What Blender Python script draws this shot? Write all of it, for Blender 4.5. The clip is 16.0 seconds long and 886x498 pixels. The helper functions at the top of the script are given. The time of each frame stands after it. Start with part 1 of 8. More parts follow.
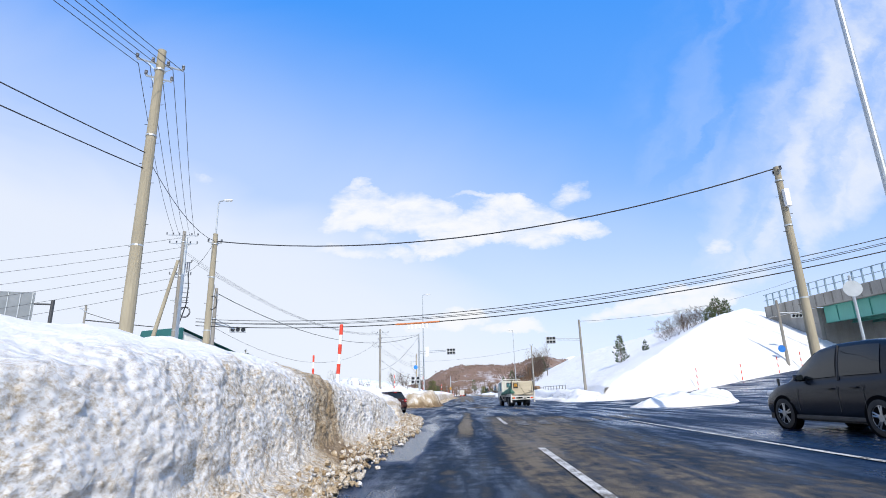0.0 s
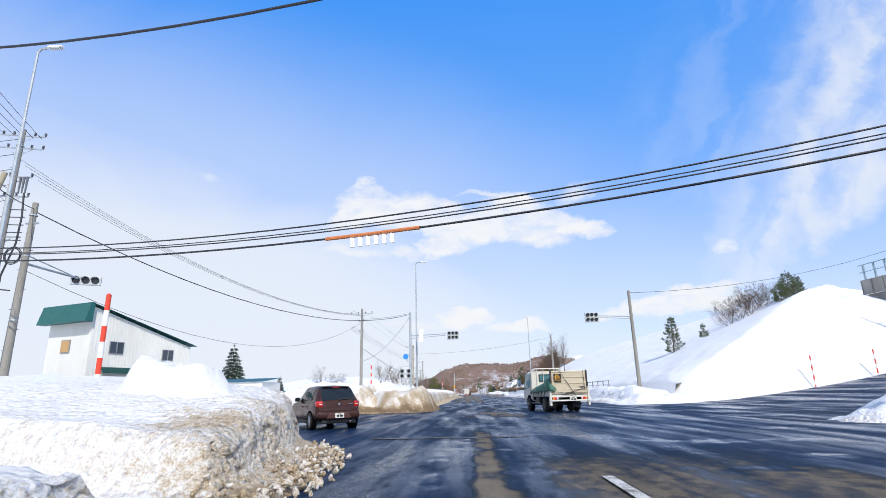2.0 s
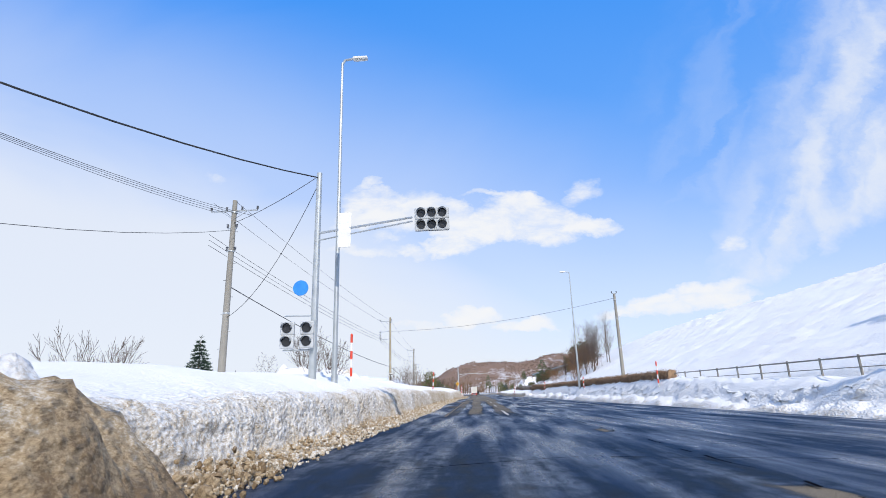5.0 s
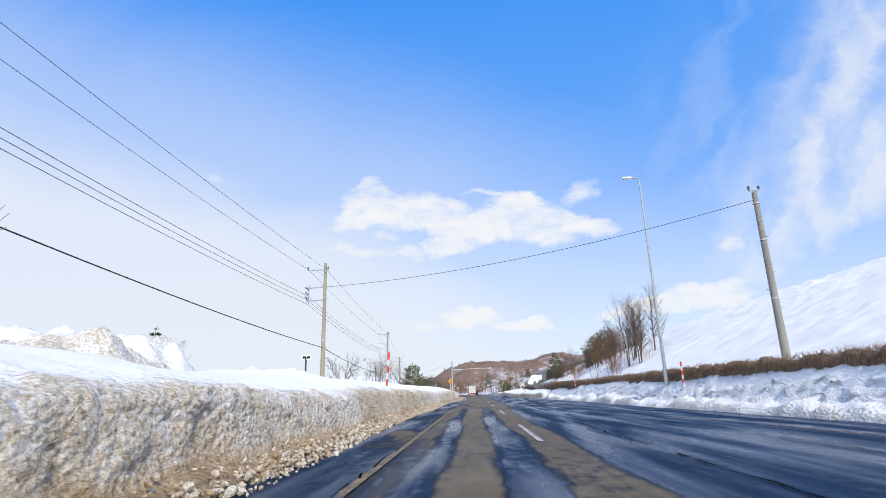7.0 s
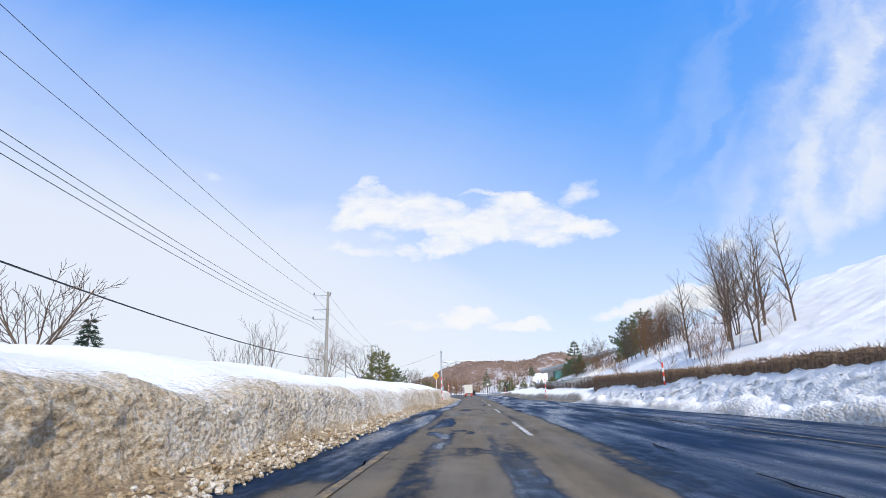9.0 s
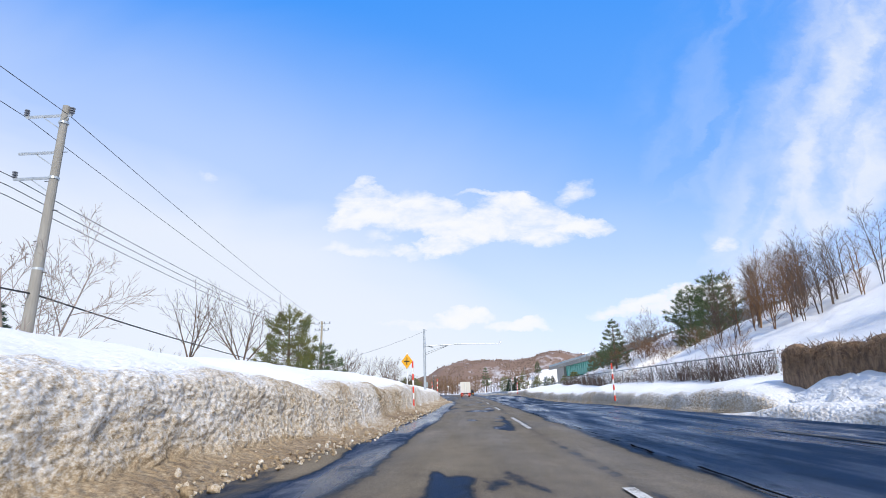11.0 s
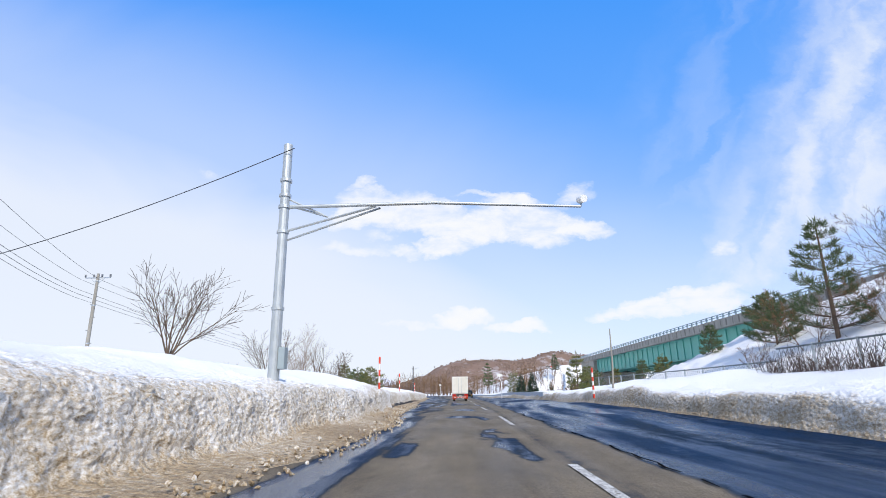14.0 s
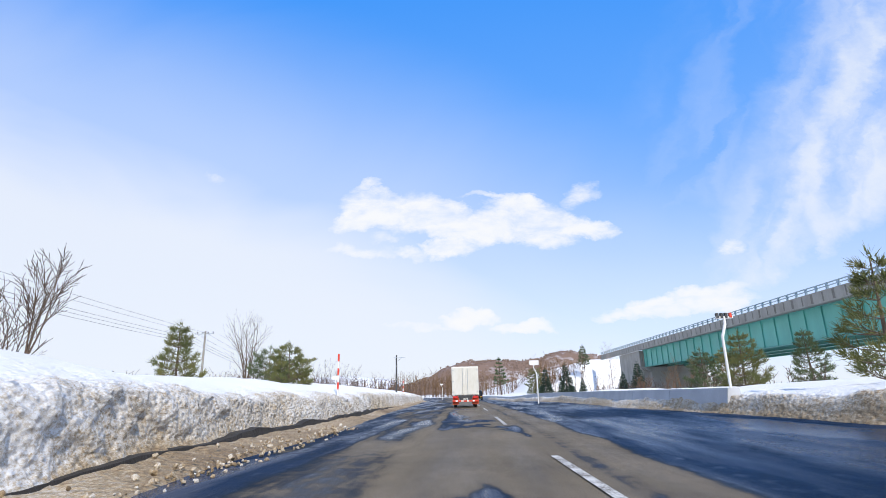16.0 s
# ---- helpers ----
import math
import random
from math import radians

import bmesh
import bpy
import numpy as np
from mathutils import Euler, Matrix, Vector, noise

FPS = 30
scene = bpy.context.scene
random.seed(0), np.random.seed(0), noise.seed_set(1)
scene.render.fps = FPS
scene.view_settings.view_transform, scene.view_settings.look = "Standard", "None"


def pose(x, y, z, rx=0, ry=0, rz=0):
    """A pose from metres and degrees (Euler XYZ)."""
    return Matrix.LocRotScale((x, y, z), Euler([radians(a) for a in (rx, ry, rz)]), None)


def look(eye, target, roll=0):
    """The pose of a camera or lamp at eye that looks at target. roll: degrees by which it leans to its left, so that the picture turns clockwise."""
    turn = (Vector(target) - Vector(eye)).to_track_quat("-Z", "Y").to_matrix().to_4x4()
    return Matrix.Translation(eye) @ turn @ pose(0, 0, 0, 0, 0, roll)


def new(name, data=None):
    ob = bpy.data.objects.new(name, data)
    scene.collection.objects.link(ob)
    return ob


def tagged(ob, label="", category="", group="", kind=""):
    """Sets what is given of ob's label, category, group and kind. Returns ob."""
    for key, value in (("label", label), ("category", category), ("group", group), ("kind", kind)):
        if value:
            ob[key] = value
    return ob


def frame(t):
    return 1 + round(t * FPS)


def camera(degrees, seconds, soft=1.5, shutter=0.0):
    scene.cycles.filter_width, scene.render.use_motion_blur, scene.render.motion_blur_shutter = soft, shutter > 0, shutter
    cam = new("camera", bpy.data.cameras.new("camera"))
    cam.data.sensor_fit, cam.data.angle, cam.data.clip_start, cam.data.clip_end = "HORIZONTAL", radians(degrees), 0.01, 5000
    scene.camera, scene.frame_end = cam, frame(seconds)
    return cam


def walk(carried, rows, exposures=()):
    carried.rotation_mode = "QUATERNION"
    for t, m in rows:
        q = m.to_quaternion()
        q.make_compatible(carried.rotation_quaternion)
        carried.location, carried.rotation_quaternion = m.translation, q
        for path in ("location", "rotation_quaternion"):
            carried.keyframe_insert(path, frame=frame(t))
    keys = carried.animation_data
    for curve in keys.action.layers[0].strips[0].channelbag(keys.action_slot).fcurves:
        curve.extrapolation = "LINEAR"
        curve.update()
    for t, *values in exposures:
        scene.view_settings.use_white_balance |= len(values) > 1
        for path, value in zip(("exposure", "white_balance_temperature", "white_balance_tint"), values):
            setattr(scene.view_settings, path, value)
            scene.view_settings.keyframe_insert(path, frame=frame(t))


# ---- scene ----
cam = camera(80.0, 16.0, soft=0.9)
PATH = [
    (0, (0.17, -0.719, 1.162), (0.111, 1.208, 1.695), -1.7),
    (0.5, (0.133, 4.027, 1.148), (0.073, 5.954, 1.68), -1.4),
    (1, (0.091, 8.844, 1.132), (0.025, 10.77, 1.666), -1.3),
    (1.5, (0.045, 13.815, 1.114), (-0.028, 15.741, 1.647), -1.1),
    (2, (0.005, 19.046, 1.101), (-0.072, 20.973, 1.631), -1.5),
    (2.5, (-0.025, 24.607, 1.092), (-0.108, 26.534, 1.619), -1.5),
    (3, (-0.069, 30.526, 1.079), (-0.16, 32.453, 1.606), -1.5),
    (3.5, (-0.126, 36.839, 1.067), (-0.225, 38.766, 1.591), -1.6),
    (4, (-0.156, 43.595, 1.063), (-0.259, 45.521, 1.589), -1.6),
    (6.5, (-0.07, 79.873, 1.1), (-0.167, 81.8, 1.629), -1.7),
    (7, (-0.055, 87.277, 1.099), (-0.151, 89.203, 1.627), -1.7),
    (7.5, (-0.037, 94.755, 1.092), (-0.133, 96.682, 1.62), -1.7),
    (8, (-0.01, 102.251, 1.072), (-0.103, 104.178, 1.598), -1.6),
    (8.5, (0.009, 109.754, 1.066), (-0.084, 111.681, 1.595), -1.3),
    (9, (0.012, 117.253, 1.062), (-0.076, 119.18, 1.59), -1.4),
    (11.5, (-0.116, 154.667, 0.982), (-0.19, 156.595, 1.509), -1.6),
    (12, (-0.107, 162.149, 0.976), (-0.177, 164.077, 1.503), -1.4),
    (12.5, (-0.051, 169.627, 0.973), (-0.12, 171.555, 1.5), -1.4),
    (13, (0.036, 177.097, 0.968), (-0.03, 179.024, 1.498), -1.5),
    (13.5, (0.105, 184.566, 0.969), (0.035, 186.493, 1.499), -1.2),
    (14, (0.138, 192.042, 0.978), (0.063, 193.969, 1.507), -1.0),
    (14.5, (0.124, 199.525, 0.988), (0.045, 201.452, 1.52), -1.6),
    (15, (0.077, 207.006, 0.99), (-0.007, 208.934, 1.518), -0.7),
    (15.5, (-0.004, 214.49, 0.988), (-0.091, 216.417, 1.52), -1.1),
    (16, (-0.118, 221.978, 0.985), (-0.214, 223.903, 1.519), -1.3),
]
walk(cam, [(t, look(eye, target, roll)) for t, eye, target, roll in PATH],
     ((0.0, -0.16), (1.0, -0.19), (2.5, -0.22), (7.5, -0.23), (9.0, -0.2), (11.5, -0.16), (16.0, -0.17)))

# ---- world and sun ----
SUN_DIR = Vector((0.25, -0.72, 0.62)).normalized()
world = bpy.data.worlds.new("winter_sky")
scene.world = world
world.use_nodes = True
wn, wl = world.node_tree.nodes, world.node_tree.links
wn.clear()


def wnode(kind, **values):
    n = wn.new(kind)
    for key, value in values.items():
        n.inputs[key].default_value = value
    return n


def wmath(op, a, b=None, c=None, clamp=False):
    n = wn.new("ShaderNodeMath")
    n.operation, n.use_clamp = op, clamp
    for i, v in enumerate((a, b, c)):
        if v is None:
            continue
        if isinstance(v, (int, float)):
            n.inputs[i].default_value = v
        else:
            wl.new(v, n.inputs[i])
    return n.outputs[0]


def wstep(v, lo, hi, to_lo=0.0, to_hi=1.0):
    n = wn.new("ShaderNodeMapRange")
    n.interpolation_type = "SMOOTHSTEP"
    wl.new(v, n.inputs["Value"])
    for key, value in (("From Min", lo), ("From Max", hi), ("To Min", to_lo), ("To Max", to_hi)):
        n.inputs[key].default_value = value
    return n.outputs["Result"]


sky = wn.new("ShaderNodeTexSky")
sky.sky_type = "NISHITA"
sky.sun_disc = False
sky.sun_elevation = math.asin(SUN_DIR.z)
sky.sun_rotation = math.atan2(SUN_DIR.x, SUN_DIR.y)
sky.altitude, sky.air_density, sky.dust_density, sky.ozone_density = 100, 1.0, 0.6, 2.0
direction = wn.new("ShaderNodeTexCoord").outputs["Generated"]
split = wn.new("ShaderNodeSeparateXYZ")
wl.new(direction, split.inputs[0])
dx, dy, dz = split.outputs
ahead = wmath("MAXIMUM", wmath("ABSOLUTE", dy), 0.12)
u, v = wmath("DIVIDE", dx, ahead), wmath("DIVIDE", dz, ahead)
join = wn.new("ShaderNodeCombineXYZ")
wl.new(u, join.inputs[0]), wl.new(v, join.inputs[1])
plane = join.outputs[0]


def wnoise(sx, sy, scale, detail=5.0, rough=0.55, turn=0.0, dist=0.0):
    m = wn.new("ShaderNodeMapping")
    m.inputs["Scale"].default_value = (sx, sy, 1)
    m.inputs["Rotation"].default_value = (0, 0, turn)
    wl.new(plane, m.inputs["Vector"])
    n = wnode("ShaderNodeTexNoise", Scale=scale, Detail=detail, Roughness=rough, Distortion=dist)
    wl.new(m.outputs[0], n.inputs["Vector"])
    return n.outputs[0]


def puff(cu, cv, ru, rv, turn=0.0):
    """1 at the middle of a ragged ellipse in the sky, 0 at its rim and beyond."""
    a = wmath("SUBTRACT", bu, cu)
    b = wmath("SUBTRACT", wmath("SUBTRACT", bv, cv), wmath("MULTIPLY", a, turn))
    r = wmath("ADD", wmath("POWER", wmath("DIVIDE", a, ru), 2), wmath("POWER", wmath("DIVIDE", b, rv), 2))
    return wmath("SUBTRACT", 1.0, r, clamp=True)


warp_a, warp_b = wnoise(1.0, 1.4, 11.0, 6.0, 0.62, 0.3), wnoise(1.0, 1.4, 13.0, 6.0, 0.62, 1.3)
bu = wmath("ADD", u, wmath("MULTIPLY", wmath("SUBTRACT", warp_a, 0.5), 0.11))
bv = wmath("ADD", v, wmath("MULTIPLY", wmath("SUBTRACT", warp_b, 0.5), 0.07))
fleece = wnoise(1.0, 2.4, 9.0, 8.0, 0.62, 0.35, 0.6)
veil = wnoise(0.8, 1.6, 1.5, 4.0, 0.5, 0.9, 0.6)
edges = wnoise(1.0, 2.0, 26.0, 6.0, 0.65, 0.35, 0.3)
body = None
for spot in ((-0.15, 0.36, 0.115, 0.05, -0.15), (-0.06, 0.35, 0.09, 0.05, -0.3), (-0.22, 0.345, 0.06, 0.03, 0.2), (0.02, 0.315, 0.12, 0.038, -0.1), (0.12, 0.325, 0.13, 0.05, -0.1),
             (0.21, 0.315, 0.1, 0.026, -0.15), (0.11, 0.36, 0.06, 0.03, -0.3), (-0.04, 0.28, 0.06, 0.024, 0.0)):
    one = puff(*spot)
    body = one if body is None else wmath("MAXIMUM", body, one)
wisps = None
for spot in ((0.225, 0.375, 0.045, 0.03, 0.3), (-0.21, 0.415, 0.03, 0.018, 0.3), (-0.2, 0.275, 0.08, 0.017, -0.12), (-0.12, 0.268, 0.05, 0.014, -0.1), (-0.17, 0.303, 0.04, 0.015, -0.1), (0.06, 0.385, 0.09, 0.009, -0.05)):
    one = puff(*spot)
    wisps = one if wisps is None else wmath("MAXIMUM", wisps, one)
body = wmath("MAXIMUM", body, wmath("MULTIPLY", wisps, 0.5))
low = wmath("MAXIMUM", puff(-0.005, 0.137, 0.06, 0.02), puff(0.1, 0.12, 0.07, 0.015))
low = wmath("MAXIMUM", low, wmath("MULTIPLY", puff(-0.08, 0.127, 0.1, 0.008), 0.5))
low = wmath("MAXIMUM", low, puff(0.38, 0.148, 0.17, 0.022, 0.08))
low = wmath("MAXIMUM", low, wmath("MULTIPLY", puff(0.44, 0.168, 0.1, 0.024, 0.1), 0.8))
low = wmath("MAXIMUM", low, wmath("MULTIPLY", puff(0.51, 0.262, 0.035, 0.018), 0.4))
low = wmath("MAXIMUM", low, wmath("MULTIPLY", puff(-0.53, 0.444, 0.035, 0.018, -0.3), 0.25))
shape = wmath("POWER", wmath("MAXIMUM", body, low), 0.6)
ragged = wmath("ADD", wmath("MULTIPLY", wmath("SUBTRACT", fleece, 0.5), 1.5), wmath("MULTIPLY", wmath("SUBTRACT", edges, 0.5), 0.7))
cloud = wmath("MULTIPLY", wstep(wmath("ADD", shape, wmath("MULTIPLY", ragged, 0.62)), 0.12, 1.0), wmath("MULTIPLY", wstep(shape, 0.0, 0.4), wstep(ragged, -0.35, 0.2, 0.62, 1.0)))
# pale veil, thickest low down and towards the left
rim = wmath("ADD", wmath("MAXIMUM", wmath("SUBTRACT", 0.235, wmath("MULTIPLY", u, 0.42)), wmath("ADD", 0.08, wmath("MULTIPLY", u, -0.03))), wmath("MULTIPLY", wmath("SUBTRACT", veil, 0.5), 0.3))
below = wmath("SUBTRACT", rim, v)
left_haze = wmath("MAXIMUM", wstep(below, -0.2, 0.2, 0.0, 0.9), wstep(below, -0.5, 0.05, 0.0, 0.46))
# feathered cirrus fan, its fibres running up and to the right
across = wmath("SUBTRACT", wmath("ADD", u, wmath("MULTIPLY", wmath("SUBTRACT", warp_a, 0.5), 0.1)), wmath("MULTIPLY", v, 0.6))
fan = wn.new("ShaderNodeCombineXYZ")
wl.new(wmath("MULTIPLY", across, 11.0), fan.inputs[0]), wl.new(wmath("MULTIPLY", wmath("ADD", v, wmath("MULTIPLY", u, 0.6)), 3.4), fan.inputs[1])
fibre = wnode("ShaderNodeTexNoise", Scale=1.0, Detail=5.0, Roughness=0.5, Distortion=0.5)
wl.new(fan.outputs[0], fibre.inputs["Vector"])
foot = wstep(wmath("SUBTRACT", bv, wmath("MULTIPLY", u, 0.62)), -0.22, -0.13)
inside = wmath("MULTIPLY", wstep(across, 0.19, 0.46), foot)
streak = wmath("MULTIPLY", inside, wstep(wmath("ADD", fibre.outputs[0], wmath("MULTIPLY", wmath("SUBTRACT", warp_b, 0.5), 0.4)), 0.2, 0.72, 0.28, 0.88))
thin = wmath("MULTIPLY", wstep(across, -0.1, 0.35, 0.0, 0.3), wstep(fibre.outputs[0], 0.35, 0.7, 0.15, 1.0))
haze = wmath("MAXIMUM", left_haze, wmath("MAXIMUM", streak, wmath("MULTIPLY", thin, wstep(v, 0.1, 0.4))))
white = wmath("MAXIMUM", haze, wstep(v, 0.12, 0.0, 0.0, 0.85), clamp=True)


def wmix(f, a, b):
    n = wn.new("ShaderNodeMix")
    n.data_type = "RGBA"
    wl.new(f, n.inputs["Factor"])
    for key, val in (("A", a), ("B", b)):
        if isinstance(val, tuple):
            n.inputs[key].default_value = val
        else:
            wl.new(val, n.inputs[key])
    return n.outputs["Result"]


lift = wn.new("ShaderNodeMix")
lift.data_type, lift.blend_type = "RGBA", "MULTIPLY"
lift.inputs["Factor"].default_value = 1.0
wl.new(sky.outputs[0], lift.inputs["A"])
lift.inputs["B"].default_value = (1.75, 2.6, 3.6, 1)
# the blue of the clear part deepens from the horizon to the zenith
depth = wn.new("ShaderNodeValToRGB")
stops = depth.color_ramp.elements
stops[0].position, stops[0].color = 0.0, (0.72, 0.83, 1.0, 1)
stops[1].position, stops[1].color = 0.45, (0.05, 0.325, 1.0, 1)
for place, tone in ((0.06, (0.56, 0.72, 1.0)), (0.125, (0.34, 0.56, 1.0)), (0.2, (0.21, 0.455, 1.0)), (0.3, (0.115, 0.385, 1.0)), (0.7, (0.2, 0.42, 0.9)), (1.0, (0.3, 0.46, 0.85))):
    stops.new(place).color = (*tone, 1)
wl.new(wmath("MULTIPLY", v, 0.5), depth.inputs["Fac"])
bright = wn.new("ShaderNodeMix")
bright.data_type, bright.blend_type = "RGBA", "MULTIPLY"
bright.inputs["Factor"].default_value = 1.0
wl.new(depth.outputs[0], bright.inputs["A"])
bright.inputs["B"].default_value = (11.2, 11.2, 11.2, 1)
clear = wn.new("ShaderNodeMix")
clear.data_type = "RGBA"
clear.inputs["Factor"].default_value = 0.85
wl.new(lift.outputs["Result"], clear.inputs["A"]), wl.new(bright.outputs["Result"], clear.inputs["B"])
veiled = wmix(white, clear.outputs["Result"], (9.6, 10.1, 11.0, 1))
tinted = wmix(wmath("MULTIPLY", cloud, 0.95), veiled, (10.8, 10.9, 11.1, 1))
back = wn.new("ShaderNodeBackground")
back.inputs["Strength"].default_value = 0.1
wl.new(tinted, back.inputs["Color"])
wl.new(back.outputs[0], wn.new("ShaderNodeOutputWorld").inputs["Surface"])

sun = new("sun", bpy.data.lights.new("sun", "SUN"))
sun.data.energy, sun.data.angle, sun.data.color = 4.4, radians(0.6), (1.0, 0.93, 0.82)
sun.matrix_world = Matrix.Translation((0, 0, 60)) @ SUN_DIR.to_track_quat("Z", "Y").to_matrix().to_4x4()

# ---- materials ----
def material(name, color, rough=0.6, metal=0.0, spec=0.5):
    m = bpy.data.materials.new(name)
    m.use_nodes = True
    b = m.node_tree.nodes["Principled BSDF"]
    b.inputs["Base Color"].default_value = (*color, 1)
    b.inputs["Roughness"].default_value = rough
    b.inputs["Metallic"].default_value = metal
    b.inputs["Specular IOR Level"].default_value = spec
    return m


def worn(name, color, other, scale, rough=0.6, metal=0.0, bump=0.0, bump_scale=None, stretch=(1, 1, 1), lo=0.35, hi=0.65, spec=0.5, rough2=None, fine=0.25):
    """A surface of two colours, mixed by a coarse and a fine noise, with fine relief."""
    m = material(name, color, rough, metal, spec)
    nt, b = m.node_tree, m.node_tree.nodes["Principled BSDF"]
    co = nt.nodes.new("ShaderNodeTexCoord")
    mp = nt.nodes.new("ShaderNodeMapping")
    mp.inputs["Scale"].default_value = stretch
    nt.links.new(co.outputs["Object"], mp.inputs["Vector"])
    n1, n2 = nt.nodes.new("ShaderNodeTexNoise"), nt.nodes.new("ShaderNodeTexNoise")
    n1.inputs["Scale"].default_value, n1.inputs["Detail"].default_value = scale, 5
    n2.inputs["Scale"].default_value, n2.inputs["Detail"].default_value = scale * 11, 4
    for n in (n1, n2):
        nt.links.new(mp.outputs[0], n.inputs["Vector"])
    add = nt.nodes.new("ShaderNodeMix")
    add.inputs["Factor"].default_value = fine
    nt.links.new(n1.outputs[0], add.inputs["A"])
    nt.links.new(n2.outputs[0], add.inputs["B"])
    rg = nt.nodes.new("ShaderNodeMapRange")
    rg.inputs["From Min"].default_value, rg.inputs["From Max"].default_value = lo, hi
    nt.links.new(add.outputs["Result"], rg.inputs["Value"])
    mx = nt.nodes.new("ShaderNodeMix")
    mx.data_type = "RGBA"
    mx.inputs["A"].default_value, mx.inputs["B"].default_value = (*color, 1), (*other, 1)
    nt.links.new(rg.outputs[0], mx.inputs["Factor"])
    nt.links.new(mx.outputs["Result"], b.inputs["Base Color"])
    if rough2 is not None:
        rr = nt.nodes.new("ShaderNodeMapRange")
        rr.inputs["To Min"].default_value, rr.inputs["To Max"].default_value = rough, rough2
        nt.links.new(rg.outputs[0], rr.inputs["Value"])
        nt.links.new(rr.outputs[0], b.inputs["Roughness"])
    if bump:
        bp = nt.nodes.new("ShaderNodeBump")
        bp.inputs["Strength"].default_value, bp.inputs["Distance"].default_value = bump, 0.05
        n3 = nt.nodes.new("ShaderNodeTexNoise")
        n3.inputs["Scale"].default_value, n3.inputs["Detail"].default_value = bump_scale or scale * 6, 6
        nt.links.new(mp.outputs[0], n3.inputs["Vector"])
        nt.links.new(n3.outputs[0], bp.inputs["Height"])
        nt.links.new(bp.outputs[0], b.inputs["Normal"])
    return m


def snow_material():
    """Snow; the mesh's attribute "grime" says how much road dirt lies in it."""
    m = material("packed_snow", (0.82, 0.84, 0.87), 0.72, 0, 0.25)
    nt, b = m.node_tree, m.node_tree.nodes["Principled BSDF"]
    co = nt.nodes.new("ShaderNodeTexCoord")

    def noise_of(scale, detail=6.0, stretch=(1, 1, 1), rough=0.6):
        mp, n = nt.nodes.new("ShaderNodeMapping"), nt.nodes.new("ShaderNodeTexNoise")
        mp.inputs["Scale"].default_value = stretch
        n.inputs["Scale"].default_value, n.inputs["Detail"].default_value, n.inputs["Roughness"].default_value = scale, detail, rough
        nt.links.new(co.outputs["Object"], mp.inputs["Vector"])
        nt.links.new(mp.outputs[0], n.inputs["Vector"])
        return n.outputs[0]

    def calc(op, a, c, clamp=False):
        n = nt.nodes.new("ShaderNodeMath")
        n.operation, n.use_clamp = op, clamp
        for i, val in enumerate((a, c)):
            if isinstance(val, (int, float)):
                n.inputs[i].default_value = val
            else:
                nt.links.new(val, n.inputs[i])
        return n.outputs[0]

    at = nt.nodes.new("ShaderNodeAttribute")
    at.attribute_name = "grime"
    coarse, fine, grit = noise_of(1.3), noise_of(9.0, 8.0, (1, 0.6, 1), 0.7), noise_of(42.0, 5.0, (1, 0.6, 1), 0.7)
    speck = calc("ADD", calc("MULTIPLY", coarse, 0.14), calc("ADD", calc("MULTIPLY", fine, 0.6), calc("MULTIPLY", grit, 0.8)))
    spread = calc("ADD", 0.35, calc("MULTIPLY", calc("MINIMUM", at.outputs["Fac"], 0.25), 9.0))
    spread = calc("MULTIPLY", spread, calc("SUBTRACT", 1.0, calc("MULTIPLY", calc("SUBTRACT", at.outputs["Fac"], 0.28, True), 0.95), True))
    amount = calc("ADD", at.outputs["Fac"], calc("MULTIPLY", calc("SUBTRACT", speck, 0.765), spread))
    ramp = nt.nodes.new("ShaderNodeValToRGB")
    ramp.color_ramp.elements[0].position, ramp.color_ramp.elements[0].color = 0.07, (0.86, 0.85, 0.83, 1)
    ramp.color_ramp.elements[1].position, ramp.color_ramp.elements[1].color = 1.0, (0.2, 0.135, 0.075, 1)
    for pos, col in ((0.25, (0.74, 0.7, 0.645)), (0.45, (0.62, 0.545, 0.44)), (0.7, (0.43, 0.325, 0.2))):
        e = ramp.color_ramp.elements.new(pos)
        e.color = (*col, 1)
    nt.links.new(amount, ramp.inputs["Fac"])
    nt.links.new(ramp.outputs[0], b.inputs["Base Color"])
    bp = nt.nodes.new("ShaderNodeBump")
    bp.inputs["Strength"].default_value, bp.inputs["Distance"].default_value = 1.0, 0.075
    vm, vo = nt.nodes.new("ShaderNodeMapping"), nt.nodes.new("ShaderNodeTexVoronoi")
    vm.inputs["Scale"].default_value = (1, 0.7, 1)
    vo.inputs["Scale"].default_value = 13.0
    vo.feature = "SMOOTH_F1"
    nt.links.new(co.outputs["Object"], vm.inputs["Vector"])
    nt.links.new(vm.outputs[0], vo.inputs["Vector"])
    lumps = calc("MULTIPLY", calc("SUBTRACT", 1.0, vo.outputs["Distance"]), calc("ADD", 0.22, calc("MULTIPLY", calc("MINIMUM", at.outputs["Fac"], 0.12), 6.0)))
    nt.links.new(calc("ADD", lumps, calc("ADD", calc("MULTIPLY", fine, 0.5), calc("MULTIPLY", grit, 0.16))), bp.inputs["Height"])
    nt.links.new(bp.outputs[0], b.inputs["Normal"])
    b.inputs["Subsurface Weight"].default_value = 0.0
    return m


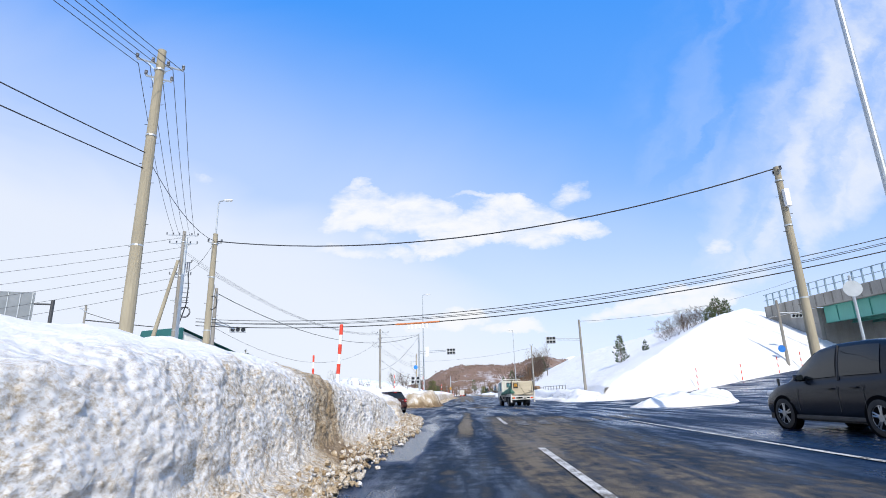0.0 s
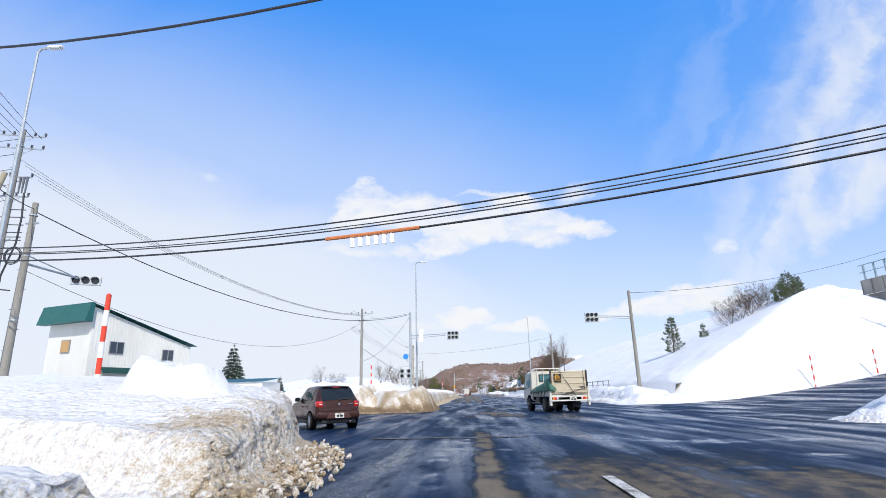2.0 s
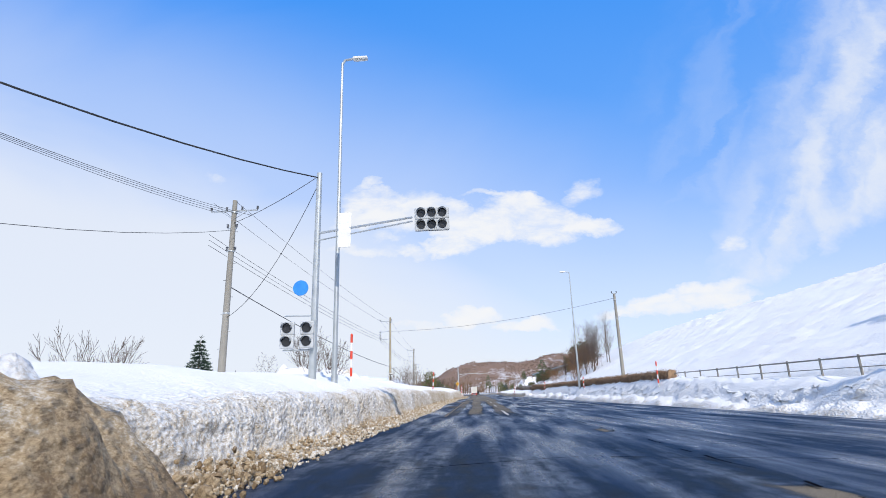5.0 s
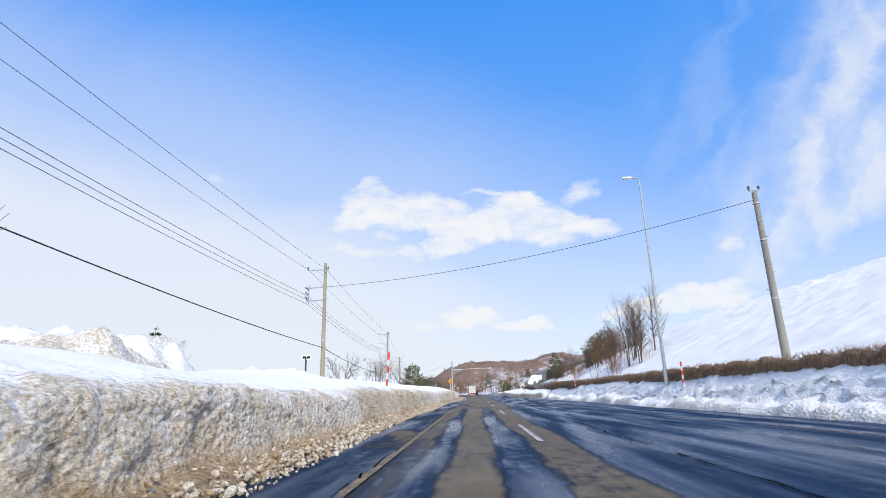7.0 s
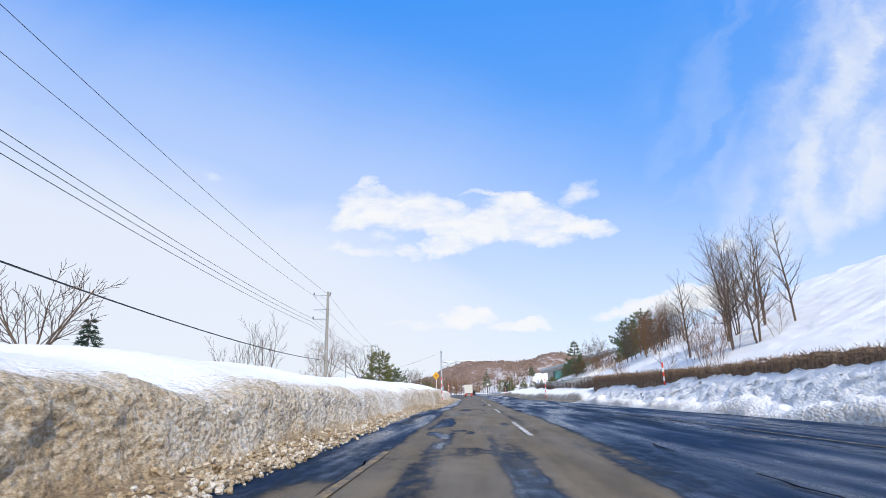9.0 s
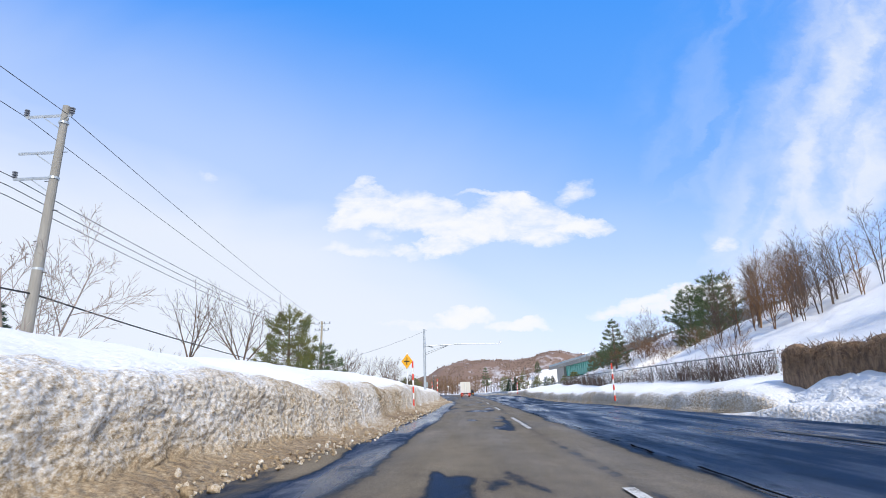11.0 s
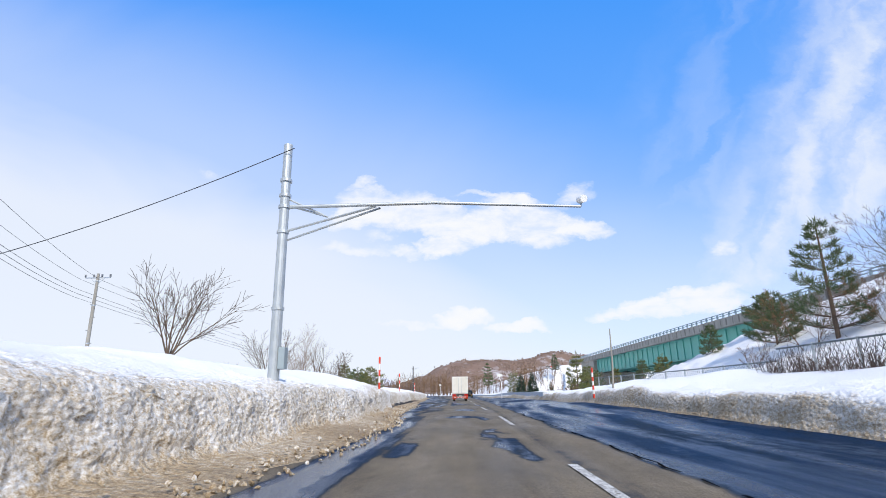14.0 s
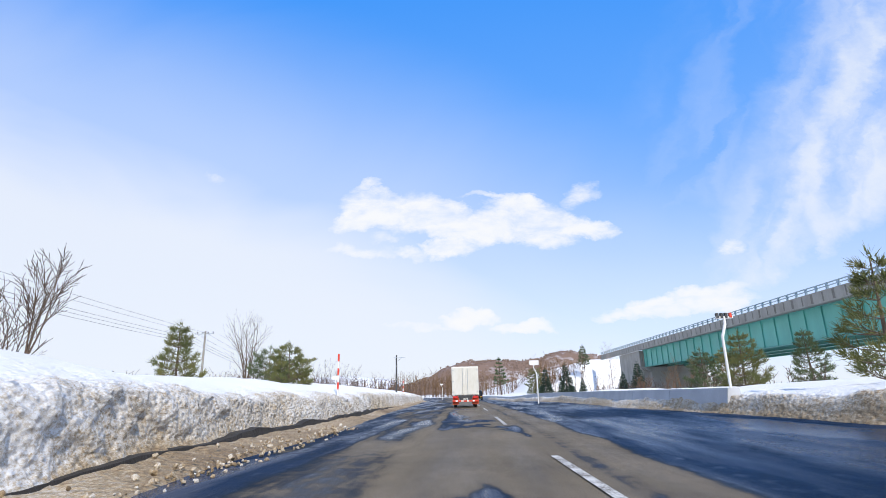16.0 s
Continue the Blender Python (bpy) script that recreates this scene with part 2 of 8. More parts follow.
def asphalt_material():
    """Asphalt; the mesh's attribute "wet" runs from dry and salted (0) to standing water (1)."""
    m = material("wet_asphalt_sky_blue", (0.05, 0.05, 0.05), 0.5)
    nt, b = m.node_tree, m.node_tree.nodes["Principled BSDF"]
    co = nt.nodes.new("ShaderNodeTexCoord")
    at = nt.nodes.new("ShaderNodeAttribute")
    at.attribute_name = "wet"

    def noise_of(scale, detail=6.0, stretch=(1, 1, 1)):
        mp, n = nt.nodes.new("ShaderNodeMapping"), nt.nodes.new("ShaderNodeTexNoise")
        mp.inputs["Scale"].default_value = stretch
        n.inputs["Scale"].default_value, n.inputs["Detail"].default_value = scale, detail
        nt.links.new(co.outputs["Object"], mp.inputs["Vector"])
        nt.links.new(mp.outputs[0], n.inputs["Vector"])
        return n.outputs[0]

    streaks, ragged, grain = noise_of(2.4, 9.0, (2.2, 0.16, 1)), noise_of(4.0, 10.0, (1.0, 0.6, 1)), noise_of(60.0, 5.0)
    stain, sheen = noise_of(0.7, 6.0, (1.4, 0.5, 1)), noise_of(0.9, 7.0, (1.3, 0.14, 1))

    def mixv(a, b, f):
        n = nt.nodes.new("ShaderNodeMix")
        n.inputs["Factor"].default_value = f
        nt.links.new(a, n.inputs["A"])
        nt.links.new(b, n.inputs["B"])
        return n.outputs["Result"]

    def ranged(v, lo, hi, a, b):
        n = nt.nodes.new("ShaderNodeMapRange")
        for key, value in (("From Min", lo), ("From Max", hi), ("To Min", a), ("To Max", b)):
            n.inputs[key].default_value = value
        nt.links.new(v, n.inputs["Value"])
        return n.outputs[0]

    def calc(op, a, c):
        n = nt.nodes.new("ShaderNodeMath")
        n.operation = op
        for i, val in enumerate((a, c)):
            if isinstance(val, (int, float)):
                n.inputs[i].default_value = val
            else:
                nt.links.new(val, n.inputs[i])
        return n.outputs[0]

    level = calc("ADD", at.outputs["Fac"], calc("SUBTRACT", calc("MULTIPLY", mixv(streaks, ragged, 0.6), 0.95), 0.475))
    ramp = nt.nodes.new("ShaderNodeValToRGB")
    els = ramp.color_ramp.elements
    # the blue in the wet stops stands in for the sky's reflection
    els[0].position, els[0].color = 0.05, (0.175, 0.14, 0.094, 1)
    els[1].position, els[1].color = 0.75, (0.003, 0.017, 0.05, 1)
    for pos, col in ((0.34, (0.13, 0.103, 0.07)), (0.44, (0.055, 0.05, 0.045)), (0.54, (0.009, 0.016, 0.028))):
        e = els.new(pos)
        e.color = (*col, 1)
    nt.links.new(level, ramp.inputs["Fac"])
    tone = nt.nodes.new("ShaderNodeMix")
    tone.data_type, tone.blend_type = "RGBA", "MULTIPLY"
    tone.inputs["Factor"].default_value = 1.0
    nt.links.new(ramp.outputs[0], tone.inputs["A"])
    both = calc("MULTIPLY", ranged(grain, 0.32, 0.68, 0.5, 1.5), ranged(stain, 0.3, 0.7, 0.78, 1.22))
    cb = nt.nodes.new("ShaderNodeCombineColor")
    for k in range(3):
        nt.links.new(both, cb.inputs[k])
    nt.links.new(cb.outputs[0], tone.inputs["B"])
    nt.links.new(tone.outputs["Result"], b.inputs["Base Color"])
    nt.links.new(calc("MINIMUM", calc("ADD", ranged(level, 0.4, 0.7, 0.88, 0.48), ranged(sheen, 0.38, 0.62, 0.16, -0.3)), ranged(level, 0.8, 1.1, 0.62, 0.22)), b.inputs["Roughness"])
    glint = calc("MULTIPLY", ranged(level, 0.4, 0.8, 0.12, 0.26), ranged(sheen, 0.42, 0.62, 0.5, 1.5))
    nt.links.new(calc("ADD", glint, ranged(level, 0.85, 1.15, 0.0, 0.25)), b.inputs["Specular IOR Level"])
    # blue tint colours the wet sheen like reflected sky
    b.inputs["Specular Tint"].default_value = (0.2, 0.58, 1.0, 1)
    bp = nt.nodes.new("ShaderNodeBump")
    bp.inputs["Distance"].default_value = 0.02
    nt.links.new(ranged(level, 0.8, 1.1, 0.55, 0.08), bp.inputs["Strength"])
    nt.links.new(grain, bp.inputs["Height"])
    nt.links.new(bp.outputs[0], b.inputs["Normal"])
    return m


SNOW, ASPHALT = snow_material(), asphalt_material()
CONCRETE = worn("weathered_concrete", (0.36, 0.345, 0.31), (0.25, 0.24, 0.21), 0.8, 0.85, bump=0.3, stretch=(1, 1, 0.4))
POLE_CONCRETE = worn("pole_concrete", (0.36, 0.315, 0.22), (0.27, 0.235, 0.165), 1.2, 0.85, bump=0.2, stretch=(1, 1, 0.3))
POLE_GREY = worn("grey_pole_concrete", (0.3, 0.285, 0.25), (0.22, 0.205, 0.175), 1.2, 0.85, bump=0.2, stretch=(1, 1, 0.3))
GALV = worn("galvanised_steel", (0.5, 0.53, 0.54), (0.4, 0.43, 0.44), 3.0, 0.45, 0.55)
DARK_STEEL = worn("dark_steel", (0.05, 0.052, 0.055), (0.08, 0.08, 0.08), 4.0, 0.5, 0.4)
CABLE = material("black_cable", (0.025, 0.027, 0.03), 0.6)
CERAMIC = material("ceramic_insulator", (0.12, 0.13, 0.15), 0.3)
RED = worn("red_reflective_band", (0.72, 0.05, 0.02), (0.6, 0.06, 0.03), 6.0, 0.45)
WHITE = worn("white_paint", (0.8, 0.8, 0.78), (0.68, 0.68, 0.66), 3.0, 0.45)
LINE_WHITE = worn("worn_line_paint", (0.62, 0.6, 0.55), (0.15, 0.13, 0.1), 3.2, 0.7, lo=0.46, hi=0.58, fine=0.5)
CRUMBLED = worn("crumbled_line_paint", (0.3, 0.27, 0.22), (0.03, 0.03, 0.032), 2.6, 0.7, lo=0.4, hi=0.5, fine=0.55)
LINE_YELLOW = worn("worn_yellow_paint", (0.42, 0.27, 0.1), (0.1, 0.085, 0.065), 2.4, 0.7, lo=0.36, hi=0.54, fine=0.55)
GIRDER = worn("green_girder_paint", (0.12, 0.42, 0.35), (0.1, 0.36, 0.3), 0.5, 0.5, stretch=(1, 1, 0.3))
BARK = worn("grey_brown_bark", (0.16, 0.115, 0.08), (0.1, 0.07, 0.05), 4.0, 0.9, bump=0.3)
TWIG = worn("bare_twigs", (0.12, 0.082, 0.062), (0.075, 0.052, 0.042), 2.0, 0.9)
PALE_TWIG = worn("pale_birch_twigs", (0.38, 0.32, 0.28), (0.25, 0.2, 0.17), 2.0, 0.9)
NEEDLE = worn("pine_needles", (0.06, 0.105, 0.045), (0.105, 0.13, 0.05), 1.5, 0.75)
SPRUCE = worn("spruce_needles", (0.025, 0.05, 0.035), (0.04, 0.07, 0.04), 1.5, 0.75)
RUST_LEAF = worn("rusty_undergrowth", (0.2, 0.115, 0.05), (0.12, 0.07, 0.035), 0.8, 0.9)
HEDGE = worn("brown_winter_hedge", (0.34, 0.22, 0.13), (0.12, 0.08, 0.055), 7.0, 0.95, bump=0.8, bump_scale=25, stretch=(1, 1, 0.35), lo=0.42, hi=0.6, fine=0.4)

# ---- mesh tools ----
def part(name, bm, mat, parent=None, label="", smooth=False):
    """One mesh object from a bmesh, under a thing or a part."""
    me = bpy.data.meshes.new(name)
    bm.to_mesh(me)
    bm.free()
    if smooth:
        me.polygons.foreach_set("use_smooth", [True] * len(me.polygons))
    if mat:
        me.materials.append(mat)
    ob = new(name, me)
    if parent:
        ob.parent = parent
    if label:
        ob["label"] = label
    return ob


def thing(name, m, label, category, group="", kind=""):
    ob = new(name)
    ob.empty_display_size = 0.3
    ob.matrix_world = m
    return tagged(ob, label, category, group, kind)


def surface(name, verts, faces, mat, parent=None, smooth=True, attr=None):
    me = bpy.data.meshes.new(name)
    me.from_pydata(verts, [], faces)
    if smooth:
        me.polygons.foreach_set("use_smooth", [True] * len(me.polygons))
    me.materials.append(mat)
    for key, values in (attr or {}).items():
        a = me.attributes.new(key, "FLOAT", "POINT")
        a.data.foreach_set("value", np.asarray(values, dtype=np.float32).ravel())
    ob = new(name, me)
    if parent:
        ob.parent = parent
    return ob


def box(bm, x0, x1, y0, y1, z0, z1, bevel=0.0):
    made = bmesh.ops.create_cube(bm, size=1)["verts"]
    for p in made:
        p.co = Vector((x0 if p.co.x < 0 else x1, y0 if p.co.y < 0 else y1, z0 if p.co.z < 0 else z1))
    if bevel:
        edges = {e for p in made for e in p.link_edges}
        bmesh.ops.bevel(bm, geom=list(edges), offset=bevel, segments=2, affect="EDGES", profile=0.6)
    return bm


def boxes(*rows, bevel=0.0):
    bm = bmesh.new()
    for r in rows:
        box(bm, *r, bevel=bevel)
    return bm


def rod(bm, a, b, ra, rb=None, seg=8, caps=True):
    """A tapered round bar from a to b."""
    a, b = Vector(a), Vector(b)
    rb = ra if rb is None else rb
    q = (b - a).to_track_quat("Z", "Y")
    rings = []
    for p, r in ((a, ra), (b, rb)):
        rings.append([bm.verts.new(p + q @ Vector((r * math.cos(2 * math.pi * i / seg), r * math.sin(2 * math.pi * i / seg), 0))) for i in range(seg)])
    for i in range(seg):
        j = (i + 1) % seg
        bm.faces.new((rings[0][i], rings[0][j], rings[1][j], rings[1][i]))
    if caps:
        bm.faces.new(rings[0][::-1])
        bm.faces.new(rings[1])
    return bm


def rods(*rows, seg=8):
    bm = bmesh.new()
    for r in rows:
        rod(bm, *r, seg=seg)
    return bm


def tube(bm, points, radius, seg=6):
    for a, b in zip(points, points[1:]):
        rod(bm, a, b, radius, radius, seg)
    return bm


def disc(bm, c, axis, r, depth, seg=20):
    c, axis = Vector(c), Vector(axis).normalized()
    return rod(bm, c - axis * depth / 2, c + axis * depth / 2, r, r, seg)


def lattice(ix, iy, seed):
    """A hash of whole numbers to 0..1."""
    h = (ix.astype(np.int64) * 374761393 + iy.astype(np.int64) * 668265263 + seed * 974634541) & 0xFFFFFFFF
    h = ((h ^ (h >> 13)) * 1274126177) & 0xFFFFFFFF
    return ((h ^ (h >> 16)) & 0xFFFF) / 65535.0


def vnoise(x, y, seed=0):
    """Smooth noise, -1 to 1."""
    x, y = np.asarray(x, float), np.asarray(y, float)
    ix, iy = np.floor(x), np.floor(y)
    fx, fy = x - ix, y - iy
    fx, fy = fx * fx * (3 - 2 * fx), fy * fy * (3 - 2 * fy)
    a, b = lattice(ix, iy, seed), lattice(ix + 1, iy, seed)
    c, d = lattice(ix, iy + 1, seed), lattice(ix + 1, iy + 1, seed)
    return ((a + (b - a) * fx) * (1 - fy) + (c + (d - c) * fx) * fy) * 2 - 1


def fractal(x, y, scale, octaves=4, seed=0, gain=0.5):
    total, amp, s = 0, 1.0, 1.0 / scale
    for k in range(octaves):
        total = total + amp * vnoise(np.asarray(x) * s, np.asarray(y) * s, seed + 17 * k)
        amp, s = amp * gain, s * 2.03
    return total


def smooth(x, lo, hi):
    t = np.clip((np.asarray(x, float) - lo) / (hi - lo), 0, 1)
    return t * t * (3 - 2 * t)


def grid_faces(n, m):
    i = np.arange(n - 1)[:, None] * m + np.arange(m - 1)[None]
    return np.stack([i, i + m, i + m + 1, i + 1], -1).reshape(-1, 4)


def bend(y):
    """The road's sideways drift: straight, then a long curve to the left."""
    y = np.asarray(y, float)
    t = np.clip(y - 225, 0, 250)
    return -t * t / 4000 - np.clip(y - 475, 0, None) * 0.125


def loft(bm, rings, close=True, caps=True):
    vr = [[bm.verts.new(p) for p in ring] for ring in rings]
    n = len(vr[0])
    for a, b in zip(vr, vr[1:]):
        for i in range(n if close else n - 1):
            j = (i + 1) % n
            bm.faces.new((a[i], a[j], b[j], b[i]))
    if caps:
        bm.faces.new(vr[0][::-1])
        bm.faces.new(vr[-1])
    bmesh.ops.recalc_face_normals(bm, faces=bm.faces[:])
    return bm

# ---- road ----
NEAR_EDGE = [(-2.4, 30.0), (-7.0, 36.5), (-20.0, 49.0), (-60.0, 84.0)]
FAR_EDGE = [(-3.2, 54.0), (-6.3, 53.0), (-15.6, 59.5), (-40.0, 82.0), (-60.0, 101.0)]


def along(points, x):
    """The y of a polyline at x."""
    p = sorted(points)
    return np.interp(x, [a for a, _ in p], [b for _, b in p])


def right_edge(y):
    return np.interp(y, [-40, 20, 26, 56, 66, 80, 110, 140, 165, 185, 215, 235, 260], [11.5, 11.5, 11.5, 11.5, 12.2, 12.0, 11.0, 10.6, 9.6, 8.6, 6.6, 6.2, 6.0]) + bend(y)


def left_edge(y):
    return np.interp(y, [-40, 5, 12, 18, 26, 29, 31, 33, 35, 37.5, 38.5, 52, 56, 64, 95, 106, 115, 124, 150, 161, 182, 196, 205, 211, 216, 222, 230, 241, 253, 300],
                     [-1.5, -1.5, -1.7, -1.6, -2.1, -2.4, -2.9, -3.8, -5.4, -8.0, -3.4, -3.4, -3.0, -3.3, -3.0, -3.3, -3.4, -3.1, -3.3, -2.4, -2.35, -2.5, -2.15, -2.2, -2.9, -3.45, -3.85, -4.1, -4.9, -6.2]) + bend(y)


def apron(y):
    """How much wider the strip of soil lies before the cut face of the left bank."""
    return np.interp(y, [150, 180, 192, 206, 213, 218, 223, 230, 238, 250, 270], [0, .25, .6, .85, .65, .1, .3, .5, .85, .4, .2])


def east_far(x):
    """The far edge of the side road that climbs towards the bridge."""
    return np.interp(x, [0, 11.5, 16, 30, 45, 75], [57, 58, 60, 62, 67, 80])


def climb(x, y):
    return 3.7 * smooth(x, 14, 52) * (1 - smooth(y, 70, 95))


def on_road(x, y):
    main = (x > left_edge(y) - 2.5) & (x < right_edge(y) + 2.5)
    side = (x < 0) & (x > -58) & (y > along(NEAR_EDGE, x)) & (y < along(FAR_EDGE, x))
    east = (x > 0) & (x < 75) & (y > 24 + 0.3 * np.maximum(0, x - 14)) & (y < east_far(x))
    return main | side | east


def strip(x, a, b, soft=0.12):
    """1 between a and b, 0 outside."""
    return smooth(x, a - soft, a + soft) * (1 - smooth(x, b - soft, b + soft))


def wetness(x, y):
    """0 dry and salted, 1 standing water: wheel tracks, puddles along the kerb, the thawing crossing."""
    xr = x - bend(y) + 0.1 * fractal(y * 0 + 3, y, 9.0, 2, 51) + 0.09 * fractal(x, y * 0.5, 1.3, 3, 53)
    n, big = fractal(x, y * 0.25, 1.6, 4, 5), fractal(x, y * 0.35, 7.0, 3, 9)
    w = 0.72 + 0.13 * big + 0.08 * n
    mid = smooth(y, 80, 92)
    crowns = strip(xr, -1.7, -1.05) * 0.5 + strip(xr, -0.6, 0.28) * 0.62 + strip(xr, 0.95, 2.0) * 0.6
    crowns += strip(xr, -2.8, -1.7) * smooth(fractal(x, y * 0.2, 2.0, 3, 61), -0.1, 0.3) * 0.5
    w = w - mid * crowns * (0.85 + 0.3 * n)
    late = smooth(y, 116, 140)
    lane = strip(xr, -1.35, 2.6, 0.2)
    patch = smooth(fractal(x * 1.6, y * 0.5, 2.4, 4, 31), 0.42, 0.6) * strip(xr, -1.3, 1.2)
    seam = strip(xr, 1.5, 1.75, 0.1) * 0.28
    dry = 0.12 + 0.06 * n + 0.6 * patch + seam
    shoulder = strip(xr, -3.4, -2.3, 0.15) * (1 - smooth(y, 206, 214)) * smooth(y, 150, 160)
    w = w * (1 - late * lane) + late * lane * dry
    w = w - late * 0.55 * shoulder - 0.35 * smooth(y, 204, 214) * strip(xr, -4.0, -1.4) * smooth(n, -0.3, 0.3)
    spots = smooth(fractal(x * 1.3, y * 0.45, 2.2, 3, 77), 0.68, 0.8) * smooth(y, 40, 50) * (1 - smooth(y, 80, 90))
    w = w - 0.62 * spots * strip(xr, -0.3, 3.6)
    early = 1 - smooth(y, 27, 31)
    w = w - early * (0.3 * strip(xr, 1.0, 5.0, 0.3) * (0.85 + 0.5 * n) + 0.5 * strip(xr, -1.6, -1.1, 0.2) * smooth(big, 0, 0.4))
    w = w - 0.55 * (1 - smooth(y, 33, 37)) * strip(xr, -0.02, 0.42) * smooth(y, 12, 20)
    film = 0.62 * strip(xr, -2.35, -1.4, 0.12) * smooth(y, 150, 158) * (1 - smooth(y, 203, 209)) + 0.6 * strip(xr, -1.6, -0.7, 0.2) * early * smooth(n, -0.1, 0.3)
    film += 0.34 * smooth(fractal(x, y * 1.4, 2.4, 5, 83, 0.6), 0.35, 0.9) * strip(y, 24, 52, 3) * (xr > -1) + 0.4 * smooth(fractal(x * 1.5, y * 0.25, 2.0, 4, 87), 0.45, 0.8) * strip(xr, 3.6, 9.0, 0.5) * smooth(y, 60, 80)
    return np.clip(w + film, 0, 1.4)


def cant(x, y):
    """The road's outer side rises where it starts to curve."""
    return 0.12 * np.maximum(0, x - bend(y) - 2.8) * smooth(y, 196, 222) * (1 - smooth(y, 262, 300))


def build_road():
    xs = np.concatenate([np.arange(-58, -6, 0.5), np.arange(-6, 6.0, 0.13), np.arange(6.0, 13.0, 0.3), np.arange(13, 74.1, 0.6)])
    ys = np.concatenate([np.arange(-30, 260, 0.4), np.arange(260, 480, 0.8)])
    X, Y = np.meshgrid(xs, ys)
    keep_v = on_road(X, Y)
    fx, fy = (X[:-1, :-1] + X[1:, 1:]) / 2, (Y[:-1, :-1] + Y[1:, 1:]) / 2
    keep = on_road(fx, fy).reshape(-1)
    faces = grid_faces(len(ys), len(xs))[keep]
    used, faces = np.unique(faces, return_inverse=True)
    faces = faces.reshape(-1, 4)[:, ::-1]
    x, y = X.reshape(-1)[used], Y.reshape(-1)[used]
    z = 0.012 * fractal(x, y * 0.4, 2.2, 2, 3) + cant(x, y) + climb(x, y)
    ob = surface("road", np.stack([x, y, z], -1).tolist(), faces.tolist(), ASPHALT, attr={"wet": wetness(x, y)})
    return tagged(ob, "wet patched asphalt road with dry salted wheel tracks", "road", kind="structure")


road = build_road()


def line_mark(name, points, width, mat, label, dash=None):
    """Painted lines, 6 mm over the asphalt."""
    pts = [Vector((a, b, 0)) for a, b in points]
    bm = bmesh.new()
    for a, b in zip(pts, pts[1:]):
        side = Vector((-(b - a).y, (b - a).x, 0)).normalized() * width / 2
        length, s = (b - a).length, 0.0
        while s < length:
            run = min(dash[0] if dash else 1.2, length - s)
            e0, e1 = a + (b - a) * s / length, a + (b - a) * (s + run) / length
            vs = [bm.verts.new(p + o + Vector((0, 0, 0.017))) for p, o in ((e0, -side), (e1, -side), (e1, side), (e0, side))]
            bm.faces.new(vs)
            s += run if not dash else dash[0] + dash[1]
    ob = part(name, bm, mat)
    return tagged(ob, label, "road marking", kind="structure")


for y in np.arange(-25.0, 27, 15.2):
    line_mark("lane_line", [(1.75, y), (1.78, y + 6)], 0.15, LINE_WHITE, "worn white lane dash on wet asphalt")
for y in np.arange(84.3, 440, 15.6):
    line_mark("lane_line", [(float(np.interp(v, [84, 160, 185, 215, 240, 300], [1.35, 1.5, 1.6, 1.52, 0.95, 0.9]) + bend(v)), v) for v in (y, y + 3.2, y + 6.4)], 0.13, LINE_WHITE, "worn white lane dash on salted asphalt")
line_mark("edge_line", [(6.3, -25), (6.45, 10), (6.55, 21)], 0.15, LINE_WHITE, "worn solid white line on wet asphalt")
line_mark("edge_line", [(-1.65, 84), (-1.62, 100), (-1.65, 128)], 0.13, LINE_YELLOW, "dirty worn edge line beside the snow bank")
line_mark("edge_line", [(8.6, 96), (7.4, 110), (6.9, 130), (6.6, 160)], 0.15, CRUMBLED, "faint white edge line on wet asphalt")
line_mark("edge_line", [(-14.8, 53.3), (-5.3, 46.1), (-1.9, 44.1)], 0.28, LINE_YELLOW, "dirty worn guide line across the junction")
line_mark("stop_line", [(-2.6, 33.6), (1.5, 33.3)], 0.3, CRUMBLED, "worn white stop line before the junction")
line_mark("stop_line", [(2.0, 48.0), (-3.0, 49.8)], 0.2, CRUMBLED, "faint worn white line across the junction")
for k in range(7):
    line_mark("crossing_stripe", [(2.3 + 0.9 * k, 19.6 + 0.5 * k), (2.5 + 0.9 * k, 23.0 + 0.5 * k)], 0.42, CRUMBLED, "crumbling white crossing stripe on wet asphalt")


# ---- ground: one sheet to the horizon ----
def crest_x(y):
    """The near shoulder of the expressway, which draws nearer to the road."""
    return np.interp(y, [60, 85, 130, 173, 200, 245, 350, 450], [52.1, 49.0, 43.4, 38.0, 34.6, 31.8, 30.2, 26.0])


def crest_z(y):
    return np.interp(y, [85, 110, 140, 172, 185, 215, 250, 350], [12.9, 12.7, 12.1, 11.5, 10.6, 8.5, 8.3, 8.2])


def emb_height(x, y):
    """The expressway embankment beside the road, with cones at the bridge ends."""
    x, y = np.broadcast_arrays(np.asarray(x, float), np.asarray(y, float))
    cx, cz = crest_x(y), crest_z(y)
    t = np.clip((x - 15.5) / (cx - 15.5), 0, 1)
    prof = np.where(x < 15.5, np.clip((x - 13.0) / 2.5, 0, 1) * 0.5, 0.5 + (cz - 0.5) * t)
    prof = np.where(x > cx + 13, cz * np.clip((cx + 38 - x) / 25, 0, 1), prof)
    a = np.minimum((y - east_far(x) - 1.5) * 0.62, (208.5 - y) * 0.95)
    b = np.minimum((y - 210.5) * 1.1, (244 - y) * 0.75)
    c = (y - 346) * 0.6
    top = np.maximum(np.maximum(a, b), c)
    soft = np.minimum(prof, np.maximum(top, 0))
    return np.where(top > 0, soft - 0.12 * np.exp(-np.abs(prof - top) * 1.2) * soft / (soft + 1), 0)


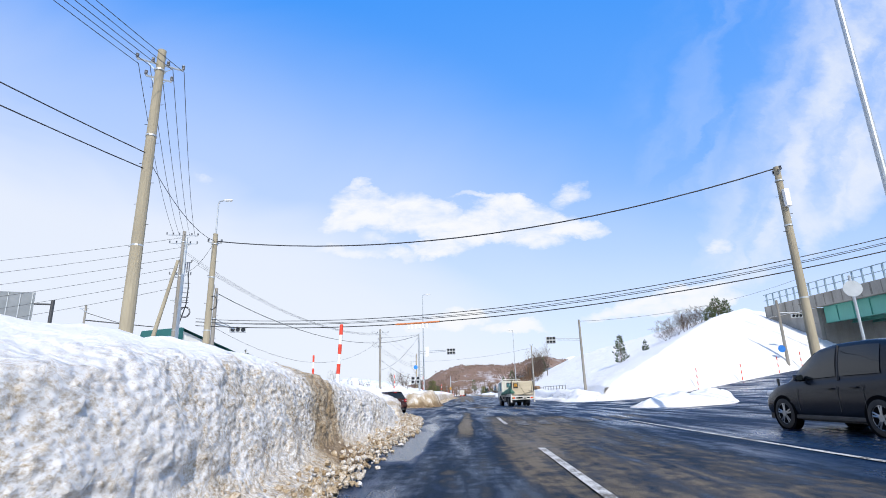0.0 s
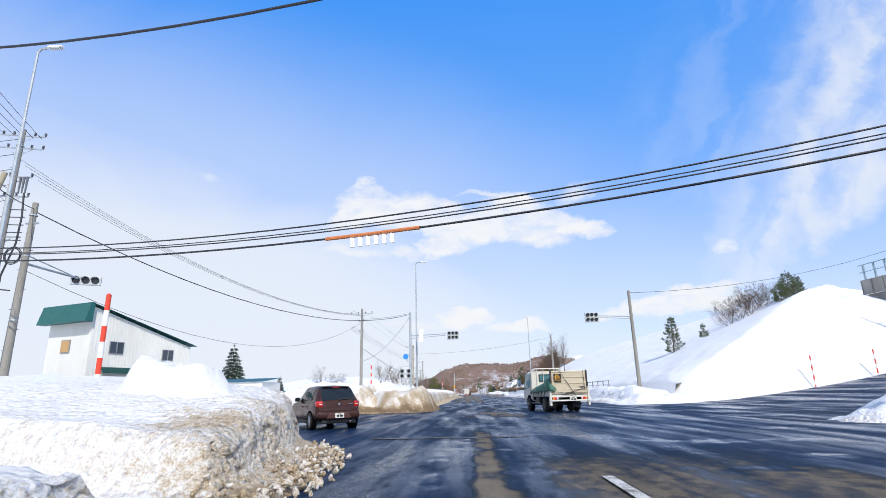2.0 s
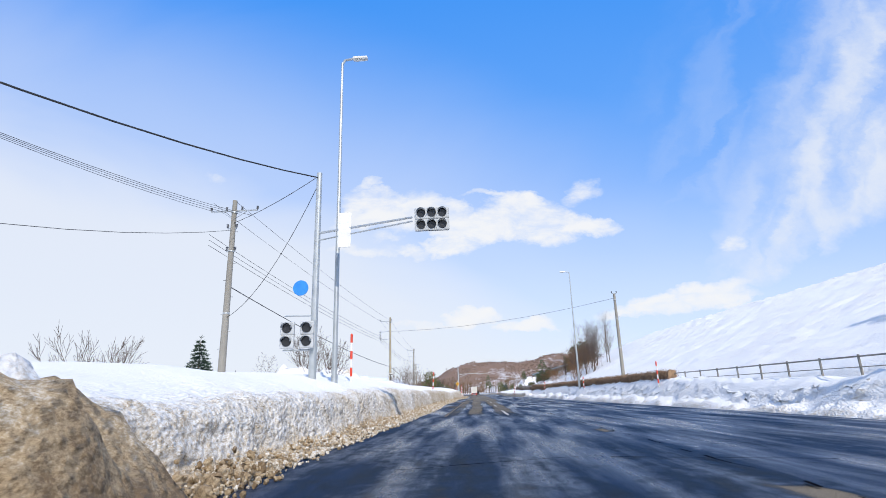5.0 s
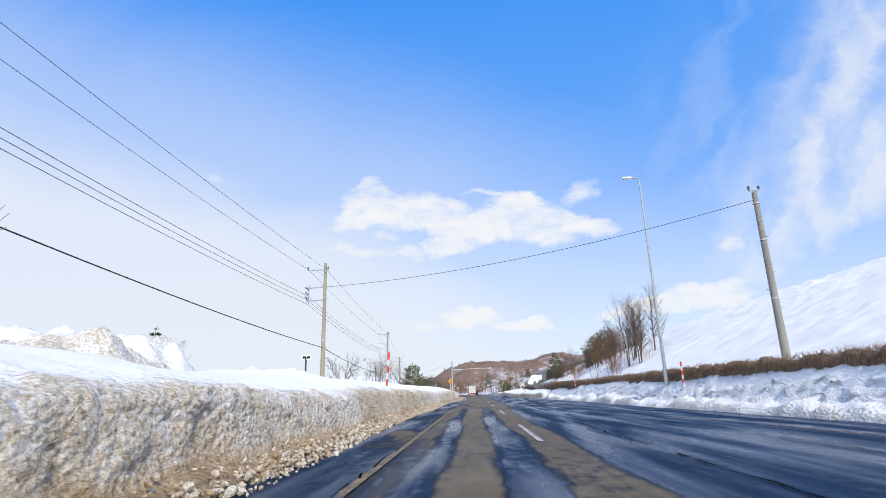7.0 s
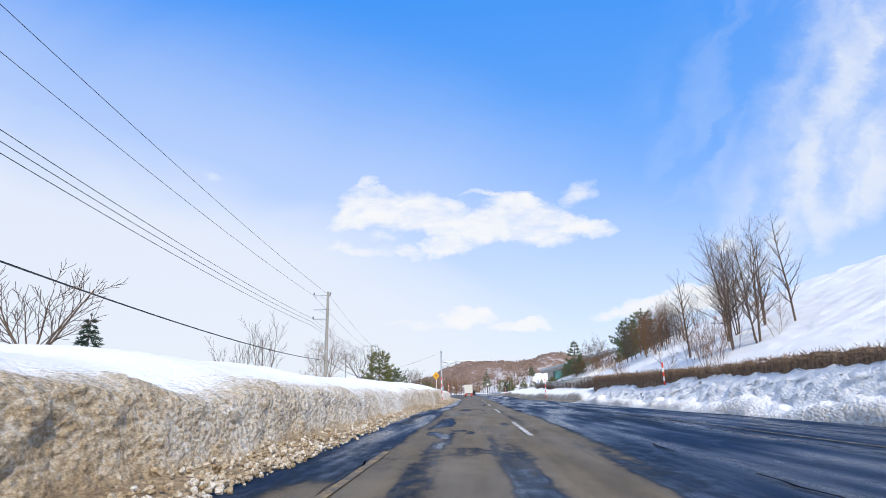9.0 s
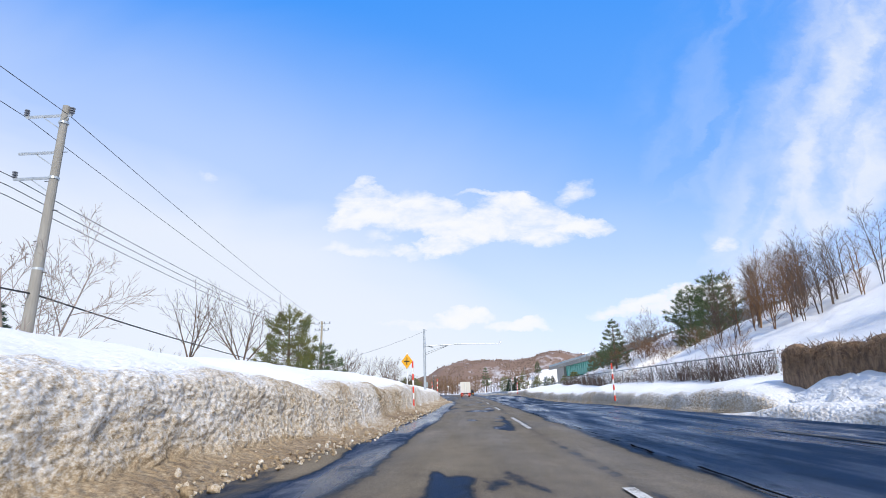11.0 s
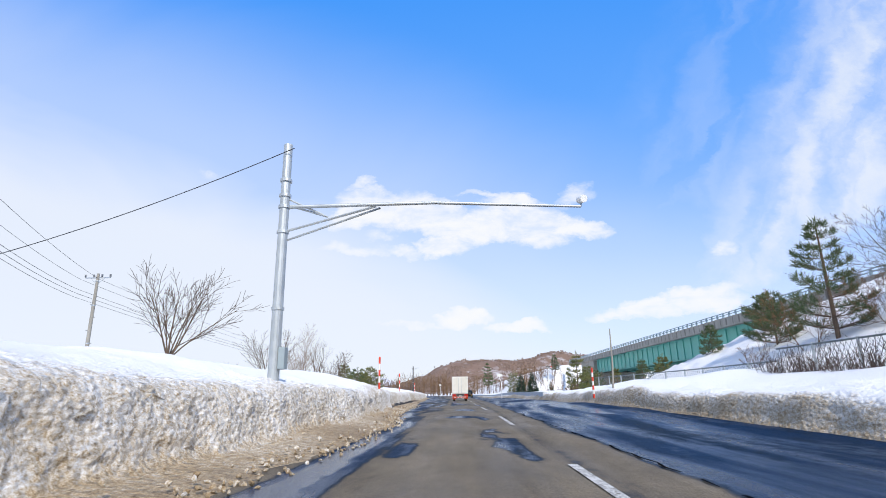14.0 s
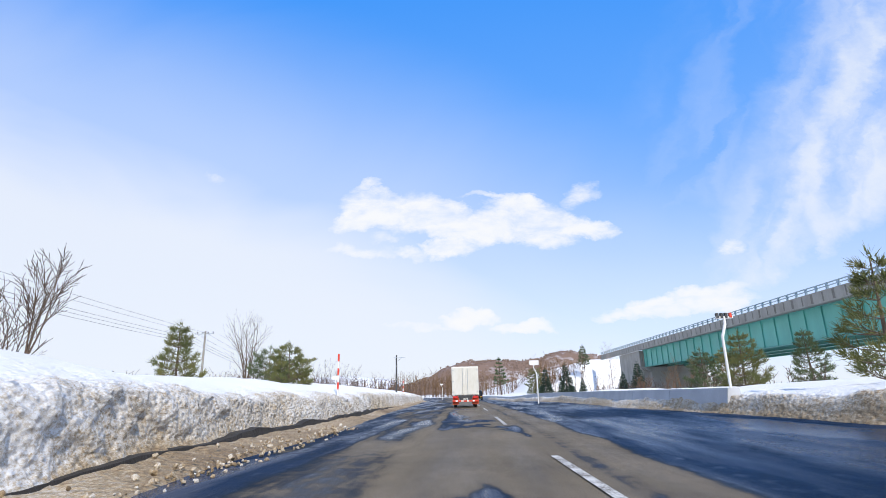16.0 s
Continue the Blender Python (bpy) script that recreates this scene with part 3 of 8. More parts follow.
def ground_height(x, y):
    x, y = np.asarray(x, float), np.asarray(y, float)
    near = smooth(np.maximum(left_edge(y) - 1.5 - x, 0), 0.0, 9.0) * 1.35
    east = smooth(np.maximum(x - right_edge(y) - 1.0, 0), 0.0, 4.0) * 0.75
    z = np.where(x < left_edge(y), near, np.where(x > right_edge(y), east, 0.0))
    z = z + 0.10 * fractal(x, y, 6, 4, 21) * smooth(np.abs(x - 2), 8, 14) * (1 - smooth(emb_height(x, y), 0.1, 1.5))
    z = z + emb_height(x, y) + climb(x, y)
    far = np.hypot(x, y - 150)
    z = z + smooth(far, 400, 1500) * 3.0 * fractal(x, y, 500, 3, 8)
    gap = 1.6
    low = np.zeros(np.shape(x), bool)
    for ox in (-gap, 0, gap):
        for oy in (-gap, 0, gap):
            low |= on_road(x + ox, y + oy)
    return np.where(low, climb(x, y) - 0.12, np.where(z < -0.05, -0.05, z))


def build_ground():
    xs = np.concatenate([[-3500, -2000, -1200, -700, -400, -250, -160], np.arange(-110, 90, 1.0), [90, 120, 160, 250, 400, 700, 1200, 2000, 3500]])
    ys = np.concatenate([[-900, -400, -200, -100, -60], np.arange(-40, 480, 1.0), np.arange(480, 800, 20), [900, 1100, 1400, 1900, 2600, 3600, 4800]])
    X, Y = np.meshgrid(xs, ys)
    Z = ground_height(X, Y)
    faces = grid_faces(len(ys), len(xs))[:, ::-1]
    ob = surface("ground", np.stack([X, Y, Z], -1).reshape(-1, 3).tolist(), faces.tolist(), SNOW, attr={"grime": np.zeros(X.size)})
    return tagged(ob, "snow-covered ground with a white embankment slope", "ground", kind="structure")


ground = build_ground()


def build_slope(y0, y1):
    """The embankment's near face, with its crust of small lumps and hollows."""
    ys = np.arange(y0, y1, 0.36)
    T, Y = np.meshgrid(np.linspace(0, 1, 105) ** 1.15, ys)
    X = 12.6 + T * (crest_x(Y) + 2.5 - 12.6)
    rise = emb_height(X, Y)
    fade = smooth(rise, 0.15, 1.2) * smooth(Y, y0, y0 + 3) * (1 - smooth(Y, y1 - 3, y1)) * (1 - smooth(T, 0.95, 1.0))
    crust = smooth(fractal(X, Y, 14, 3, 97), -0.2, 0.5)
    Z = ground_height(X, Y) - 0.12 + fade * (0.28 + 0.1 * fractal(X, Y * 0.8, 1.4, 3, 91, 0.6) + (0.05 + 0.13 * crust) * np.abs(fractal(X, Y, 0.75, 2, 93)))
    ob = surface("embankment", np.stack([X, Y, Z], -1).reshape(-1, 3).tolist(), grid_faces(len(ys), 105)[:, ::-1].tolist(), SNOW, attr={"grime": np.clip(0.05 + 0.04 * fractal(X, Y, 3, 3, 95), 0, 1)})
    return tagged(ob, "white embankment slope with a lumpy snow crust", "embankment", kind="structure")


build_slope(63, 246)


# ---- ploughed snow banks ----
def snow_bank(name, base, side, y0, y1, profile, label, taper=(4, 4), seed=0, step=0.22, lump=1.0, dirt=1.0, height=None, soil=None, lift=None, spread=None):
    """A ridge of ploughed snow: profile rows of distance from its foot, height and grime; side -1 lies to the left of its foot."""
    ys = np.arange(y0, y1 + step, step)
    d0, z0, g0 = (np.array(col) for col in zip(*profile))
    s = np.concatenate([np.linspace(a, b, max(2, int((np.hypot(b - a, zb - za)) / (0.1 if a < 1.5 else 0.16))), endpoint=False)
                        for a, b, za, zb in zip(d0[:-1], d0[1:], z0[:-1], z0[1:]) if a < 4.2] + [d0[d0 >= 4.2]])
    s = np.unique(np.round(s, 4))
    D, Y = np.meshgrid(s, ys)
    Z, G = np.interp(D, d0, z0), np.interp(D, d0, g0)
    hf = np.minimum(smooth(Y, y0, y0 + taper[0]), 1 - smooth(Y, y1 - taper[1], y1)) if taper[0] or taper[1] else 1.0
    vary = 1 + 0.1 * fractal(Y, Y * 0, 5.0, 3, seed + 3)
    Z = Z * hf * vary * (1 if height is None else height(Y))
    crust = smooth(D, 0.2, 0.7)
    rough = 1 - 0.72 * smooth(D, 1.7, 3.2)
    arc = D * 0.6 + np.interp(D, d0, z0)
    n1, n2, n3 = fractal(Y, arc, 0.9, 4, seed, 0.6), fractal(Y, arc, 0.35, 3, seed + 5, 0.6), fractal(Y, arc, 3.5, 3, seed + 9)
    Z = Z + hf * lump * (0.05 * n1 + 0.05 * n2 + 0.09 * n3) * np.minimum(1, Z * 2 + 0.25) * rough
    crumb = np.maximum(0, fractal(Y, arc, 0.22, 2, seed + 60, 0.5)) * smooth(D, 0.55, 0.9) * (1 - smooth(D, 1.3, 2.2))
    Z = Z + 0.03 * lump * hf * crumb
    X = base(Y) - side * 0.07 * lump * crumb + side * (D + lump * rough * (0.05 * n1 + 0.055 * n2 + 0.07 * n3) * crust + (1 - crust) * 0.12 * n3)
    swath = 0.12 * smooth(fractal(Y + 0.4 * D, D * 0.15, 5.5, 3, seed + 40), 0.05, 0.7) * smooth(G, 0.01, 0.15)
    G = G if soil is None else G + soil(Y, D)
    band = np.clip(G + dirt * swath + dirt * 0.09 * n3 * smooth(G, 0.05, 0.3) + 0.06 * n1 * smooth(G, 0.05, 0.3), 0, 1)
    if spread is not None:
        X = X + side * spread(Y) * np.clip(D / 0.7, 0, 1)
    faces = grid_faces(len(ys), len(s))
    faces = faces if side < 0 else faces[:, ::-1]
    Z[:, 0] = -0.06
    if lift is not None:
        Z = Z + lift(ys)[:, None]
    ob = surface(name, np.stack([X, Y, Z], -1).reshape(-1, 3).tolist(), faces.tolist(), SNOW, attr={"grime": band})
    return tagged(ob, label, "snow bank", kind="structure")


TALL = [(0, 0, .6), (.3, .08, .55), (.7, .24, .42), (.82, .45, .3), (.9, .9, .27), (.97, 1.2, .27), (1.1, 1.42, .2), (1.5, 1.58, .04), (2.4, 1.78, 0), (4, 1.98, 0), (7, 2.25, .02), (11, 2.2, 0), (16, 1.0, 0)]
LONG = [(0, 0, .8), (.3, .08, .75), (.66, .16, .66), (.74, .3, .4), (.82, .6, .34), (.9, .9, .32), (1.0, 1.05, .3), (1.2, 1.13, .22), (1.55, 1.2, .07), (2.4, 1.44, 0), (3.6, 1.7, 0), (5, 1.84, 0), (8, 1.95, 0), (12, 1.3, 0)]
RIGHT = [(0, 0, .25), (.2, .2, .2), (.45, .33, .08), (.95, .4, .05), (1.25, .72, .06), (1.6, 1.1, .02), (1.95, 1.36, 0), (2.4, 1.42, 0), (3.2, 1.36, 0), (5.5, .9, 0)]
# EDGE: grime on the cut face darkens it for grit and for its shaded side
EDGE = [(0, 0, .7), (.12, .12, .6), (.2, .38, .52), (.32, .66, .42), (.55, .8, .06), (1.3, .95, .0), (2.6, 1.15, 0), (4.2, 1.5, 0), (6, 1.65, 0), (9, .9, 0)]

snow_bank("snow_bank", left_edge, -1, -16, 37.5, TALL, "tall ploughed snow bank with a grimy cut face and brown foot", (3, 1.5), 11, 0.13, lump=1.0,
          soil=lambda y, d: 0.42 * strip(y, 8.8, 11.0, 0.5) * (1 - smooth(d, 2.5, 4.5)) + 0.5 * strip(y + 0.3 * d, 26.5, 27.4, 0.25) * strip(d, 1.1, 2.1, 0.3) + 0.13 * smooth(y, 23.5, 25) * (1 - smooth(d, 4, 7)) + 0.14 * strip(y, 25.0, 26.2, 0.2) * (1 - smooth(d, 2.5, 4.5)),
          height=lambda y: np.interp(y, [-16, 6, 11, 15, 19, 23.2, 23.7, 25.0, 25.4, 26.2, 27.2, 28.6, 32, 36], [1.05, 1.03, .98, .88, .7, .42, .1, .1, .48, .52, .6, .7, .8, .7]))
snow_bank("snow_bank", left_edge, -1, 56, 330, LONG, "long ploughed snow bank, brown with road dirt at its foot", (4, 10), 23, 0.15,
          soil=lambda y, d: strip(d, 0.8, 1.6, 0.2) * (0.16 * strip(y, 108, 135, 8) + 0.2 * strip(y, 158, 182, 6)),
          height=lambda y: np.interp(y, [53, 60, 90, 150, 174, 184, 196, 208, 222, 236, 330], [1.0, 1.0, 1.12, 1.08, 1.15, 1.4, 1.18, 1.2, 1.14, 1.02, .95]), spread=apron)
snow_bank("snow_bank", lambda y: right_edge(y) - 0.6, 1, 60, 168, RIGHT, "low white snow bank in front of the hedge", (5, 4), 41, 0.2, dirt=0.5, lump=2.2,
          height=lambda y: np.interp(y, [60, 80, 105, 140, 168], [.75, .95, 1.15, 1.1, .9]))
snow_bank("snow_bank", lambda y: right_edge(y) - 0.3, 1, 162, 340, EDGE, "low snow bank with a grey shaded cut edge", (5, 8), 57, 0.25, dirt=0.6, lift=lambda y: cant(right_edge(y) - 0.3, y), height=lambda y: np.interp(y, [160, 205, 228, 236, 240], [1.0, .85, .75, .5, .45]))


def snow_heap(name, cx, cy, rx, ry, h, label, seed, turn=0.0, grime=0.3, step=0.16, steep=0.5):
    """A dumped heap of snow with a lumpy top and dirty flanks."""
    xs, ys = np.arange(-rx * 1.15, rx * 1.15, step), np.arange(-ry * 1.15, ry * 1.15, step)
    X, Y = np.meshgrid(xs, ys)
    r = np.hypot(X / rx, Y / ry) + 0.13 * fractal(X + cx, Y + cy, 2.2, 3, seed)
    n1, n2 = fractal(X, Y, 0.8, 4, seed + 2, 0.6), fractal(X, Y, 2.4, 3, seed + 1)
    up = 1 - smooth(r, steep, 1.0)
    Z = h * up * (1 + 0.22 * n2) + (0.15 * n1 + 0.07 * fractal(X, Y, 0.4, 3, seed + 6, 0.65)) * (r < 0.98) - 0.1
    low = 1 - np.clip(Z / (0.42 * h), 0, 1)
    patch = smooth(fractal(X * 0.8, Y, 2.6, 5, seed + 3, 0.6), 0.0, 0.4)
    G = np.clip(grime * (1.15 * smooth(low + 0.25 * n1, 0.3, 0.75) + 0.75 * patch * smooth(r, 0.15, 0.5)) + 0.12 * n1 * grime + (0.3 * smooth(r, 0.84, 0.98) + 0.25 * smooth(r + 0.12 * n1, 0.72, 0.9) * smooth(grime, 0.3, 0.6)) * min(1, grime * 2.5), 0, 1)
    c, s = math.cos(turn), math.sin(turn)
    V = np.stack([cx + c * X - s * Y, cy + s * X + c * Y, np.maximum(Z, -0.1)], -1)
    keep = (r < 1.02).reshape(-1)[grid_faces(len(ys), len(xs))].any(1)
    ob = surface(name, V.reshape(-1, 3).tolist(), grid_faces(len(ys), len(xs))[keep][:, ::-1].tolist(), SNOW, attr={"grime": G})
    return tagged(ob, label, "snow heap", kind="structure")


snow_heap("snow_heap", -9.2, 59.4, 7.4, 4.6, 1.68, "dumped snow heap with brown dirt on its flank", 5, 0.42, 0.72, 0.16, 0.62)
snow_heap("snow_heap", -5.2, 59.6, 2.9, 5.2, 1.45, "brown dirty snow heap at the junction corner", 9, 0.05, 0.56, 0.16, 0.66)
snow_heap("snow_heap", -9.4, 89.5, 5.2, 7.5, 2.7, "smooth white snow mound on the bank", 57, 0.1, 0.12, 0.2, 0.1)
snow_heap("snow_heap", -11.6, 94.5, 4.0, 7.0, 2.7, "old lumpy snow mound behind the bank", 51, 0.12, 0.5, 0.16, 0.35)
snow_heap("snow_heap", -12.8, 104.0, 4.4, 8.5, 3.3, "old lumpy snow mound behind the bank", 53, 0.05, 0.5, 0.16, 0.4)
snow_heap("snow_heap", -9.6, 114.0, 2.9, 5.5, 2.45, "old lumpy snow mound behind the bank", 55, 0.05, 0.35, 0.16, 0.4)
snow_heap("snow_heap", -10.2, 187.0, 5.4, 7.0, 2.7, "smooth white snow mound on the bank", 59, 0.05, 0.12, 0.2, 0.1)
snow_heap("snow_heap", -21.5, 68.5, 8.0, 2.4, 0.8, "low snow berm along the side road", 15, 0.62, 0.5)
snow_heap("snow_heap", -5.0, 28.4, 1.8, 1.5, 1.6, "rounded lump of old snow at the bank's end", 25, 0.1, 0.5, 0.12, 0.35)
snow_heap("snow_heap", -13.5, 41.3, 6.0, 1.7, 0.75, "low snow berm on the near side of the side road", 29, 0.75, 0.25)
snow_heap("snow_heap", 15.2, 37.0, 4.4, 2.2, 1.05, "smooth white snow island beside the junction", 35, 0.25, 0.08)
snow_heap("snow_heap", 16.0, 63.2, 5.5, 2.6, 0.8, "low white snow heap at the junction corner", 37, 0.2, 0.1)


def clods(name, rows, count, label, seed, g0, g1, size):
    """Broken lumps of ice and gritty snow strewn along the foot of a bank, too many to count."""
    r = np.random.RandomState(seed)
    gold = (1 + 5 ** 0.5) / 2
    base = np.array([(-1, gold, 0), (1, gold, 0), (-1, -gold, 0), (1, -gold, 0), (0, -1, gold), (0, 1, gold), (0, -1, -gold), (0, 1, -gold), (gold, 0, -1), (gold, 0, 1), (-gold, 0, -1), (-gold, 0, 1)]) / 1.9
    tri = np.array([(0, 11, 5), (0, 5, 1), (0, 1, 7), (0, 7, 10), (0, 10, 11), (1, 5, 9), (5, 11, 4), (11, 10, 2), (10, 7, 6), (7, 1, 8), (3, 9, 4), (3, 4, 2), (3, 2, 6), (3, 6, 8), (3, 8, 9), (4, 9, 5), (2, 4, 11), (6, 2, 10), (8, 6, 7), (9, 8, 1)])
    V, T, A = [], [], []
    for k in range(count):
        y0, y1, foot, spread, lift = rows[k % len(rows)]
        y = r.uniform(y0, y1)
        d = abs(r.normal(0, 1)) * spread
        s = size * r.uniform(0.35, 1.0) * (1.6 if r.rand() < 0.06 else 1.0)
        p = base * s * r.uniform(0.6, 1.25, (12, 1)) * r.uniform(0.6, 1.2, 3)
        x = foot(y) - d + r.uniform(-0.12, 0.3) if lift >= 0 else foot(y) + d
        p = p + np.array((x, y, s * 0.25 + abs(lift) * d))
        T.append(tri + 12 * k)
        V.append(p)
        A.append(np.full(12, r.uniform(g0, g1)))
    ob = surface(name, np.concatenate(V).tolist(), np.concatenate(T).tolist(), SNOW, attr={"grime": np.concatenate(A)}, smooth=False)
    return tagged(ob, label, "snow clods", kind="stuff")


def shade_ledge(y0, y1):
    """A dark strip standing in for the wet, shaded gap where the cut face overhangs the strip of soil."""
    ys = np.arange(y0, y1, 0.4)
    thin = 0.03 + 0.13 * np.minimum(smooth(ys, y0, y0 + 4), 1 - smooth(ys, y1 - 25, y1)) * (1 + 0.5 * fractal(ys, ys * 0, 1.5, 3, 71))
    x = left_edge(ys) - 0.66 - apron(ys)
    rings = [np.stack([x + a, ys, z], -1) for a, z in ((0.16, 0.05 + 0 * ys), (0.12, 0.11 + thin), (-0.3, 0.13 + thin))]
    verts = np.stack(rings, 1).reshape(-1, 3)
    ob = surface("shade_ledge", verts.tolist(), grid_faces(len(ys), 3)[:, ::-1].tolist(), LEDGE_SHADE, smooth=False)
    return tagged(ob, "dark strip for the wet shaded gap under the cut snow face", "ledge", kind="structure")


# near-black brown: wet asphalt and the shade under the face in one colour
LEDGE_SHADE = worn("dark_wet_shade", (0.022, 0.018, 0.014), (0.045, 0.036, 0.026), 3.0, 0.7, bump=0.5)
shade_ledge(226.5, 275)


clods("snow_clods", [(-6, 31, left_edge, 0.3, 0.35)], 2100, "pale gritty lumps of ice along the foot of the bank", 2, 0.3, 0.75, 0.06)
clods("snow_clods", [(58, 150, left_edge, 0.33, 0.3), (58, 130, left_edge, 0.33, 0.3)], 6500, "tan gritty lumps of ice along the foot of the banks", 3, 0.32, 0.8, 0.06)
clods("snow_clods", [(150, 240, left_edge, 0.3, 0.3)], 1700, "tan gritty lumps of ice along the road edge", 4, 0.4, 0.85, 0.05)
clods("snow_clods", [(54.2, 56.5, lambda y: -3.2, 3.2, 0.0), (54.6, 56.2, lambda y: -4.5, 4.5, 0.0), (55, 66, lambda y: -3.1, 0.4, 0.4)], 2000, "brown lumps broken off the snow heap", 6, 0.6, 1.0, 0.075)

# seams and cracks in the asphalt
TAR = material("black_tar_seam", (0.006, 0.006, 0.007), 0.95, 0.0, 0.0)


def crack(points, width, seed):
    r = random.Random(seed)
    pts = []
    for (xa, ya), (xb, yb) in zip(points, points[1:]):
        n = max(2, int(math.hypot(xb - xa, yb - ya) / 0.5))
        pts += [(xa + (xb - xa) * i / n + r.uniform(-0.05, 0.05), ya + (yb - ya) * i / n + r.uniform(-0.05, 0.05)) for i in range(n)]
    bm = bmesh.new()
    rows = []
    for (xa, ya), (xb, yb) in zip(pts, pts[1:]):
        d = Vector((-(yb - ya), xb - xa, 0)).normalized() * width * r.uniform(0.3, 1.0) / 2
        rows.append([bm.verts.new(Vector((xa, ya, 0.02)) + d), bm.verts.new(Vector((xa, ya, 0.02)) - d)])
    for a, b in zip(rows, rows[1:]):
        if r.random() < 0.68:
            bm.faces.new((a[0], a[1], b[1], b[0]))
    return tagged(part("asphalt_crack", bm, TAR), "dark jagged seam in the asphalt", "road crack", kind="structure")


crack([(3.5, 60), (3.3, 96), (3.5, 130)], 0.06, 1)
crack([(2.75, 140), (2.7, 205), (2.6, 225)], 0.06, 9)
crack([(-1.7, 86), (-1.75, 128)], 0.04, 3)
crack([(-7.5, 49.9), (-1.6, 47.0), (2.6, 47.6), (8, 50)], 0.07, 4)
crack([(-1.4, 66), (1.5, 67.2), (6, 66)], 0.05, 6)
crack([(3.6, 90), (9, 92.5)], 0.05, 7)
crack([(6.4, 96), (6.2, 140), (5.6, 190)], 0.05, 8)

# ---- poles, wires, lamps, signals ----
def pole_shaft(h, r0, r1, mat, parent, seg=14):
    return part("shaft", rods((( 0, 0, -0.3), (0, 0, h), r0, r1), seg=seg), mat, parent, smooth=False)


def utility_pole(x, y, z, h, label, mat=POLE_CONCRETE, r=0.17, arms=(), bolts=True, group="utility poles"):
    """A concrete pole; arms: rows of height, reach to one side, reach to the other, turn and a flag for insulators."""
    p = thing("utility_pole", pose(x, y, z), label, "utility pole", group)
    pole_shaft(h, r, r * 0.62, mat, p)
    for hz in (h * 0.93, h * 0.72, h * 0.4):
        part("clamp_band", rods(((0, 0, hz), (0, 0, hz + 0.07), r * 0.86, r * 0.84), seg=14), GALV, p)
    if bolts:
        for k in range(int((h - 3) / 0.9)):
            s = 1 if k % 2 else -1
            rr = r * 0.8
            part("step_bolt", rods(((s * rr * 0.8, 0, 2.4 + 0.9 * k), (s * (rr + 0.14), 0, 2.4 + 0.9 * k), 0.012), seg=5), DARK_STEEL, p)
    for hz, a, b, turn, ins in arms:
        c, s = math.cos(radians(turn)), math.sin(radians(turn))
        arm = part("crossarm", rods(((-a * c, -a * s, hz), (b * c, b * s, hz), 0.045), seg=6), GALV, p)
        part("arm_brace", rods(((-a * c * 0.6, -a * s * 0.6, hz), (0, 0, hz - 0.5), 0.018), ((b * c * 0.6, b * s * 0.6, hz), (0, 0, hz - 0.5), 0.018), seg=5), GALV, p)
        if ins:
            for q in np.linspace(-a, b, ins):
                if abs(q) < 0.15:
                    continue
                bm = rods(((q * c, q * s, hz), (q * c, q * s, hz + 0.24), 0.03), seg=6)
                for dz in (0.08, 0.15, 0.22):
                    disc(bm, (q * c, q * s, hz + dz), (0, 0, 1), 0.07, 0.03, 8)
                part("insulator", bm, CERAMIC, p)
    return p


def cable(name, a, b, sag, label, r=0.018, n=18, mat=CABLE, wave=0.0):
    a, b = Vector(a), Vector(b)
    cu = bpy.data.curves.new(name, "CURVE")
    cu.dimensions, cu.bevel_depth, cu.bevel_resolution = "3D", r, 1
    sp = cu.splines.new("POLY")
    sp.points.add(n)
    for i in range(n + 1):
        t = i / n
        p = a.lerp(b, t) - Vector((0, 0, 4 * sag * t * (1 - t) + (wave * (i % 2))))
        sp.points[i].co = (*p, 1)
    cu.materials.append(mat)
    return tagged(new(name, cu), label, "cable", "overhead cables")


def street_lamp(x, y, z, h, toward, label, r=0.085):
    """A tall galvanised lamp post with a short arm and flat lantern; toward is +1 or -1 along x."""
    p = thing("street_lamp", pose(x, y, z), label, "street lamp", "street lamps")
    part("base", rods(((0, 0, -0.3), (0, 0, 0.9), r * 1.25, r * 1.2), seg=12), GALV, p)
    part("post", rods(((0, 0, 0.9), (0, 0, h - 0.2), r, r * 0.5), seg=12), GALV, p, smooth=False)
    part("arm", tube(bmesh.new(), [(0, 0, h - 0.25), (toward * 0.12, 0, h - 0.05), (toward * 0.5, 0, h)], r * 0.5), GALV, p)
    bm = boxes((-0.34, 0.34, -0.14, 0.14, -0.06, 0.08), bevel=0.05)
    for q in bm.verts:
        q.co.x += toward * 0.82
        q.co.z += h
        if q.co.z > h:
            q.co.y *= 0.7
    head = part("lantern", bm, WHITE, p)
    part("lens", boxes((toward * 0.82 - 0.24, toward * 0.82 + 0.24, -0.1, 0.1, h - 0.085, h - 0.06), bevel=0.01), material("lantern_glass", (0.6, 0.62, 0.6), 0.2), head)
    return p


def snow_pole(x, y, z, h, label, r=0.055, bands=7, lean=0.0):
    """A red and white banded snow marker."""
    p = thing("snow_pole", pose(x, y, z - 0.2, 0, lean, 0), label, "snow pole", "snow poles")
    for k in range(bands):
        a, b = (h + 0.2) * k / bands, (h + 0.2) * (k + 1) / bands
        part("band", rods(((0, 0, a), (0, 0, b), r, r), seg=12), RED if (bands - 1 - k) % 2 == 0 else WHITE, p, "red reflective band" if (bands - 1 - k) % 2 == 0 else "white band")
    part("cap", rods(((0, 0, h + 0.2), (0, 0, h + 0.24), r * 0.9, r * 0.6), seg=12), RED, p)
    return p


LENS_OFF = material("dark_signal_lens", (0.02, 0.022, 0.025), 0.25)
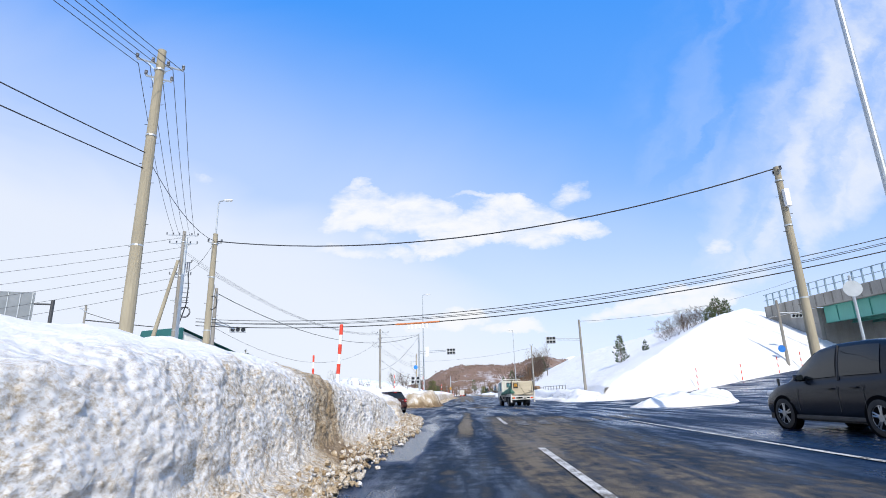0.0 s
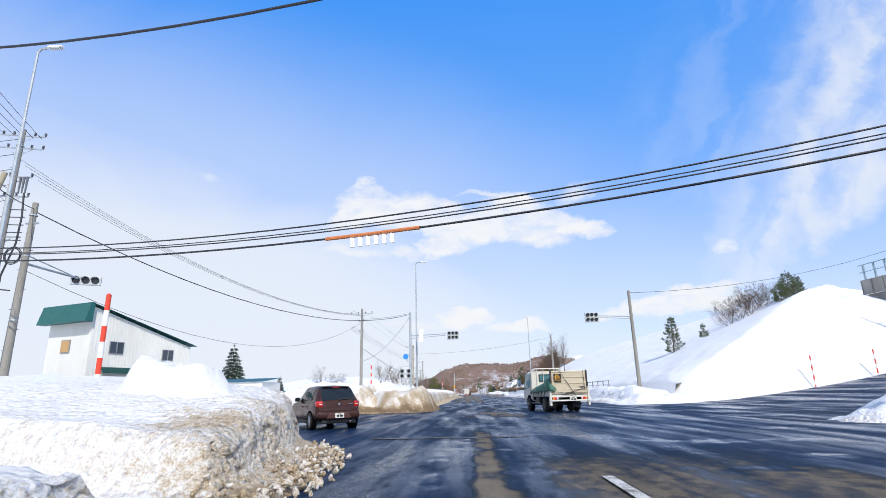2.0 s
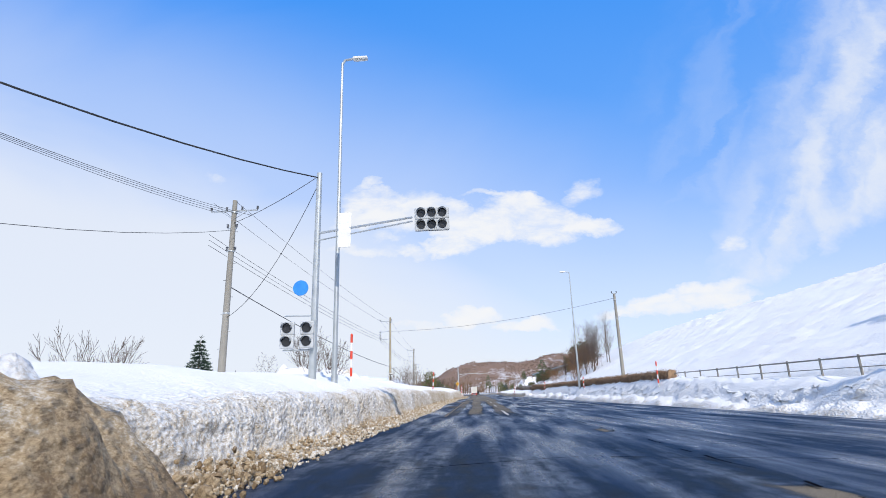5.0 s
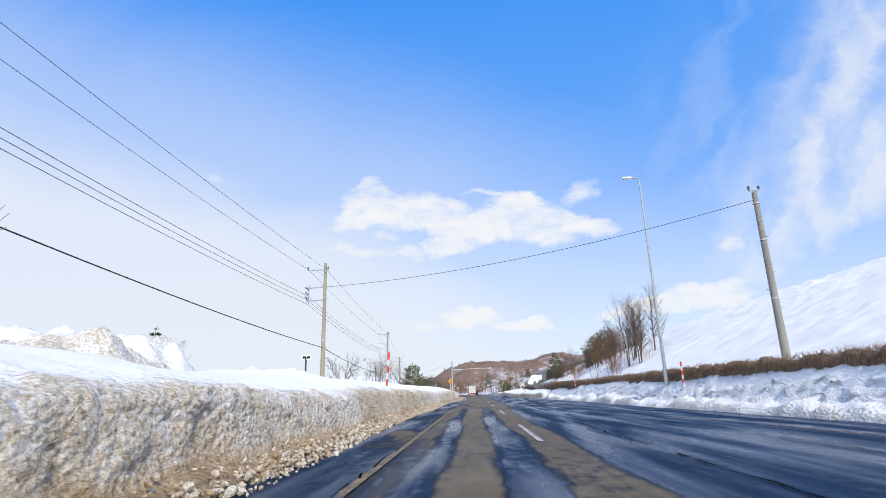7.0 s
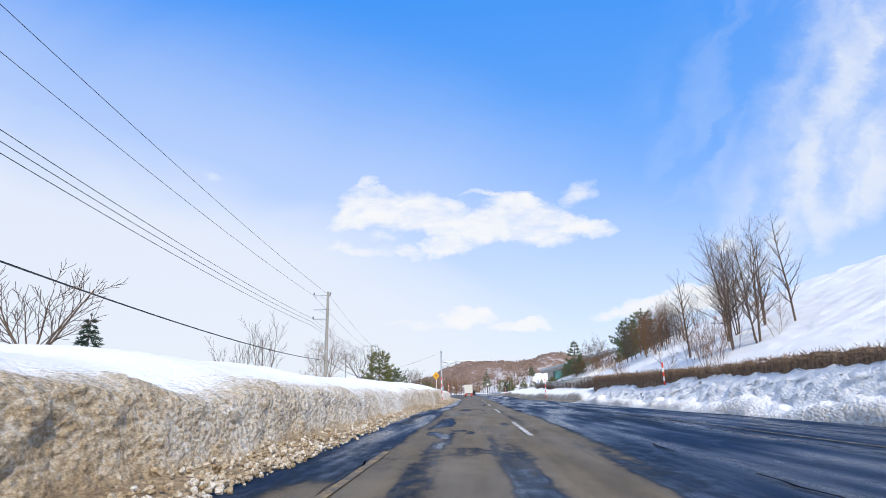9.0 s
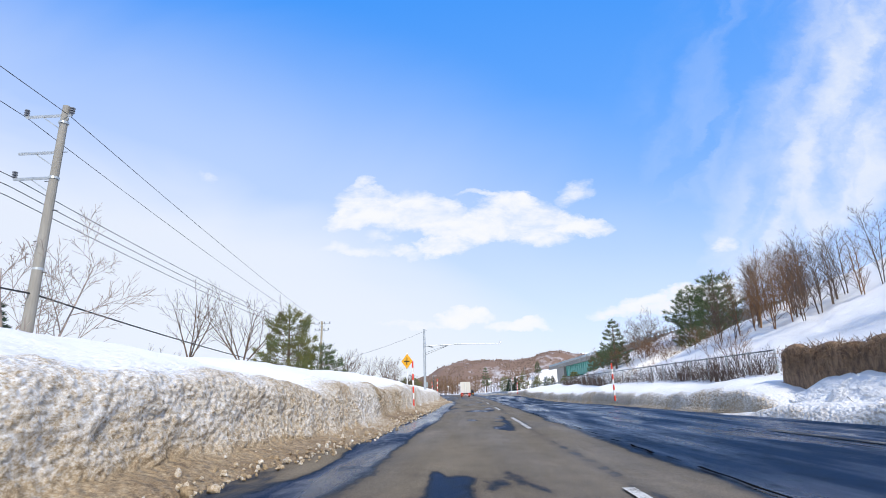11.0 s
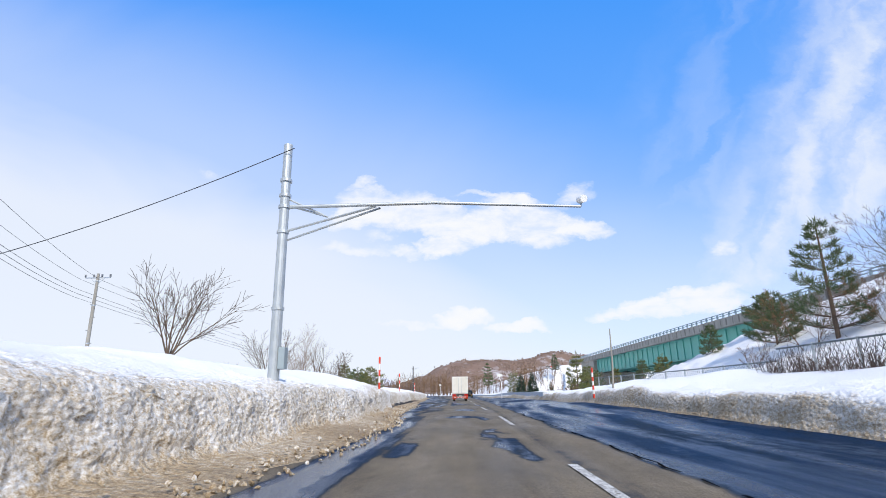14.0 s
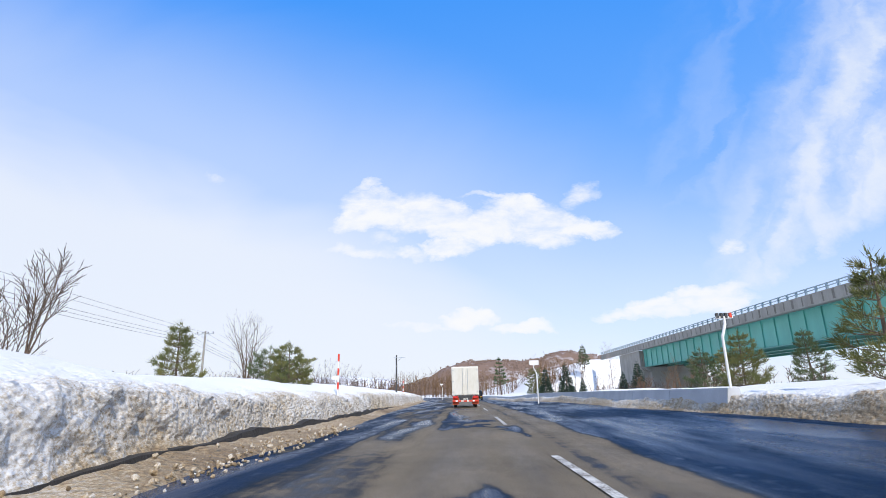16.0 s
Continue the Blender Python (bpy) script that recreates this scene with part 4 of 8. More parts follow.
SIGNAL_BODY = worn("signal_housing", (0.5, 0.52, 0.53), (0.4, 0.42, 0.43), 3.0, 0.5)


def signal_head(parent, c, across, face, lamps=3, d=0.3, rows=1):
    """A signal head with dark lenses and visors; across and face are unit vectors."""
    c, across, face = Vector(c), Vector(across), Vector(face)
    up = Vector((0, 0, 1))
    for row in range(rows):
        mid = c - up * row * (d + 0.14)
        bm = boxes((-(lamps * (d + 0.08)) / 2 - 0.05, (lamps * (d + 0.08)) / 2 + 0.05, -0.07, 0.07, -d / 2 - 0.07, d / 2 + 0.07), bevel=0.05)
        bm.transform(Matrix.Translation(mid) @ Matrix((across, -face, up)).transposed().to_4x4())
        head = part("signal_head", bm, SIGNAL_BODY, parent)
        for k in range(lamps):
            q = mid + across * (k - (lamps - 1) / 2) * (d + 0.08) + face * 0.07
            part("lens", disc(bmesh.new(), q + face * 0.012, face, d / 2, 0.03), LENS_OFF, head, "unlit dark signal lens")
            bm = bmesh.new()
            for i in range(10):
                a0, a1 = math.pi * i / 10, math.pi * (i + 1) / 10
                ring = [q + across * math.cos(a) * d * 0.53 + up * math.sin(a) * d * 0.53 for a in (a0, a1)]
                vs = [bm.verts.new(p) for p in (ring[0], ring[1], ring[1] + face * 0.2, ring[0] + face * 0.2)]
                bm.faces.new(vs)
            bmesh.ops.solidify(bm, geom=bm.faces[:], thickness=0.012)
            part("visor", bm, SIGNAL_BODY, head)


# the near left corner: leaning-looking old poles, transformers and their wires
big = utility_pole(-12.6, 19.0, 1.2, 15.0, "tall tan concrete utility pole behind the snow bank", POLE_CONCRETE, 0.27, [(14.3, .9, .9, 35, 4), (13.6, .5, .5, 35, 3)])
old = utility_pole(-15.75, 31.9, 1.2, 10.6, "weathered tan concrete pole with boxes and straps", POLE_CONCRETE, 0.24, [(10.0, .4, .4, 20, 2)])
steel = utility_pole(-15.75, 28.4, 1.2, 9.3, "slim grey steel pole beside the junction", GALV, 0.11, [(8.9, .1, .25, 0, 0)], bolts=False)
trans = utility_pole(-25.7, 46.1, 1.2, 15.6, "grey concrete pole carrying crossarms and cable gear", POLE_GREY, 0.24,
                     [(15.2, 1.5, 1.2, 15, 6), (14.4, 1.2, 1.2, 15, 5), (12.6, .2, .9, 15, 2), (11.4, .9, .9, 15, 4), (9.0, .6, .9, 15, 0)])
for k in range(3):
    part("cable_end", rods(((0.35 + 0.2 * k, 0.1, 12.6), (0.35 + 0.2 * k, 0.1, 11.6), 0.07, 0.04), seg=8), CERAMIC, trans)
for k in range(6):
    part("rung", rods(((0.1, 0, 10.6 - 0.45 * k), (0.95, 0.2, 10.6 - 0.45 * k), 0.03), seg=5), DARK_STEEL, trans)
bm = bmesh.new()
for i in range(16):
    a0, a1 = 2 * math.pi * i / 16, 2 * math.pi * (i + 1) / 16
    for rr in (0.42, 0.5):
        rod(bm, (0.75 + rr * math.cos(a0), 0.1, 7.9 + rr * math.sin(a0)), (0.75 + rr * math.cos(a1), 0.1, 7.9 + rr * math.sin(a1)), 0.03, 0.03, 5)
part("cable_coil", bm, CABLE, trans, "coiled black cable")
part("riser_cable", tube(bmesh.new(), [(0.7, 0.1, 11.6), (0.85, 0.1, 10.2), (0.8, 0.1, 8.6), (0.3, 0.1, 6.8), (0.28, 0.1, 2.0)], 0.05), CABLE, trans)
part("duct", rods(((0.28, 0.0, 0.5), (0.28, 0, 5.5), 0.11), seg=8), worn("rusty_duct", (0.2, 0.12, 0.08), (0.12, 0.08, 0.06), 2, 0.8), trans)
brace = thing("brace_pole", pose(-27.8, 44.3, 1.2), "leaning weathered prop pole against the transformer pole", "utility pole", "utility poles")
part("shaft", rods(((0, 0, -0.3), (2.1, 1.2, 12.6), 0.2, 0.14), seg=12), POLE_CONCRETE, brace)
sigp = utility_pole(-19.9, 41.4, 1.0, 9.2, "grey concrete pole with a signal arm", POLE_GREY, 0.2, [(8.2, .3, .3, 0, 0)])
part("signal_arm", rods(((0, 0, 6.3), (0.6, 2.6, 6.15), 0.06, 0.05), ((0, 0, 6.7), (0.6, 2.6, 6.15), 0.03), seg=6), GALV, sigp)
signal_head(sigp, (0.75, 3.0, 6.1), Vector((0.9, 0.42, 0)).normalized(), Vector((0.42, -0.9, 0)).normalized(), 3, 0.34)
for k in range(2):
    signal_head(old, (-0.75, -0.3, 2.9 - 0.72 * k), Vector((0.95, 0.3, 0)), Vector((0.3, -0.95, 0)), 1, 0.42)
for hz in (3.3, 1.9):
    part("signal_bracket", rods(((-0.75, -0.3, hz), (0, 0, hz), 0.035), seg=6), GALV, old)
part("meter_box", boxes((0.2, 0.6, -0.2, 0.15, 2.4, 3.3), bevel=0.03), WHITE, old, "white meter box")
part("strap_coil", tube(bmesh.new(), [(0.25 + 0.28 * math.cos(a), -0.1, 6.0 + 0.42 * math.sin(a)) for a in np.linspace(0, 6.28, 14)], 0.03), CABLE, old)
street_lamp(-19.4, 39.4, 1.0, 16.1, 1, "very tall galvanised street lamp with a flat lantern", 0.11)
cross = utility_pole(-39.3, 53.1, 1.2, 10.2, "grey pole with a long bracket arm", POLE_GREY, 0.16, [(9.8, .6, .3, 10, 0)], bolts=False)
part("bracket", rods(((0, 0, 8.6), (6.5, 2.0, 7.9), 0.07, 0.05), ((0, 0, 9.4), (3.2, 1.0, 8.3), 0.035), seg=6), DARK_STEEL, cross)
utility_pole(-13.0, 84.6, 1.2, 10.5, "grey-brown concrete pole carrying wires past the junction", POLE_GREY, 0.2, [(9.9, 1.3, 1.3, 0, 4), (8.9, .3, .2, 0, 2), (7.6, .25, .2, 0, 2)])
p5 = utility_pole(-10.7, 124.9, 1.2, 9.5, "tan concrete pole with a box-shaped bracket", POLE_CONCRETE, 0.17, [(9.0, 1.3, .2, 0, 2)])
for dz in (7.7, 6.75):
    part("bracket_arm", rods(((0, 0, dz), (-1.35, 0, dz - 0.05), 0.045), seg=6), GALV, p5)
part("bracket_post", rods(((-1.2, 0, 7.85), (-1.2, 0, 6.5), 0.05), seg=6), GALV, p5)
for dz in (7.5, 7.15, 6.8):
    part("insulator", rods(((-1.25, -0.55, dz + 0.1), (-1.2, 0, dz), 0.06, 0.03), seg=7), CERAMIC, p5)
utility_pole(-11.8, 160.8, 1.2, 8.4, "grey concrete pole with a box-shaped bracket", POLE_GREY, 0.16, [(8.1, 1.2, .2, 0, 2), (6.9, 1.2, .1, 0, 0), (6.1, 1.2, .1, 0, 2)])
utility_pole(-16.4, 206.4, 1.4, 7.85, "tan concrete pole with two crossarms", POLE_CONCRETE, 0.16, [(7.55, .9, .9, 0, 4), (6.8, .75, .75, 0, 4), (5.2, .2, .2, 0, 2)])
utility_pole(-25.7, 227.5, 1.4, 8.2, "grey concrete pole leaning beyond the shrubs", POLE_GREY, 0.15, [(7.9, .9, .9, 0, 4)])
utility_pole(-29.9, 280.0, 1.2, 7.3, "grey concrete pole behind the roadside pines", POLE_GREY, 0.15, [(7.0, .9, .9, 0, 4)])
utility_pole(-8.9, 284.0, 1.0, 4.6, "dark far pole with a short arm", DARK_STEEL, 0.12, [(4.3, .3, 1.0, 0, 0)], bolts=False)
pr = utility_pole(14.85, 113.8, 1.4, 9.3, "leaning grey concrete pole above the hedge", POLE_GREY, 0.2, [(9.4, .25, .25, 0, 2)])
prr = utility_pole(16.4, 24.6, 0.6, 11.2, "tan concrete pole with stay wires beside the junction", POLE_CONCRETE, 0.23, [(10.9, .3, .3, 90, 2)])
part("junction_box", boxes((-0.12, 0.12, -0.42, -0.2, 9.0, 9.9), bevel=0.02), WHITE, prr)

# steel signal mast on the left, signal mast on the right
mast = thing("signal_mast", pose(-6.2, 77.7, 1.0), "galvanised steel signal mast with a long arm", "signal mast", "signal masts")
pole_shaft(9.0, 0.15, 0.11, GALV, mast)
part("arm", rods(((0, 0, 6.4), (4.0, -1.6, 6.35), 0.05, 0.04), ((0, 0, 6.1), (4.0, -1.6, 6.2), 0.03), seg=6), GALV, mast)
signal_head(mast, (4.75, -1.95, 6.35), Vector((1, 0, 0)), Vector((0, -1, 0)), 3, 0.3, 2)
part("name_board", boxes((1.0, 1.5, -0.62, -0.58, 5.6, 7.0), bevel=0.02), WHITE, mast, "white board on the arm")
for k in range(2):
    signal_head(mast, (-0.9 + 0.75 * k, -0.35, 2.6), Vector((1, 0, 0)), Vector((0, -1, 0)), 1, 0.36, 2)
for hz in (3.1, 1.8):
    part("signal_bracket", rods(((-1.1, -0.2, hz), (0, 0, hz), 0.035), seg=6), GALV, mast)
part("round_sign", disc(bmesh.new(), (-0.5, -0.25, 4.15), (0, -1, 0), 0.3, 0.03), worn("blue_sign_face", (0.02, 0.2, 0.62), (0.03, 0.25, 0.66), 4, 0.4), mast, "round blue sign")
street_lamp(-5.6, 78.6, 1.0, 15.0, 1, "very tall galvanised street lamp at the junction", 0.11)
mastr = thing("signal_mast", pose(15.8, 70.2, 0.8), "grey concrete signal mast with a short arm", "signal mast", "signal masts")
pole_shaft(9.5, 0.19, 0.13, POLE_GREY, mastr)
part("arm", rods(((0, 0, 7.0), (-3.6, -2.0, 6.9), 0.045), ((0, 0, 6.8), (-3.6, -2.0, 6.75), 0.03), seg=6), GALV, mastr)
signal_head(mastr, (-4.3, -2.3, 6.95), Vector((1, 0, 0)), Vector((0, -1, 0)), 3, 0.3, 2)
street_lamp(11.9, 121.9, 1.2, 13.9, -1, "very tall galvanised street lamp above the hedge", 0.11)
street_lamp(45.6, 71.0, 3.6, 20.0, 1, "tall galvanised street lamp by the underpass", 0.09)
street_lamp(10.6, 11.6, 0.3, 15.0, -1, "tall galvanised street lamp post by the roadside", 0.1)

# camera gantry
gan = thing("camera_gantry", pose(-4.75, 205.6, 0.9), "pale galvanised pole with a long overhead arm", "gantry")
pole_shaft(7.0, 0.15, 0.12, GALV, gan, 16)
tip = Vector((8.3, 0.9, 5.2))
part("arm", rods(((0, 0, 5.12), (4.1, 0.44, 5.28), 0.055, 0.045), ((4.1, 0.44, 5.28), tip, 0.045, 0.035), seg=10), GALV, gan)
part("arm_strut", rods(((0, 0, 4.4), (2.5, 0.3, 5.18), 0.035), ((0.1, 0.1, 4.2), (2.6, 0.4, 5.16), 0.03), seg=6), GALV, gan)
part("arm_strut", rods(((0, 0, 5.4), (1.1, 0.22, 4.9), 0.03), ((0.05, 0.05, 5.2), (1.15, 0.3, 4.9), 0.03), seg=6), GALV, gan)
for hz in (4.4, 5.12, 5.45, 5.9, 2.3):
    part("clamp_band", rods(((0, 0, hz - 0.04), (0, 0, hz + 0.04), 0.165), seg=14), GALV, gan)
part("sensor", disc(bmesh.new(), tip + Vector((0.05, 0, 0.22)), (0.3, -1, -0.2), 0.11, 0.26), WHITE, gan, "small white sensor at the arm's tip")
part("sensor_mount", rods((tip, tip + Vector((0.05, 0, 0.2)), 0.03), seg=6), GALV, gan)
part("control_box", boxes((0.13, 0.3, -0.14, 0.14, 0.75, 1.3), bevel=0.02), worn("control_box_paint", (0.3, 0.36, 0.38), (0.25, 0.3, 0.32), 4, 0.5), gan, "grey control box")

# wires
prr_top, old_top = Vector((16.4, 24.6, 11.4)), Vector((-15.75, 31.9, 11.3))
cable("overhead_cable", old_top, prr_top + Vector((0, 0, 0.35)), 1.7, "thick black cable slung across the road", 0.035)
wire_a, wire_b = Vector((-20.1, 38.9, 6.8)), Vector((32.0, 24.3, 9.6))
for dz, sg, rad in ((0.0, 2.3, 0.032), (0.55, 2.4, 0.02), (0.62, 2.35, 0.016), (1.05, 2.45, 0.024)):
    cable("overhead_cable", wire_a + Vector((0, 0, dz * 0.5)), wire_b + Vector((0, 0, dz * 0.8)), sg - 0.1, "black cable slung across the junction", rad, 30)
cov = thing("cable_cover", pose(0, 0, 0), "orange cable cover with white tags over the road", "cable cover")


def on_wire(t):
    return wire_a.lerp(wire_b, t) - Vector((0, 0, 4 * 2.2 * t * (1 - t)))


part("sleeve", tube(bmesh.new(), [on_wire(t) for t in np.linspace(0.305, 0.362, 5)], 0.06, 8), worn("orange_sleeve", (0.62, 0.2, 0.06), (0.5, 0.17, 0.06), 3, 0.6), cov)
for t in np.linspace(0.322, 0.346, 6):
    q = on_wire(t)
    part("tag", boxes((q.x - 0.07, q.x + 0.07, q.y - 0.02, q.y + 0.02, q.z - 0.36, q.z - 0.05), bevel=0.008), WHITE, cov, "white hanging tag")
for k in range(5):
    o = Vector((-0.8 + 0.4 * k, -0.3 + 0.2 * k, 0))
    cable("power_line", Vector((-12.6, 19.0, 15.4)) + o, Vector((-25.7, 46.1, 16.4)) + o, 0.8, "thin power line between the corner poles", 0.014)
    cable("power_line", Vector((-12.6, 19.0, 15.4)) + o, Vector((-17.0, -24.0, 15.0)) + o, 0.9, "thin power line past the snow bank", 0.014)
for k in range(6):
    cable("power_line", (-25.7, 46.1, 16.2 - 0.95 * k), (-95.0, 38.0 + 2 * k, 12.5 - 1.15 * k), 1.8, "thin power line leaving the corner", 0.016)
for k in range(2):
    cable("power_line", (-12.6, 19.0, 11.2 - 0.7 * k), (-20.0, -14.0, 12.4 - 0.9 * k), 0.8, "black wire leaving the tall pole", 0.022)
cable("power_line", (-12.6, 19.0, 11.0), old_top, 0.6, "thin wire between the corner poles", 0.016)
cable("power_line", old_top, (-25.7, 46.1, 13.0), 0.8, "thin wire between the corner poles", 0.016)
cable("power_line", (-15.75, 31.9, 9.6), (-19.9, 41.4, 9.9), 0.4, "thin wire between the corner poles", 0.018)
cable("power_line", (-19.9, 41.4, 9.8), (-6.2, 77.7, 9.8), 2.4, "black wire to the signal mast", 0.026)
for k in range(4):
    cable("power_line", (-25.7 + 0.5 * k, 46.1, 15.0 - 0.5 * k), (-13.0 - 1.1 + 0.7 * k, 84.6, 11.1 - 0.1 * k), 2.0, "thin power line along the road", 0.01)
cable("power_line", (-13.0, 84.6, 10.4), (-6.2, 77.7, 9.9), 0.15, "thin wire to the signal mast", 0.014)
cable("power_line", (-13.0, 84.6, 5.2), (-6.2, 77.7, 9.6), 0.9, "thin wire to the signal mast", 0.014)
cable("power_line", (-19.9, 41.4, 7.0), (-13.0, 84.6, 10.0), 3.2, "pale thin wire along the road", 0.012)
SPANS = [((-13.0, 84.6), (-10.7, 124.9)), ((-10.7, 124.9), (-11.8, 160.8)), ((-11.8, 160.8), (-16.4, 206.4)), ((-16.4, 206.4), (-25.7, 227.5)), ((-25.7, 227.5), (-29.9, 280.0)), ((-29.9, 280.0), (-40.0, 330.0))]
TOPS = {84.6: (11.6, 9.8, 6.9), 124.9: (10.2, 8.3, 4.5), 160.8: (9.3, 7.4, 3.9), 206.4: (9.0, 8.3, 3.8), 227.5: (9.2, 8.5, 3.6), 280.0: (8.3, 7.8, 3.4), 330.0: (6.8, 6.3, 3.0)}
for a, b in SPANS:
    ha, hb = TOPS[a[1]], TOPS[b[1]]
    for off in (-1.2, 0.12):
        cable("power_line", (a[0] + off, a[1], ha[0]), (b[0] + off, b[1], hb[0]), 0.3, "thin power line along the road", 0.01)
    for k in range(3):
        cable("power_line", (a[0] - 1.3, a[1], ha[1] - 0.3 * k), (b[0] - 1.3, b[1], hb[1] - 0.3 * k), 0.35, "thin power line along the road", 0.012)
    cable("power_line", (a[0], a[1], ha[2]), (b[0], b[1], hb[2]), 0.45, "black telephone cable along the road", 0.024)
cable("power_line", (-10.7, 124.9, 8.9), (14.85, 113.8, 10.3), 0.7, "thin wire slung across the road", 0.014, wave=0.0)
cable("power_line", (-16.4, 206.4, 4.4), (-4.5, 205.4, 7.7), 0.3, "thin wire to the gantry pole", 0.012)
cable("power_line", (15.8, 70.2, 10.1), (51.0, 78.0, 16.5), 1.3, "thin wire rising to the bridge", 0.02)

# snow poles
for x, y, z, h, lean, r in ((-4.2, 17.9, 1.5, 2.15, 3, 0.065), (-8.9, 31.7, 1.2, 2.5, 0, 0.06), (-4.77, 116.2, 1.1, 2.2, 4, 0.055), (-3.3, 178.9, 0.55, 2.3, -1, 0.05), (-4.2, 219.0, 0.85, 1.95, 0, 0.05),
                            (-6.9, 249.0, 0.9, 2.2, 0, 0.05), (-10.2, 300.0, 0.9, 2.2, 0, 0.06), (-6.1, 83.6, 1.4, 2.6, 0, 0.06), (-8.2, 64.8, 1.7, 1.9, 0, 0.06)):
    snow_pole(x, y, z, h, "red and white banded snow pole in the bank", r, lean=lean)
for x, y, z, h in ((11.8, 118.9, 1.0, 1.45), (12.4, 96.0, 1.0, 1.8), (11.4, 150.0, 0.9, 1.6), (8.4, 179.6, 0.5, 1.9), (6.25, 218.7, 0.85, 1.2), (37.9, 65.5, 2.0, 2.4), (32.5, 63.6, 1.3, 2.4), (27.0, 62.8, 0.9, 2.4), (41.5, 66.8, 2.6, 2.4)):
    snow_pole(x, y, z, h, "red and white banded snow pole at the road edge", 0.05)

# ---- expressway bridges ----
RAIL_STEEL = worn("rail_paint", (0.32, 0.41, 0.47), (0.25, 0.34, 0.4), 2.0, 0.5, 0.3)


def bridge(name, m, y0, y1, label, z, piers=(), wings=(), lead=(0, 0)):
    """A viaduct in its own frame, x away from the road and y along it; z: heights of girder foot, deck foot, parapet top and rail top; wings: stretches of side wall; lead: how far the parapet runs on past its ends."""
    b = thing(name, m, label, "bridge", "expressway bridges")
    g0, d0, p1, r1 = z
    part("deck", boxes((0.0, 12.5, y0, y1, d0, d0 + 0.4)), CONCRETE, b)
    for x in (0.0, 12.3):
        part("parapet", boxes((x - 0.12, x + 0.2, y0 - lead[0], y1 + lead[1], d0 - 0.05, p1), bevel=0.03), CONCRETE, b)
        rail = part("railing", boxes((x, x + 0.09, y0 - lead[0], y1 + lead[1], r1 - 0.09, r1), (x, x + 0.06, y0 - lead[0], y1 + lead[1], (p1 + r1) / 2 - 0.04, (p1 + r1) / 2 + 0.04)), RAIL_STEEL, b, "blue-grey steel railing")
        if x < 1:
            for y in np.arange(y0 - lead[0] + 0.3, y1 + lead[1], 1.5):
                part("rail_post", boxes((x - 0.06, x + 0.14, y - 0.08, y + 0.08, p1 - 0.05, r1 - 0.02)), RAIL_STEEL, rail)
                part("drip_stain", boxes((x - 0.124, x - 0.118, y + 0.5, y + 0.5 + 0.1 * (1 + y % 3), d0 + 0.1, p1 - 0.1)), JOINT_STAIN, b)
    for x in (1.0, 5.0, 8.0, 11.6):
        g = part("girder", boxes((x - 0.03, x + 0.03, y0 + 0.4, y1 - 0.4, g0 + 0.05, d0 - 0.03), (x - 0.28, x + 0.28, y0 + 0.4, y1 - 0.4, g0, g0 + 0.05), (x - 0.25, x + 0.25, y0 + 0.4, y1 - 0.4, d0 - 0.07, d0 - 0.02)), GIRDER, b, "green painted plate girder")
        if x < 2:
            for y in np.arange(y0 + 1.5, y1 - 1, 2.6):
                part("stiffener", boxes((x - 0.16, x - 0.03, y - 0.015, y + 0.015, g0 + 0.06, d0 - 0.08)), GIRDER, g)
    for y in piers:
        part("pier", boxes((1.6, 11.2, y - 0.9, y + 0.9, -0.8, g0 - 0.9), bevel=0.15), CONCRETE, b)
        bm = boxes((0.2, 12.3, y - 1.0, y + 1.0, g0 - 0.9, g0 - 0.05))
        for q in bm.verts:
            if q.co.z < g0 - 0.5:
                q.co.x += 1.5 if q.co.x < 6 else -1.5
        part("pier_cap", bm, CONCRETE, b)
    for a, c in wings:
        part("wing_wall", boxes((0.25, 0.75, a, c, -0.6, d0 - 0.06), bevel=0.03), CONCRETE, b)
        part("abutment", boxes((0.8, 12.4, a, a + 1.6, -0.6, d0 - 0.06), bevel=0.04), CONCRETE, b)
        part("abutment", boxes((0.8, 12.4, c - 1.6, c, -0.6, d0 - 0.06), bevel=0.04), CONCRETE, b)
    return b


JOINT_STAIN = worn("rain_stained_concrete", (0.2, 0.19, 0.165), (0.14, 0.13, 0.11), 2.0, 0.9)
bridge("bridge", pose(50.2, 75.5, 0, 0, 0, 7.1), -90, 0, "green steel girder bridge over the climbing side road", (9.3, 11.6, 13.3, 15.2), (-32, -62), ((0, 12),), (0, 10))
bridge("bridge", pose(31.8, 245, 0, 0, 0, 0.8), 0, 79, "long green steel girder bridge beside the road", (5.2, 8.25, 9.3, 9.9), (0.8, 78.5), ((-43, -29), (79, 92)), (46, 27))
guard = thing("guard_rail", pose(0, 0, 0), "low steel guard rail along the embankment crest", "guard rail")
for a in np.arange(96.0, 196, 4.0):
    p, q = (Vector((float(crest_x(y)) + 1.2, y, float(crest_z(y)))) for y in (a, a + 4.0))
    part("beam", rods((p + Vector((0, 0, 0.55)), q + Vector((0, 0, 0.55)), 0.1), seg=6), RAIL_STEEL, guard)
    part("post", rods((p - Vector((0, 0, 0.4)), p + Vector((0, 0, 0.62)), 0.06), seg=6), RAIL_STEEL, guard)

